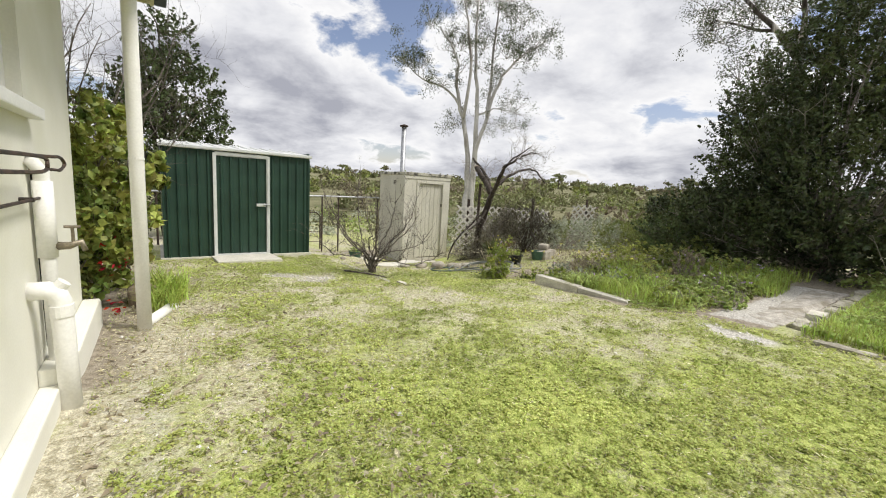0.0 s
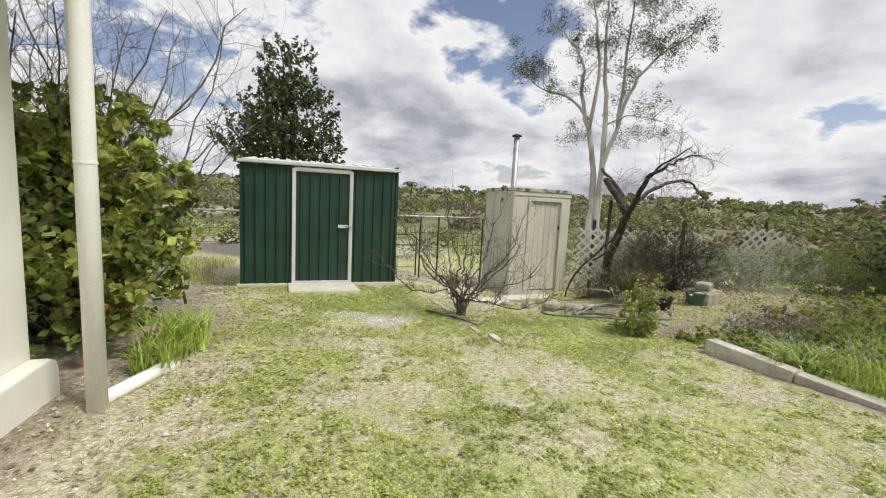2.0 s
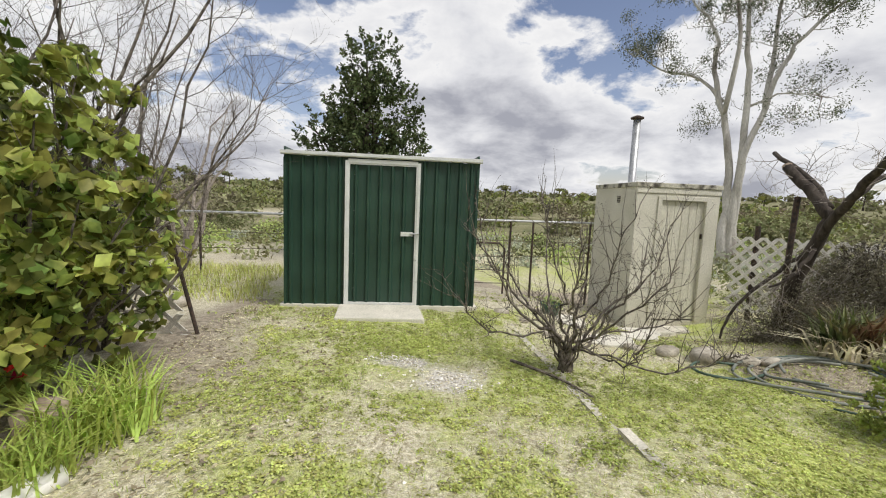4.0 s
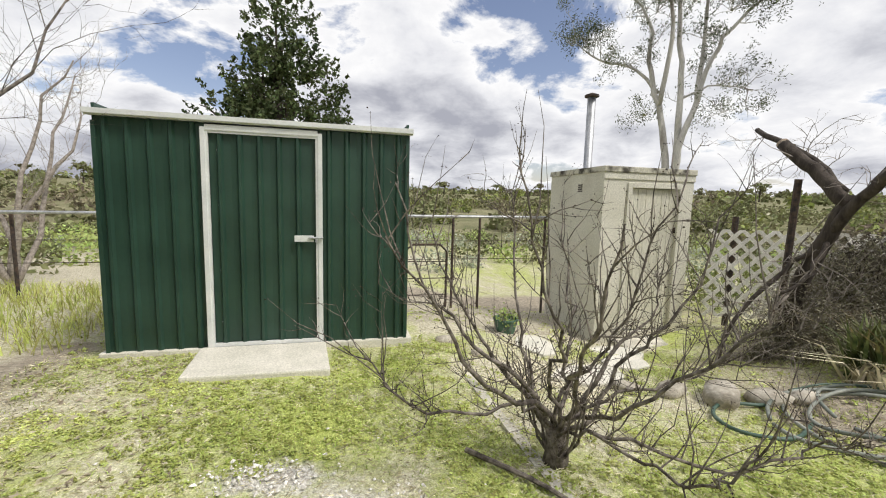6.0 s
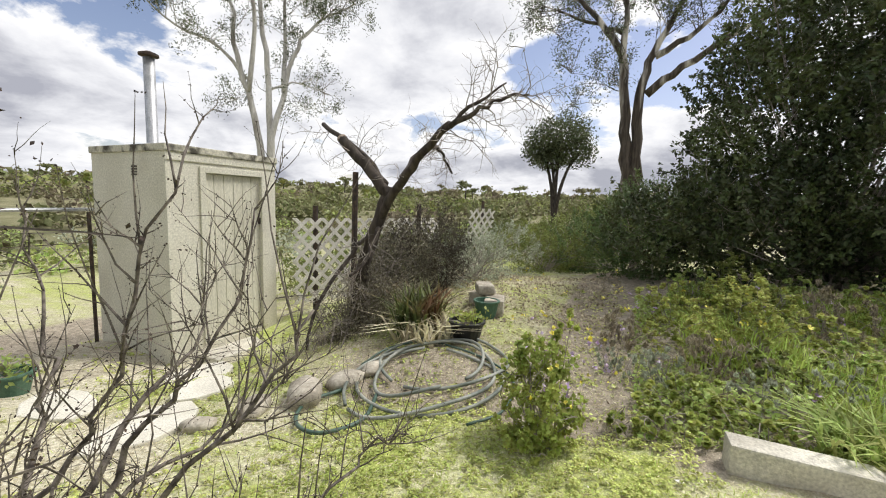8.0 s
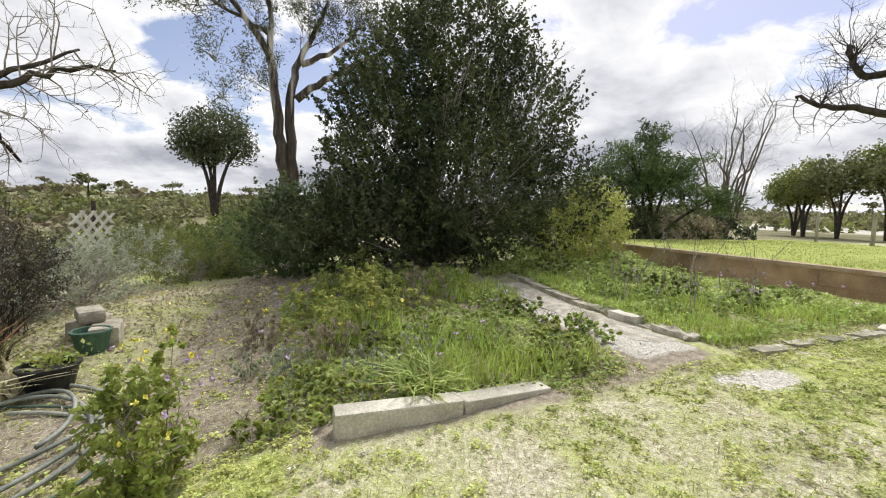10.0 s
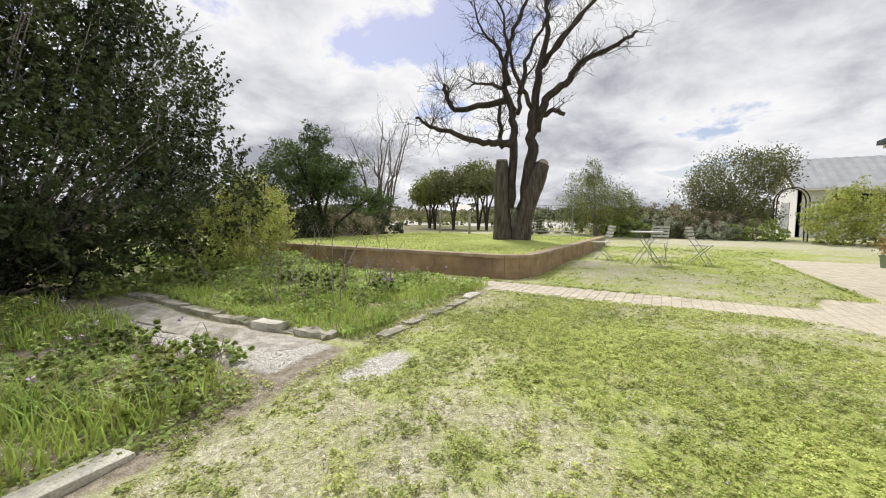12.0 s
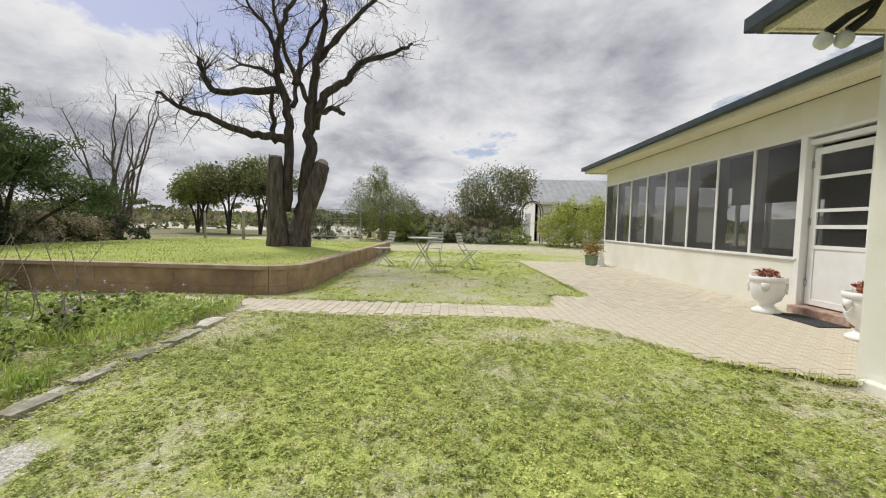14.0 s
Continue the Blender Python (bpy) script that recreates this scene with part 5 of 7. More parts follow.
    rng = random.Random(8)
    for i, (x, y, r) in enumerate(((4.95, 7.1, .17), (5.28, 6.98, .13), (4.62, 7.28, .12), (4.3, 7.42, .09), (5.55, 6.9, .1), (3.2, 8.15, .07), (2.98, 8.5, .09), (3.35, 7.7, .06), (5.75, 5.6, .06), (-1.2, 8.2, .16), (-1.38, 8.25, .14))):
        put("rock", Build().rock((x, y, g1(x, y) + r * .3), (r * 1.25, r * .75, r * .5), i, rz=rng.uniform(0, 3)), "stone", None, "pale rounded limestone rock in the grass", smooth=True, category="rock", group="edging rocks")
    put("rock", Build().rock((-.15, 5.15, g1(-.15, 5.15) + .1), (.13, .1, .13), 31), "cutwood", None, "brown rounded boulder under the shrub", smooth=True, category="rock")
    # sawn limestone blocks and flat stone
    s = thing("stone_blocks", (7.6, 6.5, -.3), "stack of pale sawn limestone blocks", "stone blocks")
    put("block", Build().box(-.2, -.12, 0, .2, .12, .22, .25, (7.55, 6.42, -.31)), "stone", s, bevel=.02)
    put("block", Build().box(-.2, -.12, 0, .2, .12, .2, -.1, (7.95, 6.72, -.31)), "stone", s, bevel=.02)
    put("block", Build().box(-.17, -.11, 0, .17, .11, .13, .5, (7.72, 6.62, -.09)), "stone", s, bevel=.035)


kerbs()


def pot(name, at, r0, r1, h, material, label, plant=None):
    t = thing(name, at, label, "pot")
    put("pot", Build().lathe(at, [(r0, 0), (r1, h), (r1 * 1.08, h), (r1 * 1.08, h + .02), (r1 * .92, h + .02), (r1 * .9, h - .03)], 20), material, t, smooth=False)
    put("soil", Build().lathe((at[0], at[1], at[2] + h - .045), [(r1 * .9, 0), (r1 * .88, .012)], 16), "leafbrown", t, "dry potting soil")
    if plant:
        n, size, sp, m = plant
        c = np.array(at) + np.array([0, 0, h + sp * .5]) + R.normal(0, 1, (n, 3)) * np.array([sp, sp, sp * .5])
        b = Build()
        for q in c[:14]:
            b.tube([(at[0], at[1], at[2] + h - .04), (np.array(at) + [0, 0, h] + q) / 2, q], .004, 3, cap=False)
        put("stem", b, "twiggrey", t)
        put("foliage", leaf_mesh("pot_leaves", c, size, .6), m, t)
    return t


pot("plant_pot", (6.5, 6.38, g1(6.5, 6.38)), .13, .18, .20, "black", "black plastic pot with small yellow flowers", (160, .045, .09, "leafbright"))
pot("plant_pot", (7.32, 6.45, g1(7.32, 6.45)), .11, .15, .20, "greenpot", "faded green plastic pot", None)
pot("plant_pot", (4.08, 9.55, g1(4.08, 9.55)), .12, .16, .18, "greenpot", "small dark green pot with a plant", (140, .05, .1, "leafmid"))


def hose():
    t = thing("garden_hose", (5.6, 6.4, -.35), "loose coils of dull green poly pipe lying on the ground", "hose")
    rng = np.random.default_rng(3)
    b = Build()
    for k in range(4):
        a0 = rng.uniform(0, 6.28)
        rx, ry = rng.uniform(.50, .80), rng.uniform(.42, .66)
        cx, cy = 5.58 + rng.normal(0, .10), 6.35 + rng.normal(0, .08)
        pts = []
        for a in np.linspace(a0, a0 + rng.uniform(5.4, 6.6), 22):
            x, y = cx + rx * math.cos(a) * (1 + .07 * math.sin(2 * a + k)), cy + ry * math.sin(a)
            pts.append((x, y, g1(x, y) + .028 + .010 * k + .015 * math.sin(3 * a + k)))
        limb(b, pts, .0145, .0145, 7, 2)
    put("coil", b, "hose", t, smooth=True)
    b = Build()
    pts = [(5.15, 6.9), (4.85, 7.0), (4.6, 6.85), (4.55, 6.6), (4.8, 6.45), (5.2, 6.6)]
    limb(b, [(x, y, g1(x, y) + .03) for x, y in pts], .0145, .0145, 7, 4)
    pts = [(4.95, 5.75), (5.2, 5.6), (5.6, 5.62), (5.9, 5.8), (6.15, 6.2), (6.25, 6.7), (6.0, 7.0), (5.6, 7.05)]
    limb(b, [(x, y, g1(x, y) + .025) for x, y in pts], .010, .010, 7, 4)
    put("loose_end", b, "hosegreen", t, "dark green loose hose end", smooth=True)


hose()


def urn(at, rz=0.0):
    t = thing("urn", (0, 0, 0), "white painted moulded urn planter filled with dull red succulents", "planter", "verandah urns")
    prof = [(.165, 0), (.165, .035), (.11, .07), (.08, .10), (.09, .13), (.155, .18), (.19, .27), (.20, .38), (.195, .43), (.215, .44), (.215, .49), (.185, .495), (.18, .45)]
    put("bowl", Build().lathe((0, 0, 0), prof, 24), "white", t, smooth=True)
    for s in (0, 1, 2, 3):
        b = Build()
        a = s * math.pi / 2 + .8
        c, d = math.cos(a), math.sin(a)
        b.box(-.045, -.012, .34, .045, .014, .42, a + math.pi / 2, (c * .205, d * .205, 0))
        limb(b, [(c * .195 - d * .055, d * .195 + c * .055, .35), (c * .205 - d * .03, d * .205 + c * .03, .30), (c * .205, d * .205, .28), (c * .205 + d * .03, d * .205 - c * .03, .30), (c * .195 + d * .055, d * .195 - c * .055, .35)], .011, .011, 6, 3)
        put("swag", b, "white", t, "raised swag ornament", smooth=True)
    put("soil", Build().lathe((0, 0, .44), [(.178, 0), (.17, .015)], 16), "leafbrown", t, "dry soil")
    c, rng = [], np.random.default_rng(2)
    for _ in range(16):
        q = rng.normal(0, .07, 2)
        z = .50 + .06 * rng.random()
        for k in range(14):
            c.append((q[0] + rng.normal(0, .025), q[1] + rng.normal(0, .025), z + rng.normal(0, .015)))
    put("succulent", leaf_mesh("succulent", c, .055, .55, .3, rng), "succulent", t, "dull red fleshy rosettes")
    t.matrix_basis = pose(*at, 0, 0, rz)
    return t


u = urn((-1.74, -2.50, .05))
copy_thing(u, pose(-1.72, -1.14, .05, 0, 0, 40))
put("door_mat", Build().box(-2.07, -2.42, .046, -1.70, -1.66, .062), "rubber", None, "dark rubber door mat before the screen door", bevel=.004, category="door mat")

pg = thing("square_planter", (-1.62, -9.05, .05), "sage green square planter with a small coppery shrub", "planter")
put("box", Build().lathe((-1.62, -9.05, .045), [(.17, 0), (.2, .26), (.22, .26), (.22, .30), (.19, .30), (.18, .25)], 4), "sagepot", pg)
c = np.array([-1.62, -9.05, .52]) + R.normal(0, 1, (900, 3)) * np.array([.12, .12, .11])
put("foliage", leaf_mesh("planter_leaves", c, .05, .6), M["copper"], pg, "coppery green foliage")


def statue():
    b = Build()
    x, y, z = -1.78, -8.72, .045
    b.lathe((x, y, z), [(.12, 0), (.12, .04), (.05, .05)], 14)
    b.rock((x, y, z + .17), (.085, .075, .15), 3).rock((x + .02, y + .02, z + .34), (.05, .045, .09), 5).rock((x + .04, y + .03, z + .42), (.055, .035, .035), 6)
    b.tube([(x - .02, y - .01, z + .43), (x - .03, y - .02, z + .52)], [.016, .008], 6).tube([(x + .0, y + .03, z + .43), (x - .005, y + .035, z + .52)], [.016, .008], 6)
    b.tube([(x + .03, y + .07, z + .25), (x + .1, y + .08, z + .2)], [.02, .012], 6).tube([(x - .06, y, z + .08), (x - .15, y - .02, z + .04)], [.035, .015], 6)
    put("statue", b, "white", None, "small white painted garden statue by the verandah wall", smooth=True, category="statue")


statue()

# ---- folding table and chairs ----


def cafe_table(at, rz):
    t = thing("folding_table", (0, 0, 0), "weathered folding garden table with a slatted round top", "table")
    b = Build()
    b.lathe((0, 0, .715), [(.33, 0), (.345, .006), (.345, .022), (.33, .028)], 24)
    put("tabletop", b, "slatwhite", t)
    for s in (-1, 1):
        b = Build()
        b.tube([(-.28, s * .2, 0), (.2, s * .14, .715)], .009, 6)
        put("leg", b, "steel", t)
        b = Build()
        b.tube([(.28, s * .18, 0), (-.2, s * .12, .715)], .009, 6)
        put("leg", b, "steel", t)
    for q in ([(-.28, -.2, .012), (-.28, .2, .012)], [(.28, -.2, .012), (.28, .2, .012)], [(-.1, -.17, .3), (-.1, .17, .3)]):
        put("stretcher", Build().tube(q, .008, 6), "steel", t)
    t.matrix_basis = pose(*at, 0, 0, rz)
    return t


def cafe_chair():
    """Faces +y."""
    t = thing("folding_chair", (0, 0, 0), "weathered white slatted folding garden chair", "chair", "garden chairs")
    for k in range(6):
        put("seat_slat", Build().box(-.2, -.17 + k * .062, .44, .2, -.12 + k * .062, .455), "slatwhite", t)
    for k in range(4):
        z = .58 + k * .075
        y = -.2 - k * .022
        put("back_slat", Build().box(-.2, y, z, .2, y + .015, z + .05), "slatwhite", t)
    for s in (-.18, .18):
        put("leg", Build().tube([(s, .2, 0), (s, -.05, .40), (s, -.2, .6), (s, -.28, .86)], .009, 6), "steel", t)
        put("leg", Build().tube([(s * .9, -.26, 0), (s * .9, .18, .44)], .009, 6), "steel", t)
    for q in ([(-.18, .16, .07), (.18, .16, .07)], [(-.16, -.22, .07), (.16, -.22, .07)]):
        put("stretcher", Build().tube(q, .007, 6), "steel", t)
    return t


cafe_table((3.2, -6.25, g1(3.2, -6.25)), 20)
ch = cafe_chair()
ch.matrix_basis = pose(3.0, -7.35, g1(3, -7.35), 0, 0, -8)
for x, y, a in ((2.15, -6.75, 70), (4.25, -6.95, -60)):
    copy_thing(ch, pose(x, y, g1(x, y), 0, 0, a))

# ---- fences, posts, lattice ----


def lattice(at, width, height, rz, tilt=0, name="trellis", label="weathered white diagonal lattice trellis by the fence"):
    t = thing(name, (0, 0, 0), label, "trellis", "garden trellises")
    for s, y in ((1, 0), (-1, .009)):
        d = -height
        while d < width:
            # strip from (d,0) up at 45 degrees, cut to the panel
            a0, a1 = max(d, 0), min(d + height, width)
            if a1 - a0 > .03:
                z0, z1 = a0 - d, a1 - d
                xa, xb = (a0, a1) if s > 0 else (width - a0, width - a1)
                h = .036
                b = Build()
                b.add([(xa - h, y, z0), (xa + h, y, z0), (xb + h, y, z1), (xb - h, y, z1), (xa - h, y + .008, z0), (xa + h, y + .008, z0), (xb + h, y + .008, z1), (xb - h, y + .008, z1)],
                      [(0, 1, 2, 3), (7, 6, 5, 4), (0, 4, 5, 1), (1, 5, 6, 2), (2, 6, 7, 3), (3, 7, 4, 0)])
                put("strip", b, "lattice", t)
            d += .21
    t.matrix_basis = pose(*at, tilt, 0, rz)
    return t


lattice((6.98, 9.25, -.45), 1.9, 1.25, -22)
lattice((8.75, 8.52, -.40), 1.0, 1.2, -20, -6)
lattice((10.4, 8.05, -.35), .8, 1.35, -18, 8)
lattice((-2.05, 7.35, -.35), 1.65, 1.25, -12, 12)


def post(name, a, b_, r, material, label):
    put(name, Build().tube([a, ((a[0] + b_[0]) / 2, (a[1] + b_[1]) / 2, (a[2] + b_[2]) / 2), b_], r, 8), material, None, label, category="post")


post("fence_post", (6.70, 8.0, -.6), (6.71, 7.98, 1.42), .035, "iron", "blackened old timber post")
post("fence_post", (9.2, 8.45, -.5), (9.2, 8.45, 1.05), .04, "iron", "blackened old timber post")
post("fence_post", (7.35, 9.2, -.6), (7.35, 9.2, .98), .04, "iron", "blackened old timber post")
post("fence_post", (10.95, 7.85, -.5), (10.95, 7.85, 1.15), .035, "iron", "blackened old timber post")
post("fence_post", (-.30, 7.0, -.35), (-.50, 6.88, .85), .018, "iron", "dark steel post leaning by the lattice")
post("gate_post", (10.3, -11.95, .2), (10.3, -11.95, 1.45), .06, "timbergrey", "grey timber gate post")
post("gate_post", (11.9, -12.2, .2), (11.9, -12.2, 1.40), .045, "timbergrey", "grey timber gate post")
post("gate_post", (13.0, -4.6, 0), (13.0, -4.6, 1.5), .08, "timbergrey", "stout grey post by the hedge")


def back_fence():
    t = thing("wire_fence", (4, 11, -.7), "old steel pipe and wire fence behind the shed", "fence")
    z = .83
    put("rail", Build().tube([(-3, 10.9, .80), (5.4, 11, .86)], .022, 8), "steel", t)
    for zz in (.45, .15):
        put("wire", Build().tube([(-3, 10.9, zz), (5.4, 11, zz)], .006, 4), "iron", t)
    for x in (-2.2, 0, 2.2, 3.7, 4.16, 5.35):
        put("post", Build().tube([(x, 11, -1.1), (x, 11, z)], .022, 8), "iron", t)
    g = thing("garden_arm_gate", (3.2, 10.2, -.5), "small dark iron gate beside the shed", "gate")
    b = Build().tube([(2.85, 10.4, -.5), (2.85, 10.4, .38), (2.95, 10.4, .45), (3.35, 10.4, .45), (3.45, 10.4, .35), (3.45, 10.4, -.5)], .018, 6)
    for zz in (-.3, -.05, .2):
        b.tube([(2.85, 10.4, zz), (3.45, 10.4, zz)], .008, 5)
    put("frame", b, "iron", g)


back_fence()


def far_gate():
    t = thing("farm_gate", (8.2, -17.25, .2), "galvanised steel farm gate with wire mesh, shut", "gate")
    a, c = Vector((9.6, -16.95, 0)), Vector((7.15, -17.47, 0))
    b = Build()
    z0, z1 = .45, 1.80
    b.tube([(a.x, a.y, z0), (a.x, a.y, z1), (c.x, c.y, z1), (c.x, c.y, z0), (a.x, a.y, z0)], .025, 8)
    put("frame", b, "steel", t)
    b = Build()
    for k in range(1, 9):
        z = z0 + (z1 - z0) * k / 9
        b.tube([(a.x, a.y, z), (c.x, c.y, z)], .006, 4)
    for k in range(1, 12):
        q = a.lerp(c, k / 12)
        b.tube([(q.x, q.y, z0), (q.x, q.y, z1)], .005, 4)
    put("mesh", b, "steel", t, "wire mesh infill", kind="stuff")
    for q in (a, c):
        put("post", Build().tube([(q.x, q.y, 0), (q.x, q.y, 2.0)], .045, 8), "steel", t)
    # garden arch and little wall gate
    r = thing("garden_arch", (-1.75, -19, .1), "black iron garden arch over the path", "arch")
    for dy in (-.3, .3):
        b = Build()
        pts = [(-1.2, -19 + dy, 0), (-1.2, -19 + dy, 1.9)] + [(-1.75 + .55 * math.cos(k), -19 + dy, 1.9 + .62 * math.sin(k)) for k in np.linspace(.3, 2.85, 9)] + [(-2.3, -19 + dy, 1.9), (-2.3, -19 + dy, 0)]
        b.tube(pts, .025, 6)
        put("hoop", b, "iron", r)
    for z in np.arange(.3, 2.0, .3):
        for x in (-1.2, -2.3):
            put("rung", Build().tube([(x, -19.3, z), (x, -18.7, z)], .012, 5), "iron", r)


far_gate()


def outbuilding():
    t = thing("outbuilding", (-9, -26.5, 0), "white farm outbuilding with a pale corrugated gable roof", "building")
    x0, x1, y0, y1, e, rg = -15, -2.9, -29.2, -23.6, 2.95, 4.5
    ym = (y0 + y1) / 2
    b = Build()
    b.box(x0, y1 - .15, -.3, x1, y1, e).box(x0, y0, -.3, x1, y0 + .15, e)
    for xa in (x0, x1 - .15):
        b.add([(xa, y0, -.3), (xa, y1, -.3), (xa, y1, e), (xa, ym, rg), (xa, y0, e), (xa + .15, y0, -.3), (xa + .15, y1, -.3), (xa + .15, y1, e), (xa + .15, ym, rg), (xa + .15, y0, e)],
              [(4, 3, 2, 1, 0), (5, 6, 7, 8, 9), (0, 1, 6, 5), (1, 2, 7, 6), (2, 3, 8, 7), (3, 4, 9, 8), (4, 0, 5, 9)])
    put("wall", b, "white", t)
    b = Build()
    for s in (0, 1):
        ya = y1 + .5 if s == 0 else y0 - .5
        n = 60
        v, f = [], []
        for i in range(n + 1):
            x = x0 - .3 + (x1 - x0 + .6) * i / n
            dz = .03 * (i % 2)
            v += [(x, ya, e - .25 + dz), (x, ym, rg + .05 + dz)]
        for i in range(n):
            f.append((2 * i, 2 * i + 2, 2 * i + 3, 2 * i + 1) if s == 0 else (2 * i, 2 * i + 1, 2 * i + 3, 2 * i + 2))
        b.add(v, f)
    put("roof", b, "roofpale", t, "pale corrugated roof")
    b = Build()
    for ya in (y0 - .5, y1 + .5):
        b.add([(x1 + .3, ya, e - .38), (x1 + .3, ya, e - .22), (x1 + .3, ym, rg + .08), (x1 + .3, ym, rg - .1), (x1 + .26, ya, e - .38), (x1 + .26, ya, e - .22), (x1 + .26, ym, rg + .08), (x1 + .26, ym, rg - .1)],
              [(0, 1, 2, 3), (7, 6, 5, 4), (0, 4, 5, 1), (1, 5, 6, 2), (2, 6, 7, 3), (3, 7, 4, 0)])
    put("barge_board", b, "iron", t, "dark barge board")
    # not a window: a black panel paints the verandah shade under the eave
    b = Build().box(-9, y1 + .002, 1.5, -4.2, y1 + .03, 2.45)
    put("window", b, "black", t, "black panel standing for the verandah shade under the eave")
    put("gutter", Build().box(x0, y1 + .45, e - .32, x1 + .3, y1 + .55, e - .2), "white", t)
    put("door", Build().box(x1, -27.2, 0, x1 + .03, -25.2, 2.1), "roofpale", t, "pale sheet door")


outbuilding()

# ---- trees ----


def dead_tree():
    t = thing("dead_fruit_tree", (6.62, 7.85, -.5), "dead sawn-off fruit tree with black limbs and dry twigs", "tree")
    b, tw = Build(), Build()
    rng = np.random.default_rng(12)
    L = [([(6.62, 7.9, -.6), (6.62, 7.8, .2), (6.66, 7.6, .85), (6.70, 7.5, 1.25)], .09, .065, 0),
         ([(6.70, 7.5, 1.15), (6.70, 7.85, 1.52), (6.73, 8.20, 1.82)], .07, .062, 3),
         ([(6.72, 7.55, 1.28), (6.9, 8.1, 1.72), (7.12, 8.84, 2.10)], .04, .03, 8),
         ([(6.66, 7.6, .85), (6.52, 7.2, 1.30), (6.32, 6.85, 1.58), (6.11, 6.47, 1.80)], .055, .036, 9),
         ([(6.52, 7.2, 1.35), (7.1, 7.35, 1.65), (7.8, 7.5, 1.84), (8.29, 7.57, 1.80), (8.6, 7.55, 1.55)], .04, .015, 15),
         ([(6.11, 6.47, 1.78), (6.15, 6.25, 1.90), (6.25, 6.05, 2.02), (6.3, 5.8, 2.05)], .028, .01, 9),
         ([(6.11, 6.47, 1.78), (6.2, 6.25, 2.0), (6.4, 6.05, 2.2)], .022, .008, 8),
         ([(6.65, 7.7, .75), (6.3, 7.8, .35), (5.9, 7.85, -.05), (5.7, 7.8, -.45)], .028, .014, 14),
         ([(6.65, 7.6, .8), (6.35, 7.5, .5), (6.0, 7.5, .3)], .028, .012, 10)]
    for pts, r0, r1, n in L:
        ln = limb(b, pts, r0, r1, 9, 4, .012, rng)
        if n:
            twigs(tw, ln, rng, n, .5, .007, 3, .12, 1.0, None, .25, 3, .3, .04)
    put("trunk", b, "barkdark", t, smooth=True)
    put("branchwork", tw, "twiggrey", t, "dense dry twigs", kind="stuff")
    put("cut_end", Build().tube([(6.728, 8.19, 1.81), (6.735, 8.215, 1.835)], .060, 12), "cutwood", t, "grey sawn end")


dead_tree()


def plum():
    t = thing("bare_plum_tree", (3.05, 6.4, -.29), "leafless young fruit tree with many spreading budded twigs", "tree")
    b, tw = Build(), Build()
    rng = np.random.default_rng(21)
    base = np.array([3.05, 6.4, -.33])
    buds = []
    b.tube([base, base + [.01, .0, .12], base + [.0, .01, .24]], [.075, .06, .055], 10)
    for k, (az, reach, rise, r) in enumerate(((200, .95, 1.15, .030), (165, .8, 1.45, .026), (140, .75, 1.2, .026), (20, .95, .95, .028), (345, .8, 1.35, .026), (60, .8, 1.3, .024), (95, .7, 1.45, .022),
                                              (250, .75, 1.25, .024), (300, .85, 1.05, .024), (225, .6, 1.5, .02), (0, 1.1, .6, .018), (185, 1.05, .65, .018), (280, 1.0, .6, .016), (320, .45, 1.5, .018), (325, 1.3, .40, .018))):
        u = np.array([math.cos(radians(az)), math.sin(radians(az)), 0])
        a = base + [rng.normal(0, .015), rng.normal(0, .015), .14 + .12 * rng.random()]
        pts = [a]
        for out_, up_ in ((.22, .20), (.52, .38), (.8, .66), (1.0, 1.0)):
            pts.append(a + u * reach * out_ + np.array([0, 0, (rise - .15) * up_]) + rng.normal(0, .035, 3))
        ln = limb(b, pts, r * .64, .0035, 7, 4, .016, rng)
        twigs(tw, ln, rng, 10, .34, .0040, 2, .35, 1.0, buds, .2, 4, .16)
        twigs(tw, ln, rng, 5, .48, .0038, 1, 1.3, .6, buds, .3, 4, .14)
        twigs(tw, ln, rng, 30, .05, .0030, 1, .3, 1.2, buds, .15, 3, .1)
    for k in range(7):
        a = rng.random() * 6.28
        q = [base + [0, 0, .04], base + [.12 * math.cos(a), .12 * math.sin(a), .22], base + [.22 * math.cos(a), .22 * math.sin(a), .5 + .2 * rng.random()]]
        ln = limb(b, q, .011, .004, 5, 3, .01, rng)
        twigs(tw, ln, rng, 5, .25, .003, 2, .5, .9, buds, .3, 3, .2)
    put("trunk", b, "barkplum", t, smooth=True)
    put("branchwork", tw, "barkplum", t, "thin reddish grey twigs", kind="stuff")
    skin = np.array(tw.v)
    buds = skin[rng.integers(0, len(skin), 4200)]
    put("bud", leaf_mesh("buds", np.concatenate([buds, buds + rng.normal(0, .012, buds.shape)]), .009, .6, 0, rng), "iron", t, "tiny dark buds", kind="stuff")
    b = Build()
    limb(b, [(2.6, 6.55, g1(2.6, 6.55) + .04), (2.9, 6.2, g1(2.9, 6.2) + .03), (3.05, 5.85, g1(3.05, 5.85) + .03)], .016, .008, 7)
    put("fallen_branch", b, "barkplum", None, "fallen grey branch at the foot of the fruit tree", category="branch")


plum()


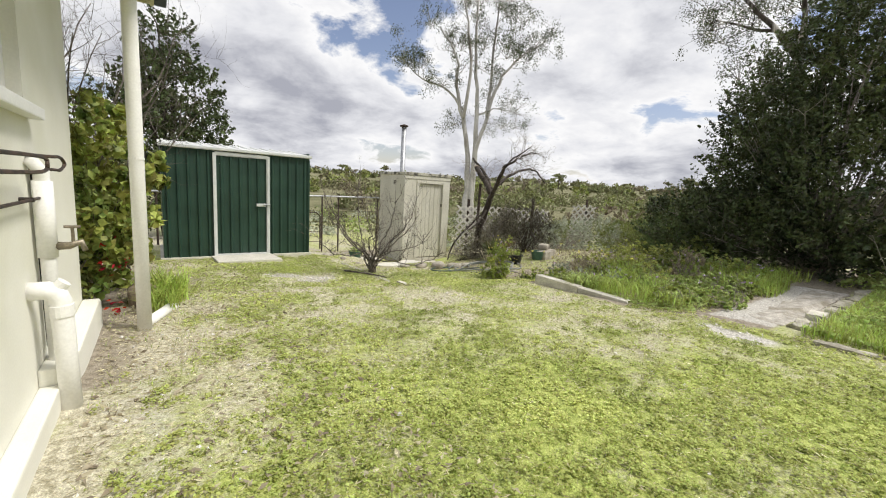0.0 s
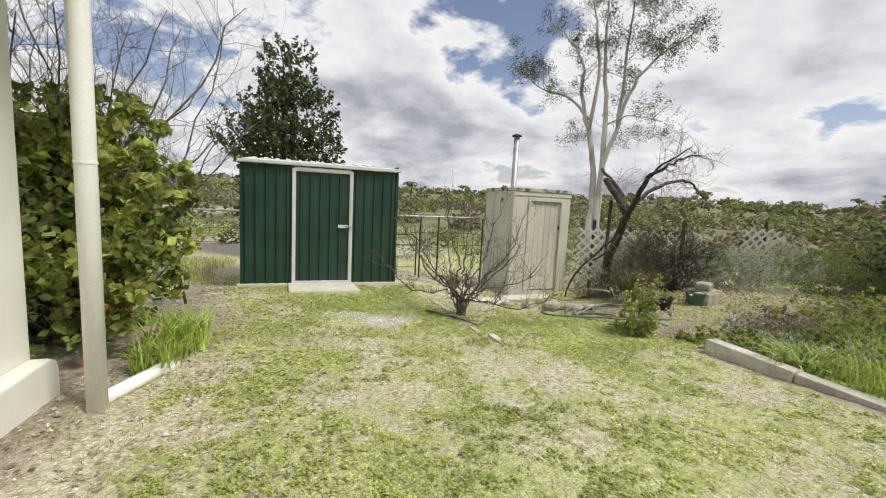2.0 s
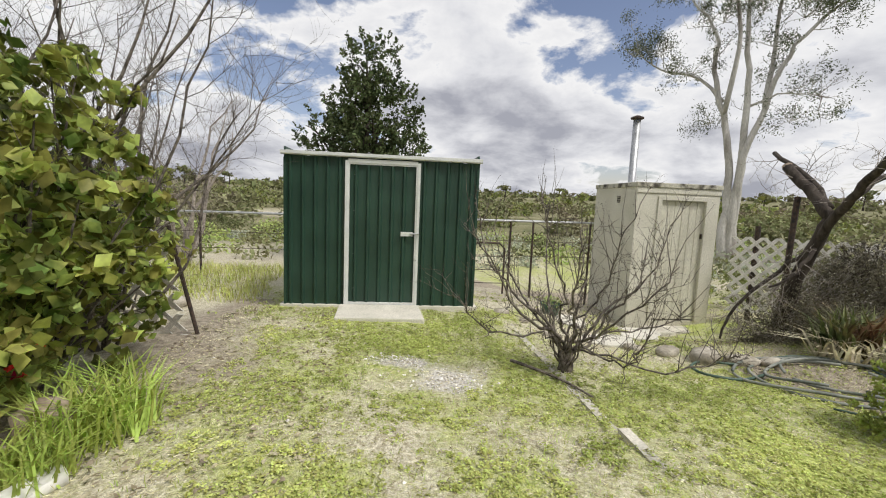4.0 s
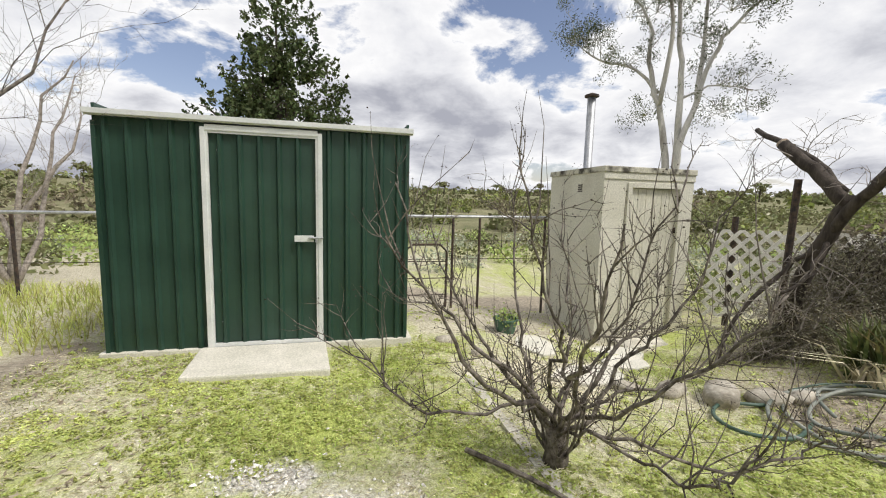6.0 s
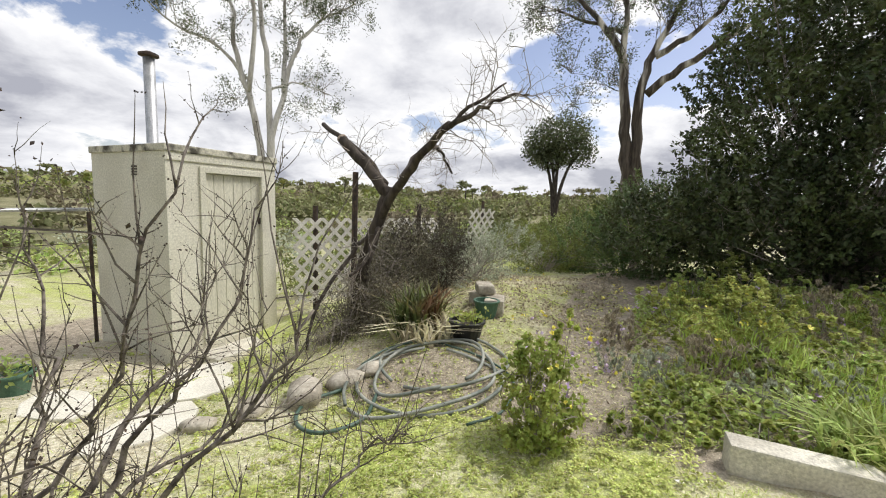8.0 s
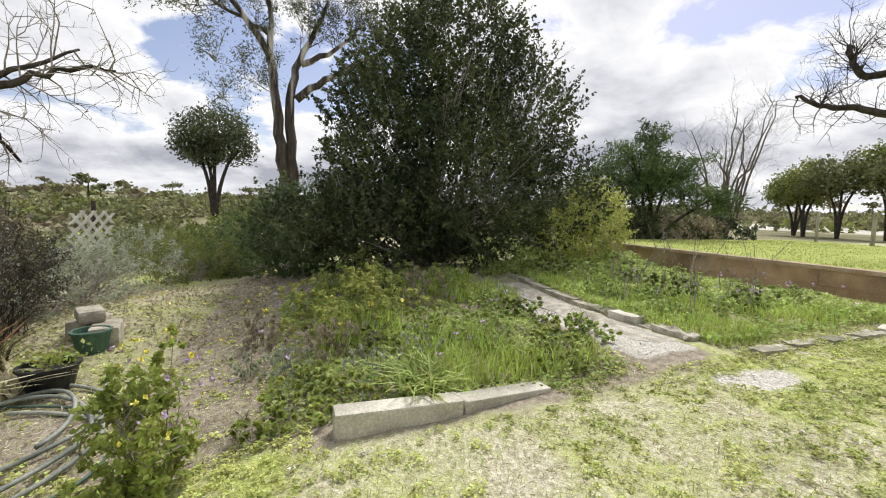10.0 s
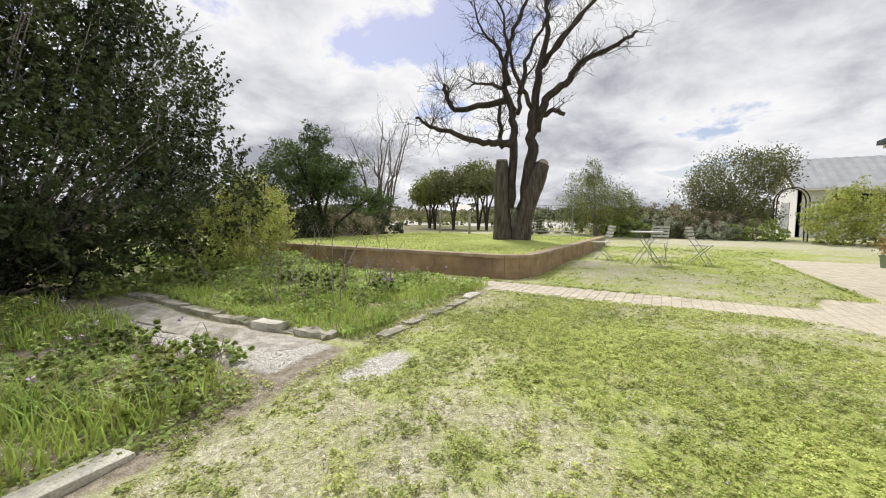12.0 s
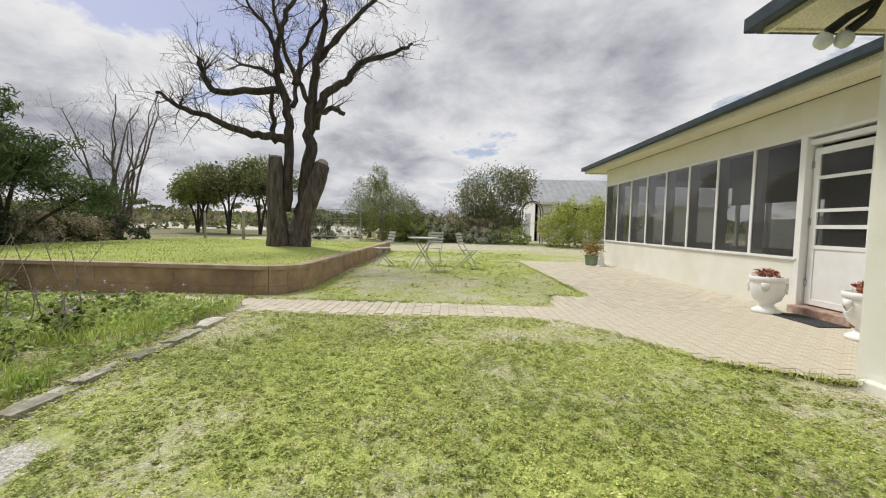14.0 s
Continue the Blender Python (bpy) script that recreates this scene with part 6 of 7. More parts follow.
def gum(name, at, limbs, clumps, label, bark, n_leaf=260, leaf=.17, spread=.75, seed=1, twig_n=7, twig_len=1.3):
    t = thing(name, at, label, "tree")
    b, tw = Build(), Build()
    rng = np.random.default_rng(seed)
    tips = []
    for pts, r0, r1 in limbs:
        ln = limb(b, pts, r0, r1, 10, 4, .03, rng)
        twigs(tw, ln, rng, twig_n, twig_len, .022, 3, .35, .9, tips, .45, 4, .22)
    put("trunk", b, bark, t, smooth=True)
    cs = []
    tips = np.array(tips)
    pick = tips[rng.integers(0, len(tips), max(10, len(tips) // 5))]
    for c in list(clumps):
        for _k in range(11):
            q = np.array(c) + np.clip(rng.normal(0, 1, 3), -1.6, 1.6) * spread * np.array([1, 1, .7])
            cs.append(q + rng.normal(0, 1, (n_leaf // 4, 3)) * .15 * np.array([1, 1, 1.2]))
            tw.tube([np.array(c) - [0, 0, .3], (q + c) / 2 - [0, 0, .08], q], .012, 3, cap=False)
    for c in pick:
        cs.append(c + rng.normal(0, 1, (34, 3)) * .13 * np.array([1, 1, 1.2]))
    put("branchwork", tw, bark, t, "thin pale branches", kind="stuff")
    put("crown", leaf_mesh("gum_leaves", np.concatenate(cs), leaf, .28, 0, rng), "leafgum", t, "sparse drooping grey-green leaves")
    return t


gum("tall_gum_tree", (15.4, 19.4, -1.2), [
    ([(15.2, 19.43, -1.3), (15.27, 19.43, 1.29), (15.21, 19.48, 3.27), (14.91, 19.7, 5.35), (14.51, 19.99, 7.17), (14.48, 20.01, 8.69), (13.59, 20.67, 10.34)], .20, .04),
    ([(15.45, 19.3, -1.3), (15.46, 19.29, 1.3), (15.56, 19.22, 3.53), (15.55, 19.23, 5.83), (15.34, 19.38, 8.33), (15.26, 19.44, 10.28), (15.19, 19.49, 12.2)], .20, .04),
    ([(15.6, 19.2, -1.3), (15.56, 19.23, 1.31), (15.46, 19.0, 3.53), (16.02, 18.89, 5.55), (16.46, 18.56, 7.47), (17.24, 17.99, 8.78), (18.5, 17.06, 9.9)], .18, .03),
    ([(14.86, 19.73, 5.87), (14.05, 20.33, 6.96), (12.91, 21.17, 7.46), (11.88, 21.92, 8.51)], .08, .02),
    ([(15.57, 19.22, 5.58), (16.5, 18.53, 6.02), (17.68, 17.67, 5.7)], .05, .01),
    ([(16.02, 18.89, 5.55), (16.35, 19.2, 7.72), (16.48, 19.2, 10.06), (16.48, 19, 11.89)], .11, .03),
    ([(14.91, 19.7, 5.35), (14.92, 19.3, 7.89), (14.53, 19.3, 10.42), (13.99, 19.4, 12.48)], .11, .03)],
    [(11.9, 21.9, 8.5), (12.4, 21.54, 8.6), (13.8, 20.5, 7.4), (13.17, 20.97, 10.67), (14.61, 19.92, 9.42), (15.68, 19.13, 9.6), (17.02, 18.15, 9.5), (15.98, 18.91, 8.2), (17.92, 17.49, 9.8),
     (14.56, 19.95, 5.3), (16.7, 18.36, 9.1), (14.8, 19.8, 11.8), (16.5, 18.5, 11.4), (18.4, 17.1, 10.2), (17.4, 18, 11), (15.5, 19, 12.5), (16.6, 18.2, 5.2)],
    "tall slender multi-stemmed gum tree with sparse grey-green leaves", "barkgum", 220, .12, .5, 3)

gum("old_gum_tree", (20, 5.1, 0), [
    ([(19.95, 5.35, -.2), (19.9, 5.32, 2.37), (19.89, 5.54, 4.48), (19.89, 5.81, 6.76), (19.87, 6.7, 8.1), (19.85, 7.83, 9.5)], .27, .06),
    ([(20, 4.9, -.2), (19.9, 4.98, 2.37), (19.9, 5.08, 4.87), (19.91, 4.83, 6.46), (19.92, 4.22, 7.75), (19.93, 3.65, 9.15)], .25, .06),
    ([(19.91, 4.86, 5.3), (19.93, 3.73, 6.15), (19.95, 2.31, 7.11), (19.97, 1.13, 7.66), (20, -.5, 8.6)], .16, .03),
    ([(19.91, 4.66, 6.64), (19.93, 3.33, 7.43), (19.95, 2.29, 8.55)], .13, .03),
    ([(19.89, 5.77, 7.57), (19.86, 7.11, 8.15), (19.83, 8.88, 9.04)], .10, .02),
    ([(19.89, 5.79, 6.56), (19.6, 5.74, 8.36), (19.5, 6.05, 9.98)], .14, .03)],
    [(19.8, 8.9, 9), (19.8, 8.3, 8.2), (19.8, 7.6, 6.6), (19.9, 7.6, 10), (20, 3, 9.5), (20, 1.8, 8.8), (20, .4, 9.3), (19.5, 5.5, 10.6), (20, 4.4, 10.4), (19.9, 7.4, 5.4), (20, 9.2, 9.8), (20, -.6, 9.1)],
    "large old gum tree with patchy bark and spreading limbs", "barkgumdark", 170, .12, .6, 9, 10, 1.5)


def bare_tree(name, at, h, r, label, seed, bark="twiggrey", spread=.5, n=7):
    base = np.array([at[0], at[1], g1(*at)])
    t = thing(name, tuple(base), label, "tree")
    rng = np.random.default_rng(seed)
    b, tw = Build(), Build()
    for k in range(n):
        a = 6.28 * k / n + rng.random()
        e = base + [h * spread * math.cos(a) * (.4 + .6 * rng.random()), h * spread * math.sin(a) * (.4 + .6 * rng.random()), h * (.65 + .35 * rng.random())]
        m1 = base + (e - base) * .35 + rng.normal(0, .03 * h, 3)
        ln = limb(b, [base - [0, 0, .1], m1, base + (e - base) * .7 + rng.normal(0, .03 * h, 3), e], r, r * .2, 6, 3, .01 * h, rng)
        twigs(tw, ln, rng, 12, h * .22, max(.004, r * .12), 3, .35, .9, None, .2, 3, .24)
    put("trunk", b, bark, t, smooth=True)
    put("branchwork", tw, bark, t, "fine bare twigs", kind="stuff")
    return t


bare_tree("bare_tree", (14.8, -11.7), 5.6, .06, "bare winter tree beyond the lawn", 4, "barkplum", .33, 12)
bare_tree("bare_tree", (-3.3, 12.6), 3.9, .05, "bare grey shrubby tree behind the shed", 6, spread=.42)
bare_tree("bare_tree", (-1.6, 7.6), 3.9, .028, "thin bare climber branches above the shrub", 7, "barkplum", .5)
bare_tree("bare_tree", (-1.2, 5.9), 3.5, .022, "thin bare climber branches above the shrub", 8, "barkplum", .5, 14)
bare_tree("bare_tree", (-.9, 6.6), 3.1, .018, "thin bare climber branches above the shrub", 18, "barkplum", .45, 13)
bare_tree("bare_tree", (-4.5, 9.5), 2.6, .03, "low tangle of bare grey branches", 9, spread=.7)


def leafy_tree(name, at, h, trunk_r, blobs, n, leaf, material, label, bark="twiggrey", lean=0.0, seed=2, clump=.18, ratio=.55, shell=.55, shoot=0.0):
    base = np.array([at[0], at[1], g1(*at)])
    t = thing(name, tuple(base), label, "tree")
    rng = np.random.default_rng(seed)
    bl = [(base[0] + q[0], base[1] + q[1], base[2] + q[2], *q[3:]) for q in blobs]
    b = Build()
    for q in bl:
        c = np.array(q[:3])
        ln = limb(b, [base - [0, 0, .1], base + (c - base) * [.3, .3, .5] + rng.normal(0, .05, 3), c], trunk_r, trunk_r * .4, 7, 4)
        for _ in range(5):
            d = rng.normal(0, 1, 3)
            d /= np.linalg.norm(d)
            limb(b, [ln[-3], c + d * np.array(q[3:6]) * .4, c + d * np.array(q[3:6]) * .85], trunk_r * .35, trunk_r * .08, 4, 2)
    put("trunk", b, bark, t, smooth=True)
    c = shoots(bl, n, rng, shoot, shell=shell, thick=clump)[0] if shoot else cloud(bl, n, rng, clump, shell)
    put("crown", leaf_mesh(name, c, leaf, ratio, 0, rng), material, t)
    return t


leafy_tree("cypress_tree", (.3, 16.6), 7, .16, [(0, 0, 3.2, 1.5, 1.5, 1.5), (.35, 0, 4.6, 1.35, 1.3, 1.4), (.05, 0, 6.0, 1.0, 1.0, 1.1), (-1.2, -.1, 3.9, .95, .9, .8), (.9, 0, 3.4, 1.1, 1, 1.2), (-.5, 0, 4.9, .9, .9, .9), (0, 0, 1.6, 1.5, 1.4, 1.2)],
           24000, .12, "leafcyp", "dark green conical cypress behind the shed", "barkdark", seed=5, clump=.07, shell=.5, shoot=.45)
leafy_tree("young_pine", (14, -7.0), 4.4, .07, [(0, 0, 2.2, 1.5, 1.5, .6), (.4, .6, 3.2, 1.1, 1.1, .6), (-1.1, .3, 2.7, 1.0, 1.0, .5), (1.2, -.9, 2.4, 1.2, 1.2, .5), (.2, 0, 4.0, .6, .6, .45), (1.7, 1.2, 2.0, 1.1, 1.1, .6), (-1.4, -1.0, 1.7, 1.0, 1.0, .5), (2.4, 0, 2.9, .8, .8, .4)],
           12000, .2, "leafpine", "dark green feathery young pine", "barkdark", seed=6, clump=.22, ratio=.16, shell=.3)
for i, (x, y, h, r) in enumerate(((18.4, -22.8, 4.2, 1.25), (16.6, -22.4, 4.5, 1.35), (14.9, -23, 4.8, 1.25), (13.9, -22.2, 4.3, 1.2), (19.6, -24, 3.8, 1.2))):
    leafy_tree("round_tree", (x, y), h, .09, [(0, 0, h - r * .8, r * 1.15, r * 1.15, r * .8), (.6, .3, h - r * 1.1, r * .8, r * .8, r * .6), (-.7, -.2, h - r, r * .7, r * .8, r * .6)], 4200, .17, "leafolive" if i % 2 else "leafmoss", "small clipped round-headed tree by the road", "barkdark", seed=30 + i, clump=.2)
leafy_tree("gate_tree", (6.2, -18.4), 4, .07, [(0, 0, 1.5, 1.9, 1.7, 1.2), (.5, 0, 2.4, 1.1, 1, .9), (-.9, 0, 1.3, 1.2, 1, .9), (.2, 0, 3.2, .5, .5, .7)], 15000, .11, "leafmoss", "bushy yellow-green tree beside the gate", seed=41, clump=.2, ratio=.25)
leafy_tree("shrubby_tree", (.2, -20), 4.4, .09, [(0, 0, 2.8, 1.8, 1.5, 1.35), (-1.2, 0, 3.2, 1.2, 1.1, 1.0), (1.1, 0, 2.2, 1.2, 1.1, 1.0), (0, 0, 1.2, 1.9, 1.3, 1.0)], 20000, .095, "leafolive", "grey-green shrubby tree beside the outbuilding", seed=42, clump=.2)
leafy_tree("lone_gum", (37.2, 11), 8, .2, [(0, -.2, 7.2, 2.0, 2.2, 1.2), (.5, 1.3, 6.2, 1.5, 1.5, .9), (-.5, -1.5, 5.9, 1.3, 1.4, .9), (0, .4, 5.2, 1.1, 1.5, .6)], 9000, .22, "leafgum", "lone round-crowned gum tree in the scrub", "barkdark", seed=43, clump=.4)

# ---- shrubs and beds ----
SR = np.random.default_rng(77)
shrub("dark_evergreen", (10.5, 2.2), [(0, -.6, 1.9, 1.6, 2.3, 1.8), (.1, -1.7, 3.0, 1.3, 1.35, 1.35), (0, -.4, 3.9, 1.3, 1.6, 1.15), (0, .9, 2.4, 1.3, 1.15, 1.4), (0, .6, 3.4, 1.1, 1.1, 1.1), (-.2, -2.7, 1.3, 1.1, 1.0, 1.1),
      (-.3, -.5, 4.5, .9, 1.1, .75), (-.3, 2.1, .7, 1.1, 1.1, .7), (.2, .6, .6, 1.4, 1.8, .6), (-.6, 1.2, .9, 1.2, 1.1, .9), (-.9, -.6, 1.4, 1.2, 1.6, 1.2)],
      106000, .074, "leafdark", "huge dense dark evergreen bush", "bush", .55, 150, .018, "twiggrey", .045, .5, rng=SR, shoot=.55)
shrub("shade_shrub", (10.4, -1.5), [(0, 0, .8, 1.0, .8, .95), (-.5, .7, .6, .8, .8, .6), (.5, -.5, .9, .8, .7, .9)], 15000, .06, "leafyellow", "yellow-green bush at the foot of the evergreen", rng=SR, clump=.04, shoot=.3)
shrub("flowering_shrub", (-.85, 5.7), [(.2, -.45, .9, .5, .6, .9), (-.1, .1, 1.2, .6, .6, .9), (.35, .3, .8, .45, .5, .7), (-.5, -.2, 1.7, .6, .7, .5), (.2, .1, 1.85, .45, .55, .35), (.62, -.3, 1.25, .3, .5, .45), (.55, .1, .75, .35, .5, .4), (.5, -.5, 1.65, .3, .4, .25)],
      6400, .092, "leafshrub", "large leafy shrub with light green leaves and red bracts", "bush", .75, 46, .013, "barkplum", .13, .55, rng=SR)
shrub("flowering_shrub", (-.95, 5.6), [(.2, -.3, .9, .5, .6, .9), (.1, .3, 1.2, .5, .5, .8)], 2200, .075, "leafmid", "large leafy shrub with mid-green leaves", "bush", .75, 10, .013, "barkplum", .13, .4, rng=SR)
# added dark leaves imitate the shade deep inside the light-green shrub
shrub("shade_core", (-1.15, 5.9), [(0, 0, .8, .5, .9, .9)], 5000, .07, "leafdark", "dark leaf core standing for shade inside the big shrub by the house", "bush", .7, 18, .014, "barkdark", .15, .1, rng=SR)
fl = []
for x, y, z in ((-.28, 5.2, .30), (-.42, 5.0, .55), (-.42, 5.1, .27), (-.36, 4.80, -.04)):
    fl.append(np.array((x, y, z)) + SR.normal(0, .04, (12, 3)))
put("red_bracts", leaf_mesh("red_bracts", np.concatenate(fl), .06, .5, .3, SR), "red", None, "clusters of red bracts on the big shrub", kind="stuff", category="flowers")


def clump_blades(name, x, y, r, n, h, w, material, label, lean=.6, category="plant"):
    a, d = SR.random(n) * 6.283, r * np.sqrt(SR.random(n))
    put(name, blades(name, x + d * np.cos(a), y + d * np.sin(a), h, w, lean, SR), material, None, label, kind="stuff", category=category)


clump_blades("strappy_clump", .02, 5.25, .25, 420, .34, .014, "grass", "clump of strappy green leaves at the foot of the shrub")
clump_blades("strappy_clump", .0, 4.85, .16, 220, .25, .012, "grass", "clump of strappy green leaves at the foot of the shrub")
clump_blades("flax_clump", 6.55, 6.98, .24, 210, .55, .035, "flax", "strappy dark green and bronze flax clump", .5)
clump_blades("dead_flax_leaves", 6.42, 6.82, .32, 130, .30, .032, "straw", "pale dead flax leaves", 1.1)
clump_blades("lily_clump", 5.32, 3.75, .16, 200, .26, .020, "leafmid", "strappy dark green lily clump by the kerb", 1.0)

shrub("geranium_bush", (5.03, 5.3), [(0, 0, .30, .24, .24, .30), (.08, .05, .5, .15, .16, .18), (-.1, 0, .18, .24, .22, .18), (.1, -.1, .7, .08, .08, .1)], 4200, .030, "leafbright", "small flowering geranium bush", ratio=.8, stems=26, stem_r=.006, clump=.09, rng=SR)
c = cloud([(5.0, 5.2, .25, .26, .26, .25)], 90, SR, .02, .8, 26)
put("lilac_flowers", leaf_mesh("lilac_flowers", c, .025, .8, 0, SR), "lilac", None, "small lilac flowers on the geranium bush", kind="stuff", category="flowers")
c = cloud([(4.95, 5.2, .2, .3, .3, .25)], 90, SR, .015, .8, 20)
put("yellow_flowers", leaf_mesh("yellow_flowers", c, .025, .8, 0, SR), "yellow", None, "small yellow flowers on the geranium bush", kind="stuff", category="flowers")

shrub("dark_tangle", (8.0, 7.55), [(0, 0, .75, .75, .45, .6), (.7, .1, .6, .6, .4, .5), (-.5, .1, .6, .5, .4, .5)], 15000, .045, "brushdark", "dense dark brown dry bush behind the flax", "bush", .22, 80, .006, "barkdark", .05, .3, rng=SR, shoot=.2)
shrub("tangled_bush", (6.7, 8.0), [(-.35, -.2, .20, .4, .5, .45), (.0, -.4, .55, .45, .5, .5), (.6, -.4, .75, .5, .5, .55), (1.0, .2, .9, .6, .4, .5)], 15000, .045, "brush", "dense tangle of dry grey-brown twigs and dead leaves", "bush", .22, 220, .006, "twiggrey", .12, .2, rng=SR)
shrub("grey_bush", (9.6, 7.5), [(0, 0, .35, .9, .6, .5), (1.1, -.3, .4, .8, .7, .55), (-.9, .2, .3, .6, .5, .45)], 11000, .055, "leafgrey", "low grey-green bush along the fence", "bush", .25, 50, .01, rng=SR, clump=.03, shoot=.25)
shrub("grey_bush", (11.5, 6.6), [(0, 0, .35, .9, .8, .5), (.9, -.5, .3, .8, .7, .45)], 9000, .055, "leafmoss", "low dark green bush by the clearing", "bush", .35, 40, .01, rng=SR, clump=.04, shoot=.25)
shrub("feathery_bush", (10.9, 4.9), [(0, 0, .45, .8, .8, .6), (1.2, -.3, .9, 1.0, 1.0, .9), (.9, .8, .4, 1.0, .7, .6), (-.5, -.3, .25, .5, .5, .35)], 26000, .060, "leafpine", "feathery dark green bush", "bush", .28, 40, .01, rng=SR, clump=.03, shoot=.3)
for x, y, h in ((12.3, 8.7, .75), (14.8, 8.3, .95), (10.6, 9.6, .7), (13.4, 10.4, .9), (16.2, 5.6, 1.0), (9.0, 10.2, .6)):
    shrub("olive_bush", (x, y), [(0, 0, h * .5, 1.1, .9, h * .55), (.8, .3, h * .45, .8, .8, h * .5), (-.8, .2, h * .4, .7, .8, h * .5)], 5200, .065, "leafmoss", "rounded olive-green scrub bush beyond the fence", "bush", .35, 14, .008, rng=SR, clump=.05, shoot=.25, group="scrub bushes")
shrub("feathery_bush", (13.2, 6.3), [(0, 0, .5, 1.3, 1.1, .7), (1.6, -.8, .8, 1.3, 1.1, .9), (1.0, 1.4, .4, 1.2, 1.0, .6)], 15000, .08, "leafmoss", "feathery olive-green bush behind the clearing", "bush", .28, 30, .01, rng=SR, clump=.05, shoot=.35)
shrub("dry_shrub", (14.4, -4.2), [(0, 0, 1, 1.2, 1.6, 1.1), (.5, -2, .9, 1.4, 1.2, 1.0)], 6000, .12, "leafdark", "dark shrubs beyond the flower bed", rng=SR)
for q in ((13.6, -6.0, .8, "leafdark"), (15.4, -7.6, .9, "leafolive"), (14.0, -8.6, .8, "leafbrown"), (15.8, -10.6, 1.0, "leafdark"), (17.5, -10.5, 1.2, "leafolive")):
    shrub("hedge_shrub", q[:2], [(0, 0, q[2] * .7, 1.2, 1.1, q[2] * .8), (.7, .4, q[2] * .5, .9, .9, q[2] * .6)], 3200, .1, q[3], "twiggy dark shrub beyond the raised lawn", stems=14, rng=SR, group="boundary shrubs")
for i, (x, y, h, m) in enumerate(((15.5, -9.5, 1.1, "leafolive"), (17, -12, 1.3, "leafdark"), (14.5, -9.2, .9, "leafolive"), (13.9, -10.2, .9, "leafdark"), (18.5, -14, 1.2, "leafolive"),
                                  (4.6, -18.4, .8, "leafmid"), (3.4, -18.8, .9, "leafgrey"), (2.2, -18.6, .8, "leafolive"), (1.0, -18.2, .7, "leafgrey"), (4.0, -20, 1.3, "leafolive"), (2.5, -20.8, 1.2, "leafolive"), (5.2, -19.6, 1.2, "leafyellow"), (3.0, -19.8, 1.4, "leafbrown"), (1.8, -19.6, 1.3, "leafbrown"), (0.6, -18.8, 1.0, "leafbrown"), (-.4, -18.4, .8, "leafmid"), (4.2, -19.2, 1.0, "leafdark"), (9.9, -17.6, 1.0, "leafdark"), (5.6, -21, 1.8, "leafolive"), (8.5, -19.5, 1.2, "leafdark"))):
    shrub("garden_shrub", (x, y), [(0, 0, h * .55, h * 1.25, h, h * .7), (h * .9, .2, h * .4, h * .8, h * .6, h * .5), (-h * .8, .1, h * .45, h * .7, h * .6, h * .5)], 2400, .11, m,
          {"leafolive": "low olive-green garden shrub", "leafdark": "low dark green garden shrub", "leafmid": "fresh green leafy garden shrub", "leafgrey": "low grey-green garden shrub", "leafyellow": "low yellow-green garden shrub", "leafbrown": "low twiggy brown garden shrub"}[m], stems=6, rng=SR, group="garden shrubs")
shrub("yellow_hedge", (-4.1, -17.2), [(0, 0, 1.2, 2.0, 1.2, 1.15), (1.3, .1, .9, 1.1, 1.0, .9), (-1.2, 0, 1.5, 1.4, 1.1, 1.1)], 12000, .11, "leafyellow", "big yellow-green hedge bush beside the verandah", "hedge", .6, 12, rng=SR)
shrub("lattice_climber", (-1.15, 7.15), [(-.3, -.1, .9, .4, .35, .75), (.2, -.1, 1.3, .35, .3, .4)], 1600, .08, "leafbright", "light green climber over the lattice panel", "climber", .8, 12, rng=SR)

# bare stems among the flower bed
b = Build()
for k in range(26):
    x, y = 6.9 + SR.normal(0, .55), -.2 + SR.normal(0, .5)
    z = g1(x, y)
    q = [(x, y, z), (x + SR.normal(0, .08), y + SR.normal(0, .08), z + .35), (x + SR.normal(0, .2), y + SR.normal(0, .2), z + .6 + .45 * SR.random())]
    ln = limb(b, q, .007, .003, 4, 3)
    twigs(b, ln, SR, 4, .18, .003, 1, .4, .9, None, .4, 3)
put("dry_stalks", b, "twiggrey", None, "tall dry flower stalks in the bed", kind="stuff", category="plant")


def patch(name, x0, x1, y0, y1, n, h, size, material, label, thick=1.0, seed=0, cut=.35, freq=1.6, ratio=.7):
    """Low leafy cover that follows the soil."""
    x, y = x0 + (x1 - x0) * SR.random(n), y0 + (y1 - y0) * SR.random(n)
    v = vnoise(x * freq, y * freq, seed)
    k = v > cut
    x, y, v = x[k], y[k], v[k]
    z = gz(x, y) + h * (v - cut) / (1 - cut) * SR.random(len(x)) ** .5 * thick + .01
    put(name, leaf_mesh(name, np.stack([x, y, z], 1), size, ratio, .45, SR), material, None, label, kind="stuff", category="plants")


KINDS = {
    "round_leaf": ("leafbright", .04, .9, 1500, .13, "mound of light green round leaves", "geranium_plant"),
    "weed": ("leafmid", .04, .6, 1500, .16, "mound of mid-green leafy weeds", "leafy_plant"),
    "dry": ("leafbrown", .055, .16, 1700, .22, "brown mound of dried stems", "dry_plant"),
    "grey": ("leafgrey", .035, .3, 1500, .20, "grey-green mound of lavender-like stems", "grey_plant"),
    "yellow": ("leafyellow", .042, .5, 1500, .24, "yellow-green bushy weed", "weedy_bush"),
    "dark": ("leafmoss", .045, .6, 1400, .22, "dark green leafy mound", "leafy_plant")}


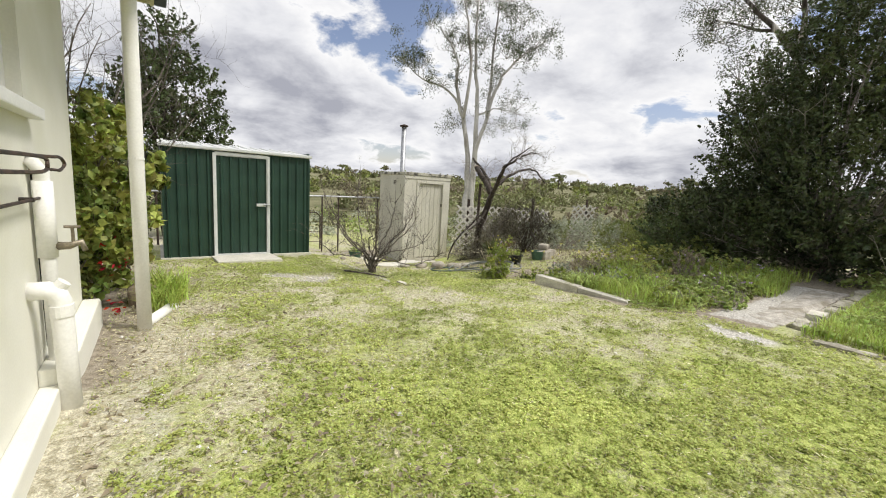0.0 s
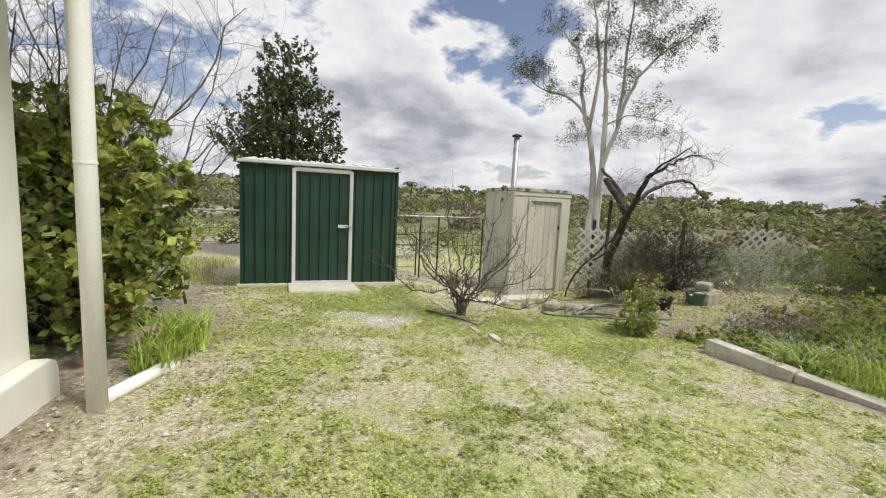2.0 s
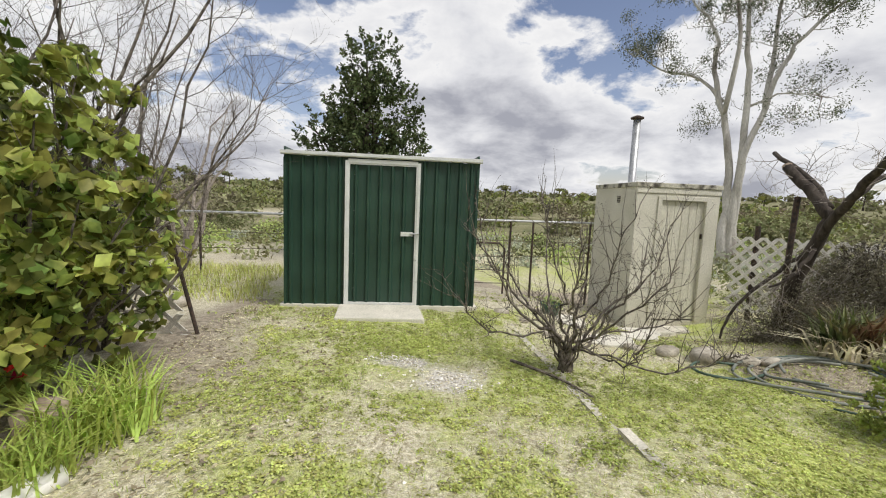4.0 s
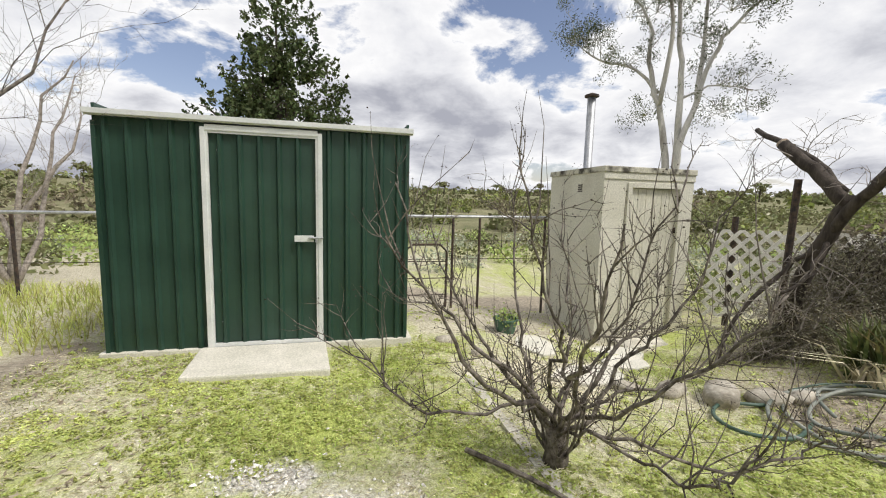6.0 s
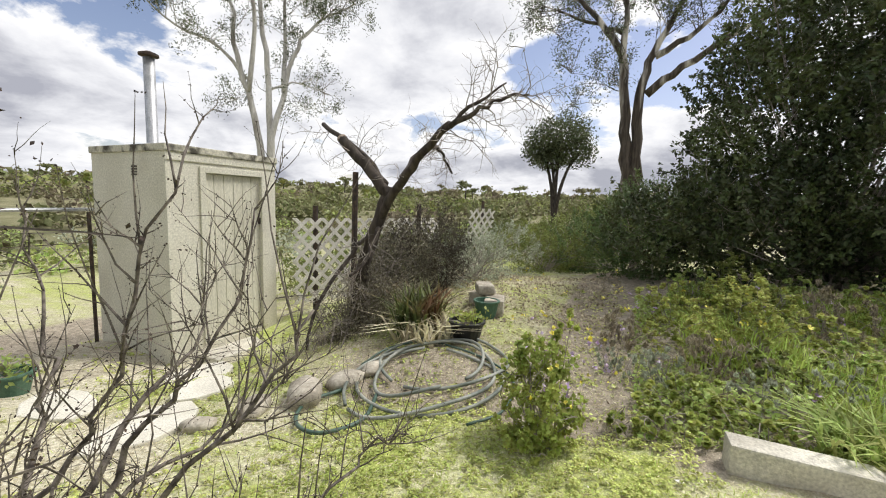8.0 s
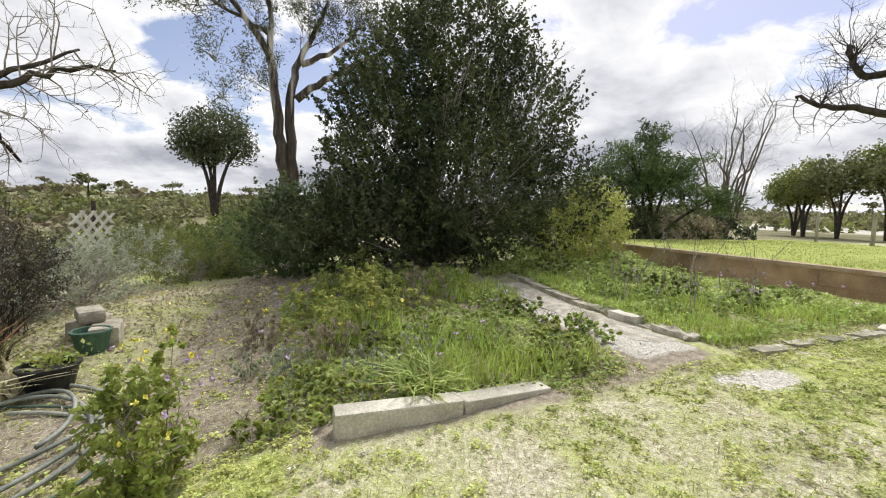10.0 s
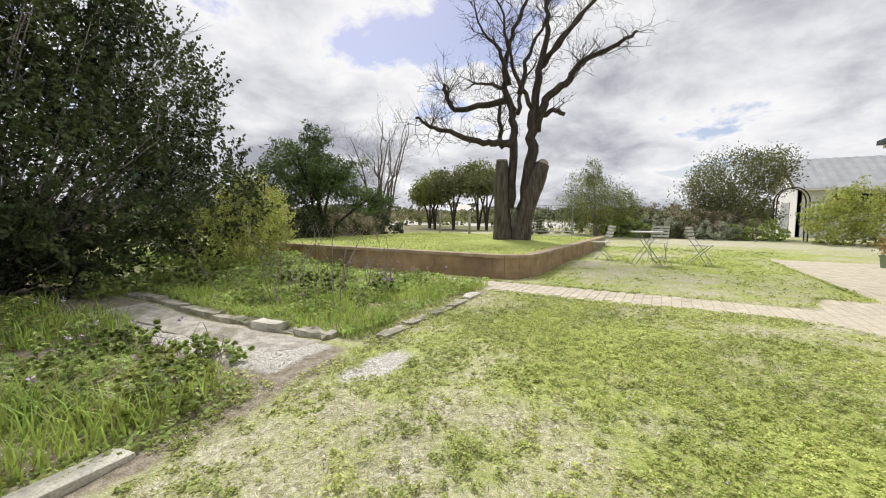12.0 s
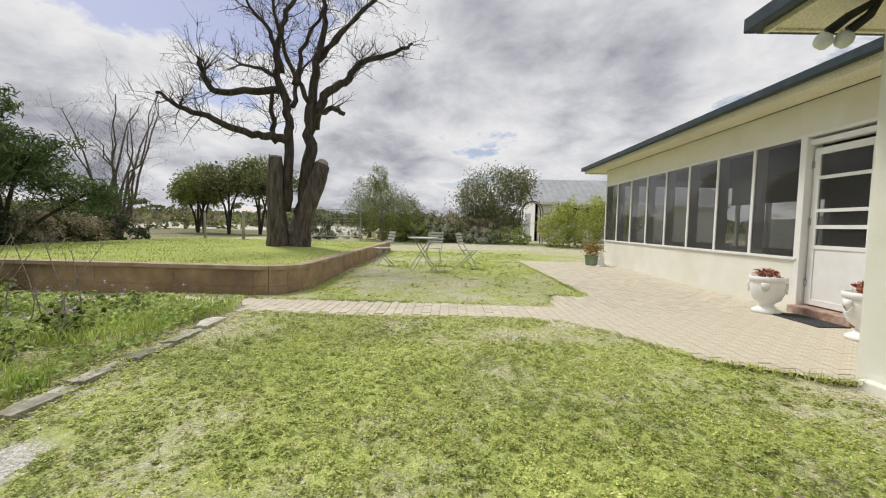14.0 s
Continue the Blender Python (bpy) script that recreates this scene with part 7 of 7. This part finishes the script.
def mound(kind, x, y, r, h, n=None):
    m, leaf, ratio, count, _, label, name = KINDS[kind]
    place = "in the garden bed"
    shrub(name, (x, y), [(0, 0, h * .35, r, r, h * .65), (r * .3, r * .2, h * .55, r * .6, r * .5, h * .45)], int((n or count) * .8 * (r / .3) ** 1.6), leaf, m, label + " " + place, "plant", ratio,
          8, .004, clump=.045, shell=.45, group="bed plants", rng=SR, flat=.65, up=.5 if kind in ("dry", "grey") else 0)


for kind, spots in (
        ("round_leaf", ((5.35, 4.2, .26, .2), (5.3, 4.6, .24, .2), (5.65, 4.45, .28, .22), (5.75, 2.35, .26, .24), (5.5, 2.55, .28, .26), (6.0, 2.2, .24, .22), (5.25, 4.85, .14, .12))),
        ("grey", ((5.75, 4.05, .25, .28), (5.95, 4.6, .26, .3), (5.9, 3.6, .22, .3), (6.15, 4.9, .22, .22))),
        ("dry", ((6.2, 4.2, .32, .34), (6.9, 4.9, .3, .32), (7.4, 3.2, .36, .5))),
        ("yellow", ((7.7, 2.7, .3, .5), (6.7, 3.9, .34, .5), (6.6, 4.4, .36, .5), (7.1, 3.9, .4, .55), (7.5, 4.5, .38, .45), (6.6, 3.4, .32, .42), (7.9, 3.8, .42, .5))),
        ("weed", ((6.2, 3.4, .3, .3), (6.4, 2.8, .3, .26), (6.9, 2.5, .3, .3), (7.2, 2.2, .28, .28), (8.2, 3.3, .4, .5), (8.3, 2.6, .35, .4), (8.6, 4.1, .42, .45), (5.9, 2.9, .22, .2), (6.5, 2.15, .22, .26), (5.75, 2.05, .28, .26), (5.95, 1.95, .2, .2), (7.9, .3, .4, .4), (7.3, .5, .3, .34), (6.6, .35, .28, .3), (5.9, .1, .22, .26), (8.4, -.6, .4, .36), (7.6, -1.2, .34, .34), (6.8, -1.5, .3, .3), (6.1, -1.4, .26, .26))),
        ("dark", ((6.1, 3.9, .26, .3), (7.6, 3.7, .34, .5), (8.8, 3.6, .45, .6), (6.8, 2.15, .22, .3), (7.0, -.3, .34, .36), (7.9, -.5, .34, .4), (6.2, -.7, .26, .3), (8.8, .4, .4, .4)))):
    for q in spots:
        mound(kind, *q)
patch("bed_cover", 5.12, 9.0, 2.1, 4.8, 17000, .14, .040, "leafmid", "low green ground cover between the bed plants", seed=3, cut=.3)
patch("bed_cover", 5.2, 9.0, 3.1, 8.0, 3000, .05, .04, "leafbrown", "brown leaf litter in the bed", seed=7, cut=.3, ratio=.3)
patch("bed_cover", 5.2, 9.2, -2.1, 1.1, 15000, .20, .05, "leafmid", "green weeds in the kerbed bed", seed=6, cut=.25)
patch("bed_cover", 7.2, 10.5, 5.0, 8.0, 5000, .10, .04, "leafbrown", "brown leaf litter", seed=7, cut=.3)
patch("bed_cover", 9.0, 13.5, -3, 1.6, 9000, .5, .08, "leafmid", "dense green growth behind the bed", seed=8, cut=.2)
x, y = scatter(lambda x, y: vnoise(x * 1.4, y * 1.4, 9) > .35, 5.15, 8.8, -2.0, 1.1, 9000, SR)
put("bed_grass", blades("bed_grass", x, y, .15, .010, .5, SR), "grass", None, "long bright green grass in the kerbed bed", kind="stuff", category="grass")
x, y = scatter(lambda x, y: vnoise(x * 1.2, y * 1.2, 10) > .4, 5.3, 9.0, 1.9, 4.4, 7500, SR)
put("bed_grass", blades("bed_grass", x, y, .24, .011, .5, SR), "grass", None, "long green grass in the flower bed", kind="stuff", category="grass")
x, y = scatter(lambda x, y: vnoise(x * .8, y * .8, 15) > .35, -5, -.4, 8.6, 12, 4500, SR)
put("rough_grass", blades("rough_grass", x, y, .2, .010, .8, SR), "leafyellow", None, "rough green grass behind the shed", kind="stuff", category="grass")
for nm, m, x0, x1, y0, y1, n, zz, lab in (("lilac_flowers", "lilac", 5.3, 8.2, 2.0, 5.0, 34, .3, "lilac flowers scattered in the bed"), ("yellow_flowers", "yellow", 6.2, 9, 3.2, 6.4, 36, .38, "yellow flowers scattered in the bed"), ("lilac_flowers", "lilac", 5.4, 7.8, -2, .8, 34, .32, "pale flowers in the kerbed bed")):
    x, y = x0 + (x1 - x0) * SR.random(n), y0 + (y1 - y0) * SR.random(n)
    c = np.stack([x, y, gz(x, y) + zz * (.7 + .4 * SR.random(n))], 1)
    c = np.concatenate([c + SR.normal(0, .012, c.shape) for _ in range(5)])
    put(nm, leaf_mesh(nm, c, .028, .8, .3, SR), m, None, lab, kind="stuff", category="flowers")

# ---- lawn cover ----


EDGE = ((2.93, 7.9), (3.0, 4.8))


def lawn():
    def free(x, y):
        k = ~in_patio(x, y) & ~((x > 4.95) & (x < 12.9) & (y < -2.85)) & ~((x < -.35) & (y < 3.5)) & ~((x > .05) & (x < 2.6) & (y > 8.3) & (y < 9.95))
        k &= ~((x > 5.0) & (y > 1.1) & (y < 2.05) & (x < 9)) & ~((x > 4.88) & (x < 5.2) & (y > 2.8) & (y < 4.5)) & ~((x > 5.45) & (x < 6.9) & (y > 9.05) & (y < 11))
        k &= ~((x > .78) & (x < 1.86) & (y > 7.64) & (y < 8.32)) & ~(((x - 4.64) / .22) ** 2 + ((y - 1.45) / .5) ** 2 < 1.1 * vnoise(x * 9, y * 9, 31))
        return k

    def green(x, y):
        g = .5 * vnoise(x * .55, y * .55, 7) + .3 * vnoise(x * 2.3, y * 2.3, 8) + .24 * vnoise(x * 5, y * 5, 17) + .34 * vnoise(x * 14, y * 14, 19)
        g += .15 * np.exp(-((x - 2.5) ** 2 + (y - .5) ** 2) / 8) - .3 * np.clip(1 - (x + .4) / .9, 0, 1) - .45 * np.exp(-(((x - 1.8) / .6) ** 2 + ((y - 6.3) / .45) ** 2)) - .05 * np.exp(-(((x - 1.7) / 1.1) ** 2 + ((y - 4.6) / 1.3) ** 2))
        g += .05 * (y < -2.5)
        return g

    for area, n, size, width, leaves, h in (((-.4, 5.2, -1.9, 8.4), 29000, .0155, .030, 15, .020), ((-2, 9.5, -12, 11.5), 21000, .028, .055, 7, .022)):
        x0, x1, y0, y1 = area
        x, y = scatter(lambda x, y: free(x, y) & (green(x, y) > .60 + .15 * R.random(len(x))) & ~((n < 27000) & (x > -.4) & (x < 5.2) & (y > -1.9) & (y < 8.4)), x0, x1, y0, y1, n)
        r = width * (.5 + R.random(len(x)))
        c = np.repeat(np.stack([x, y, gz(x, y) + .006], 1), leaves, 0)
        rr = np.repeat(r, leaves)
        d, a = rr * np.sqrt(R.random(len(rr))), 6.283 * R.random(len(rr))
        c += np.stack([d * np.cos(a), d * np.sin(a), h * (1 - (d / rr) ** 2) * (.55 + .6 * R.random(len(rr)))], 1)
        put("clover", leaf_mesh("clover", c, size, .85, .80), "clover", None, "low mats of clover leaves in the lawn", kind="stuff", category="grass")
    x, y = scatter(lambda x, y: free(x, y) & (green(x, y) < .80 + .25 * R.random(len(x))), -.4, 7, -2, 8.6, 85000)
    c = np.stack([x, y, gz(x, y) + .010 + .012 * R.random(len(x))], 1)
    put("dry_stalks", leaf_mesh("dry_stalks", c, .034, .06, .88), "straw", None, "short dry grass stalks over the lawn", kind="stuff", category="grass")
    x, y = scatter(lambda x, y: free(x, y) & (green(x, y) > .45), -.4, 7, -2, 8.6, 34000)
    put("lawn_grass", blades("lawn_grass", x, y, .035, .004, .7), "grass", None, "short fine grass blades", kind="stuff", category="grass")
    # fringe over the edge of the paving
    x, y = scatter(lambda x, y: ~in_patio(x, y) & (in_patio(x + .07, y) | in_patio(x - .07, y) | in_patio(x, y + .07) | in_patio(x, y - .07)), -2.3, 6.6, -10.2, .1, 260000)
    put("edge_grass", blades("edge_grass", x, y, .065, .010, 1.3, R, z=.03), "clover", None, "grass creeping over the edge of the paving", kind="stuff", category="grass")
    # concrete strip flush in the lawn
    strip = thing("lawn_edging", (2.7, 5.3, -.3), "thin pale concrete edging strip almost buried in the lawn", "edging")
    for k in range(6):
        a, c = np.array(EDGE[0]) + (np.array(EDGE[1]) - EDGE[0]) * k / 6, np.array(EDGE[0]) + (np.array(EDGE[1]) - EDGE[0]) * (k + .93) / 6
        dd = (c - a) / np.linalg.norm(c - a)
        nn = np.array([-dd[1], dd[0]]) * .035
        zz = float(gz(*((a + c) / 2))[0]) + .009
        put("edging_piece", Build().prism([tuple(a - nn), tuple(c - nn), tuple(c + nn), tuple(a + nn)], zz - .08, zz + .004 * (k % 2)), "concrete", strip)
    # grass on the raised bed
    x, y = 5.1 + 7.5 * R.random(15000), -12.2 + 9.1 * R.random(15000)
    put("bed_lawn_grass", blades("bed_lawn_grass", x, y, .05, .012, .7, R, z=.42), "clover", None, "short green grass on the raised bed", kind="stuff", category="grass")
    # fallen leaves and stones
    x, y = scatter(lambda x, y: free(x, y), -.4, 1.2, 1, 8.2, 1800)
    c = np.stack([x, y, gz(x, y) + .015], 1)
    put("fallen_leaves", leaf_mesh("fallen_leaves", c, .045, .5, .75), "leafbrown", None, "dry fallen leaves along the shrub and house", kind="stuff", category="leaf litter")
    b = Build()
    rng = np.random.default_rng(6)
    pts = [(2.0 + rng.normal(0, .2), 6.15 + rng.normal(0, .13)) for _ in range(240)] + [(1.55 + rng.normal(0, .16), 6.55 + rng.normal(0, .08)) for _ in range(160)]
    pts += [(rng.uniform(-.3, .5), rng.uniform(1.2, 4.3)) for _ in range(110)] + [(rng.uniform(0, 4.8), rng.uniform(-1, 7.5)) for _ in range(220)] + [(4.66 + rng.normal(0, .1), 1.40 + rng.normal(0, .2)) for _ in range(30)] + [(rng.uniform(5.2, 7.6), rng.uniform(1.3, 1.9)) for _ in range(160)]
    for x, y in pts:
        r = rng.uniform(.004, .013) * (1.6 if rng.random() > .95 else 1)
        z = g1(x, y) + .008
        q = rng.normal(0, .25, (6, 3)) + [(1, 0, 0), (-1, 0, 0), (0, 1, 0), (0, -1, 0), (0, 0, .7), (0, 0, -.5)]
        b.add([(x + a * r, y + c2 * r, z + d * r) for a, c2, d in q], [(0, 2, 4), (2, 1, 4), (1, 3, 4), (3, 0, 4), (2, 0, 5), (1, 2, 5), (3, 1, 5), (0, 3, 5)])
    put("pebbles", b, "pebble", None, "small white quartz pebbles in the thin lawn", kind="stuff", category="pebbles")


lawn()

# ---- scrub and distance ----


def scrub():
    rng = np.random.default_rng(90)
    for name, m, ring, count, per, leaf, seed, size in (
            ("scrub_near", "leafolive", (13, 34), 520, 150, .165, 1, (.7, 1.2)), ("scrub_near", "leafmid", (16, 34), 120, 200, .15, 2, (.7, 1.3)), ("scrub_near", "leafgrey", (13, 30), 260, 130, .145, 3, (.5, .9)),
            ("scrub_middle", "leafolive", (34, 90), 1700, 64, .50, 4, (1.3, 2.3)), ("scrub_middle", "leafmoss", (34, 90), 260, 100, .42, 5, (1.2, 2.2)),
            ("scrub_far", "leafolive", (90, 330), 2100, 34, 1.6, 6, (2.2, 3.8)), ("scrub_far", "leafmoss", (90, 330), 500, 34, 1.5, 7, (2.2, 4.0))):
        r = np.sqrt(ring[0] ** 2 + (ring[1] ** 2 - ring[0] ** 2) * rng.random(count))
        a = rng.random(count) * 6.283
        x, y = 3 + r * np.cos(a), 2 + r * np.sin(a)
        k = (y > 11.8) | (x > 15.5) | (r > 62)
        k &= ~((x > -2) & (x < 9) & (y > 10) & (y < 34) & (rng.random(count) > .45))
        k &= ~((y < -5) & (y > -62) & (x > -30) & (x < 22))
        k &= ~((np.abs(y - 46 - .1 * x) < 3)) & ~((x < -3) & (y < 12) & (r < 60))
        k &= ~((np.hypot(x - .3, y - 16.6) < 1.5))
        x, y = x[k], y[k]
        n = len(x)
        s = rng.uniform(size[0], size[1], n)
        h = s * rng.uniform(.45, .85, n)
        z = gz(x, y) + h * .45
        d = rng.normal(0, 1, (n, per, 3))
        d /= np.linalg.norm(d, axis=2)[:, :, None]
        d *= (.6 + .45 * rng.random((n, per)) ** .6)[:, :, None] * (1 + .22 * rng.normal(0, 1, (n, per)))[:, :, None]
        c = np.stack([x, y, z], 1)[:, None, :] + d * np.stack([s * .7, s * .7, h * .62], 1)[:, None, :]
        put(name, leaf_mesh(name, c.reshape(-1, 3), leaf, .6, .2, rng), m, None, "rolling native scrub bushes", kind="stuff", category="scrub")
    # trees on the skyline
    b, cs = Build(), []
    spots = [(a, rng.uniform(110, 210)) for a in rng.uniform(0, 6.283, 110)]
    for a, r in spots:
        x, y = 3 + r * math.cos(a), 2 + r * math.sin(a)
        if y < 0 and abs(x) < 60 and r < 70:
            continue
        z = g1(x, y)
        h = rng.uniform(2.5, 5.5)
        b.tube([(x, y, z), (x + .3, y, z + h * .8)], [.25, .1], 5)
        for _ in range(4):
            q = (x + rng.normal(0, h * .22), y + rng.normal(0, h * .22), z + h * rng.uniform(.75, 1))
            cs.append(np.array(q) + rng.normal(0, 1, (36, 3)) * np.array([h * .14, h * .14, h * .05]))
    put("skyline_trees", leaf_mesh("skyline_trees", np.concatenate(cs), .9, .6, .3, rng), "leafolive", None, "scattered gum trees on the skyline", kind="stuff", category="trees")
    put("skyline_trunks", b, "barkdark", None, "thin trunks of the skyline gum trees", kind="stuff", category="trees")


scrub()

# ---- paving ----


def paving():
    z0 = .042
    b = Build()
    xs, ys = np.arange(-2.3, 6.7, .05), np.arange(-10.3, .2, .05)
    for i, x in enumerate(xs):
        y = ys + .025
        k = in_patio(np.full_like(y, x + .025), y)
        j = 0
        while j < len(ys):
            if k[j]:
                e = j
                while e < len(ys) and k[e]:
                    e += 1
                b.add([(x, ys[j], z0), (x + .05, ys[j], z0), (x + .05, ys[e - 1] + .05, z0), (x, ys[e - 1] + .05, z0)], [(0, 1, 2, 3)])
                j = e
            j += 1
    put("paving_bed", b, "sand", None, kind="structure", label="sandy bed of the paving")
    base = put("pavement", Build().box(-2.2, -.45, .03, -2.1, -.35, .05), "paver", None, kind="structure", label="buff brick paving by the verandah")
    L, W, g = .225, .112, .005
    me = None
    rest = Build()
    cells = []
    for row, x in enumerate(np.arange(-2.24, 6.6, W)):
        for y in np.arange(-10.1 + (row % 2) * L / 2, .1, L):
            if in_patio(np.array([x + W / 2]), np.array([y + L / 2]))[0] and in_patio(np.array([x + W / 2]), np.array([y + L * .9]))[0]:
                cells.append((x, y))
    cells.sort(key=lambda q: (q[0] + .3) ** 2 * .3 + (q[1] + 1.0) ** 2)
    rng = random.Random(3)
    bm = bmesh.new()
    bmesh.ops.create_cube(bm, size=1)
    for v in bm.verts:
        v.co = Vector((v.co.x * (W - g), v.co.y * (L - g), v.co.z * .028))
    me = bpy.data.meshes.new("paver")
    bm.to_mesh(me)
    bm.free()
    me.materials.append(M["paver_piece"])
    for n, (x, y) in enumerate(cells):
        cx, cy, cz = x + W / 2, y + L / 2, z0 - .008 + rng.uniform(0, .002)
        if n < 300:
            o = new("paver", me)
            o.location = (cx, cy, cz)
            o.parent = base
        else:
            hx, hy = (W - g) / 2, (L - g) / 2
            rest.add([(cx - hx, cy - hy, z0), (cx + hx, cy - hy, z0), (cx + hx, cy + hy, z0), (cx - hx, cy + hy, z0), (cx - hx + .002, cy - hy + .002, cz + .015), (cx + hx - .002, cy - hy + .002, cz + .015), (cx + hx - .002, cy + hy - .002, cz + .015), (cx - hx + .002, cy + hy - .002, cz + .015)],
                     [(4, 5, 6, 7), (0, 1, 5, 4), (1, 2, 6, 5), (2, 3, 7, 6), (3, 0, 4, 7)])
    put("pavers", rest, "paver_rest", base, "buff brick pavers", kind="stuff")


M["paver_rest"] = mat("buff_pavers_laid", (0.53, 0.475, 0.375), (0.61, 0.555, 0.445), 7, 0.9, 0.3, 80, island=0.05)
M["paver_piece"] = mat("buff_paver_piece", (0.53, 0.475, 0.375), (0.61, 0.555, 0.445), 7, 0.9, 0.3, 80)
paving()
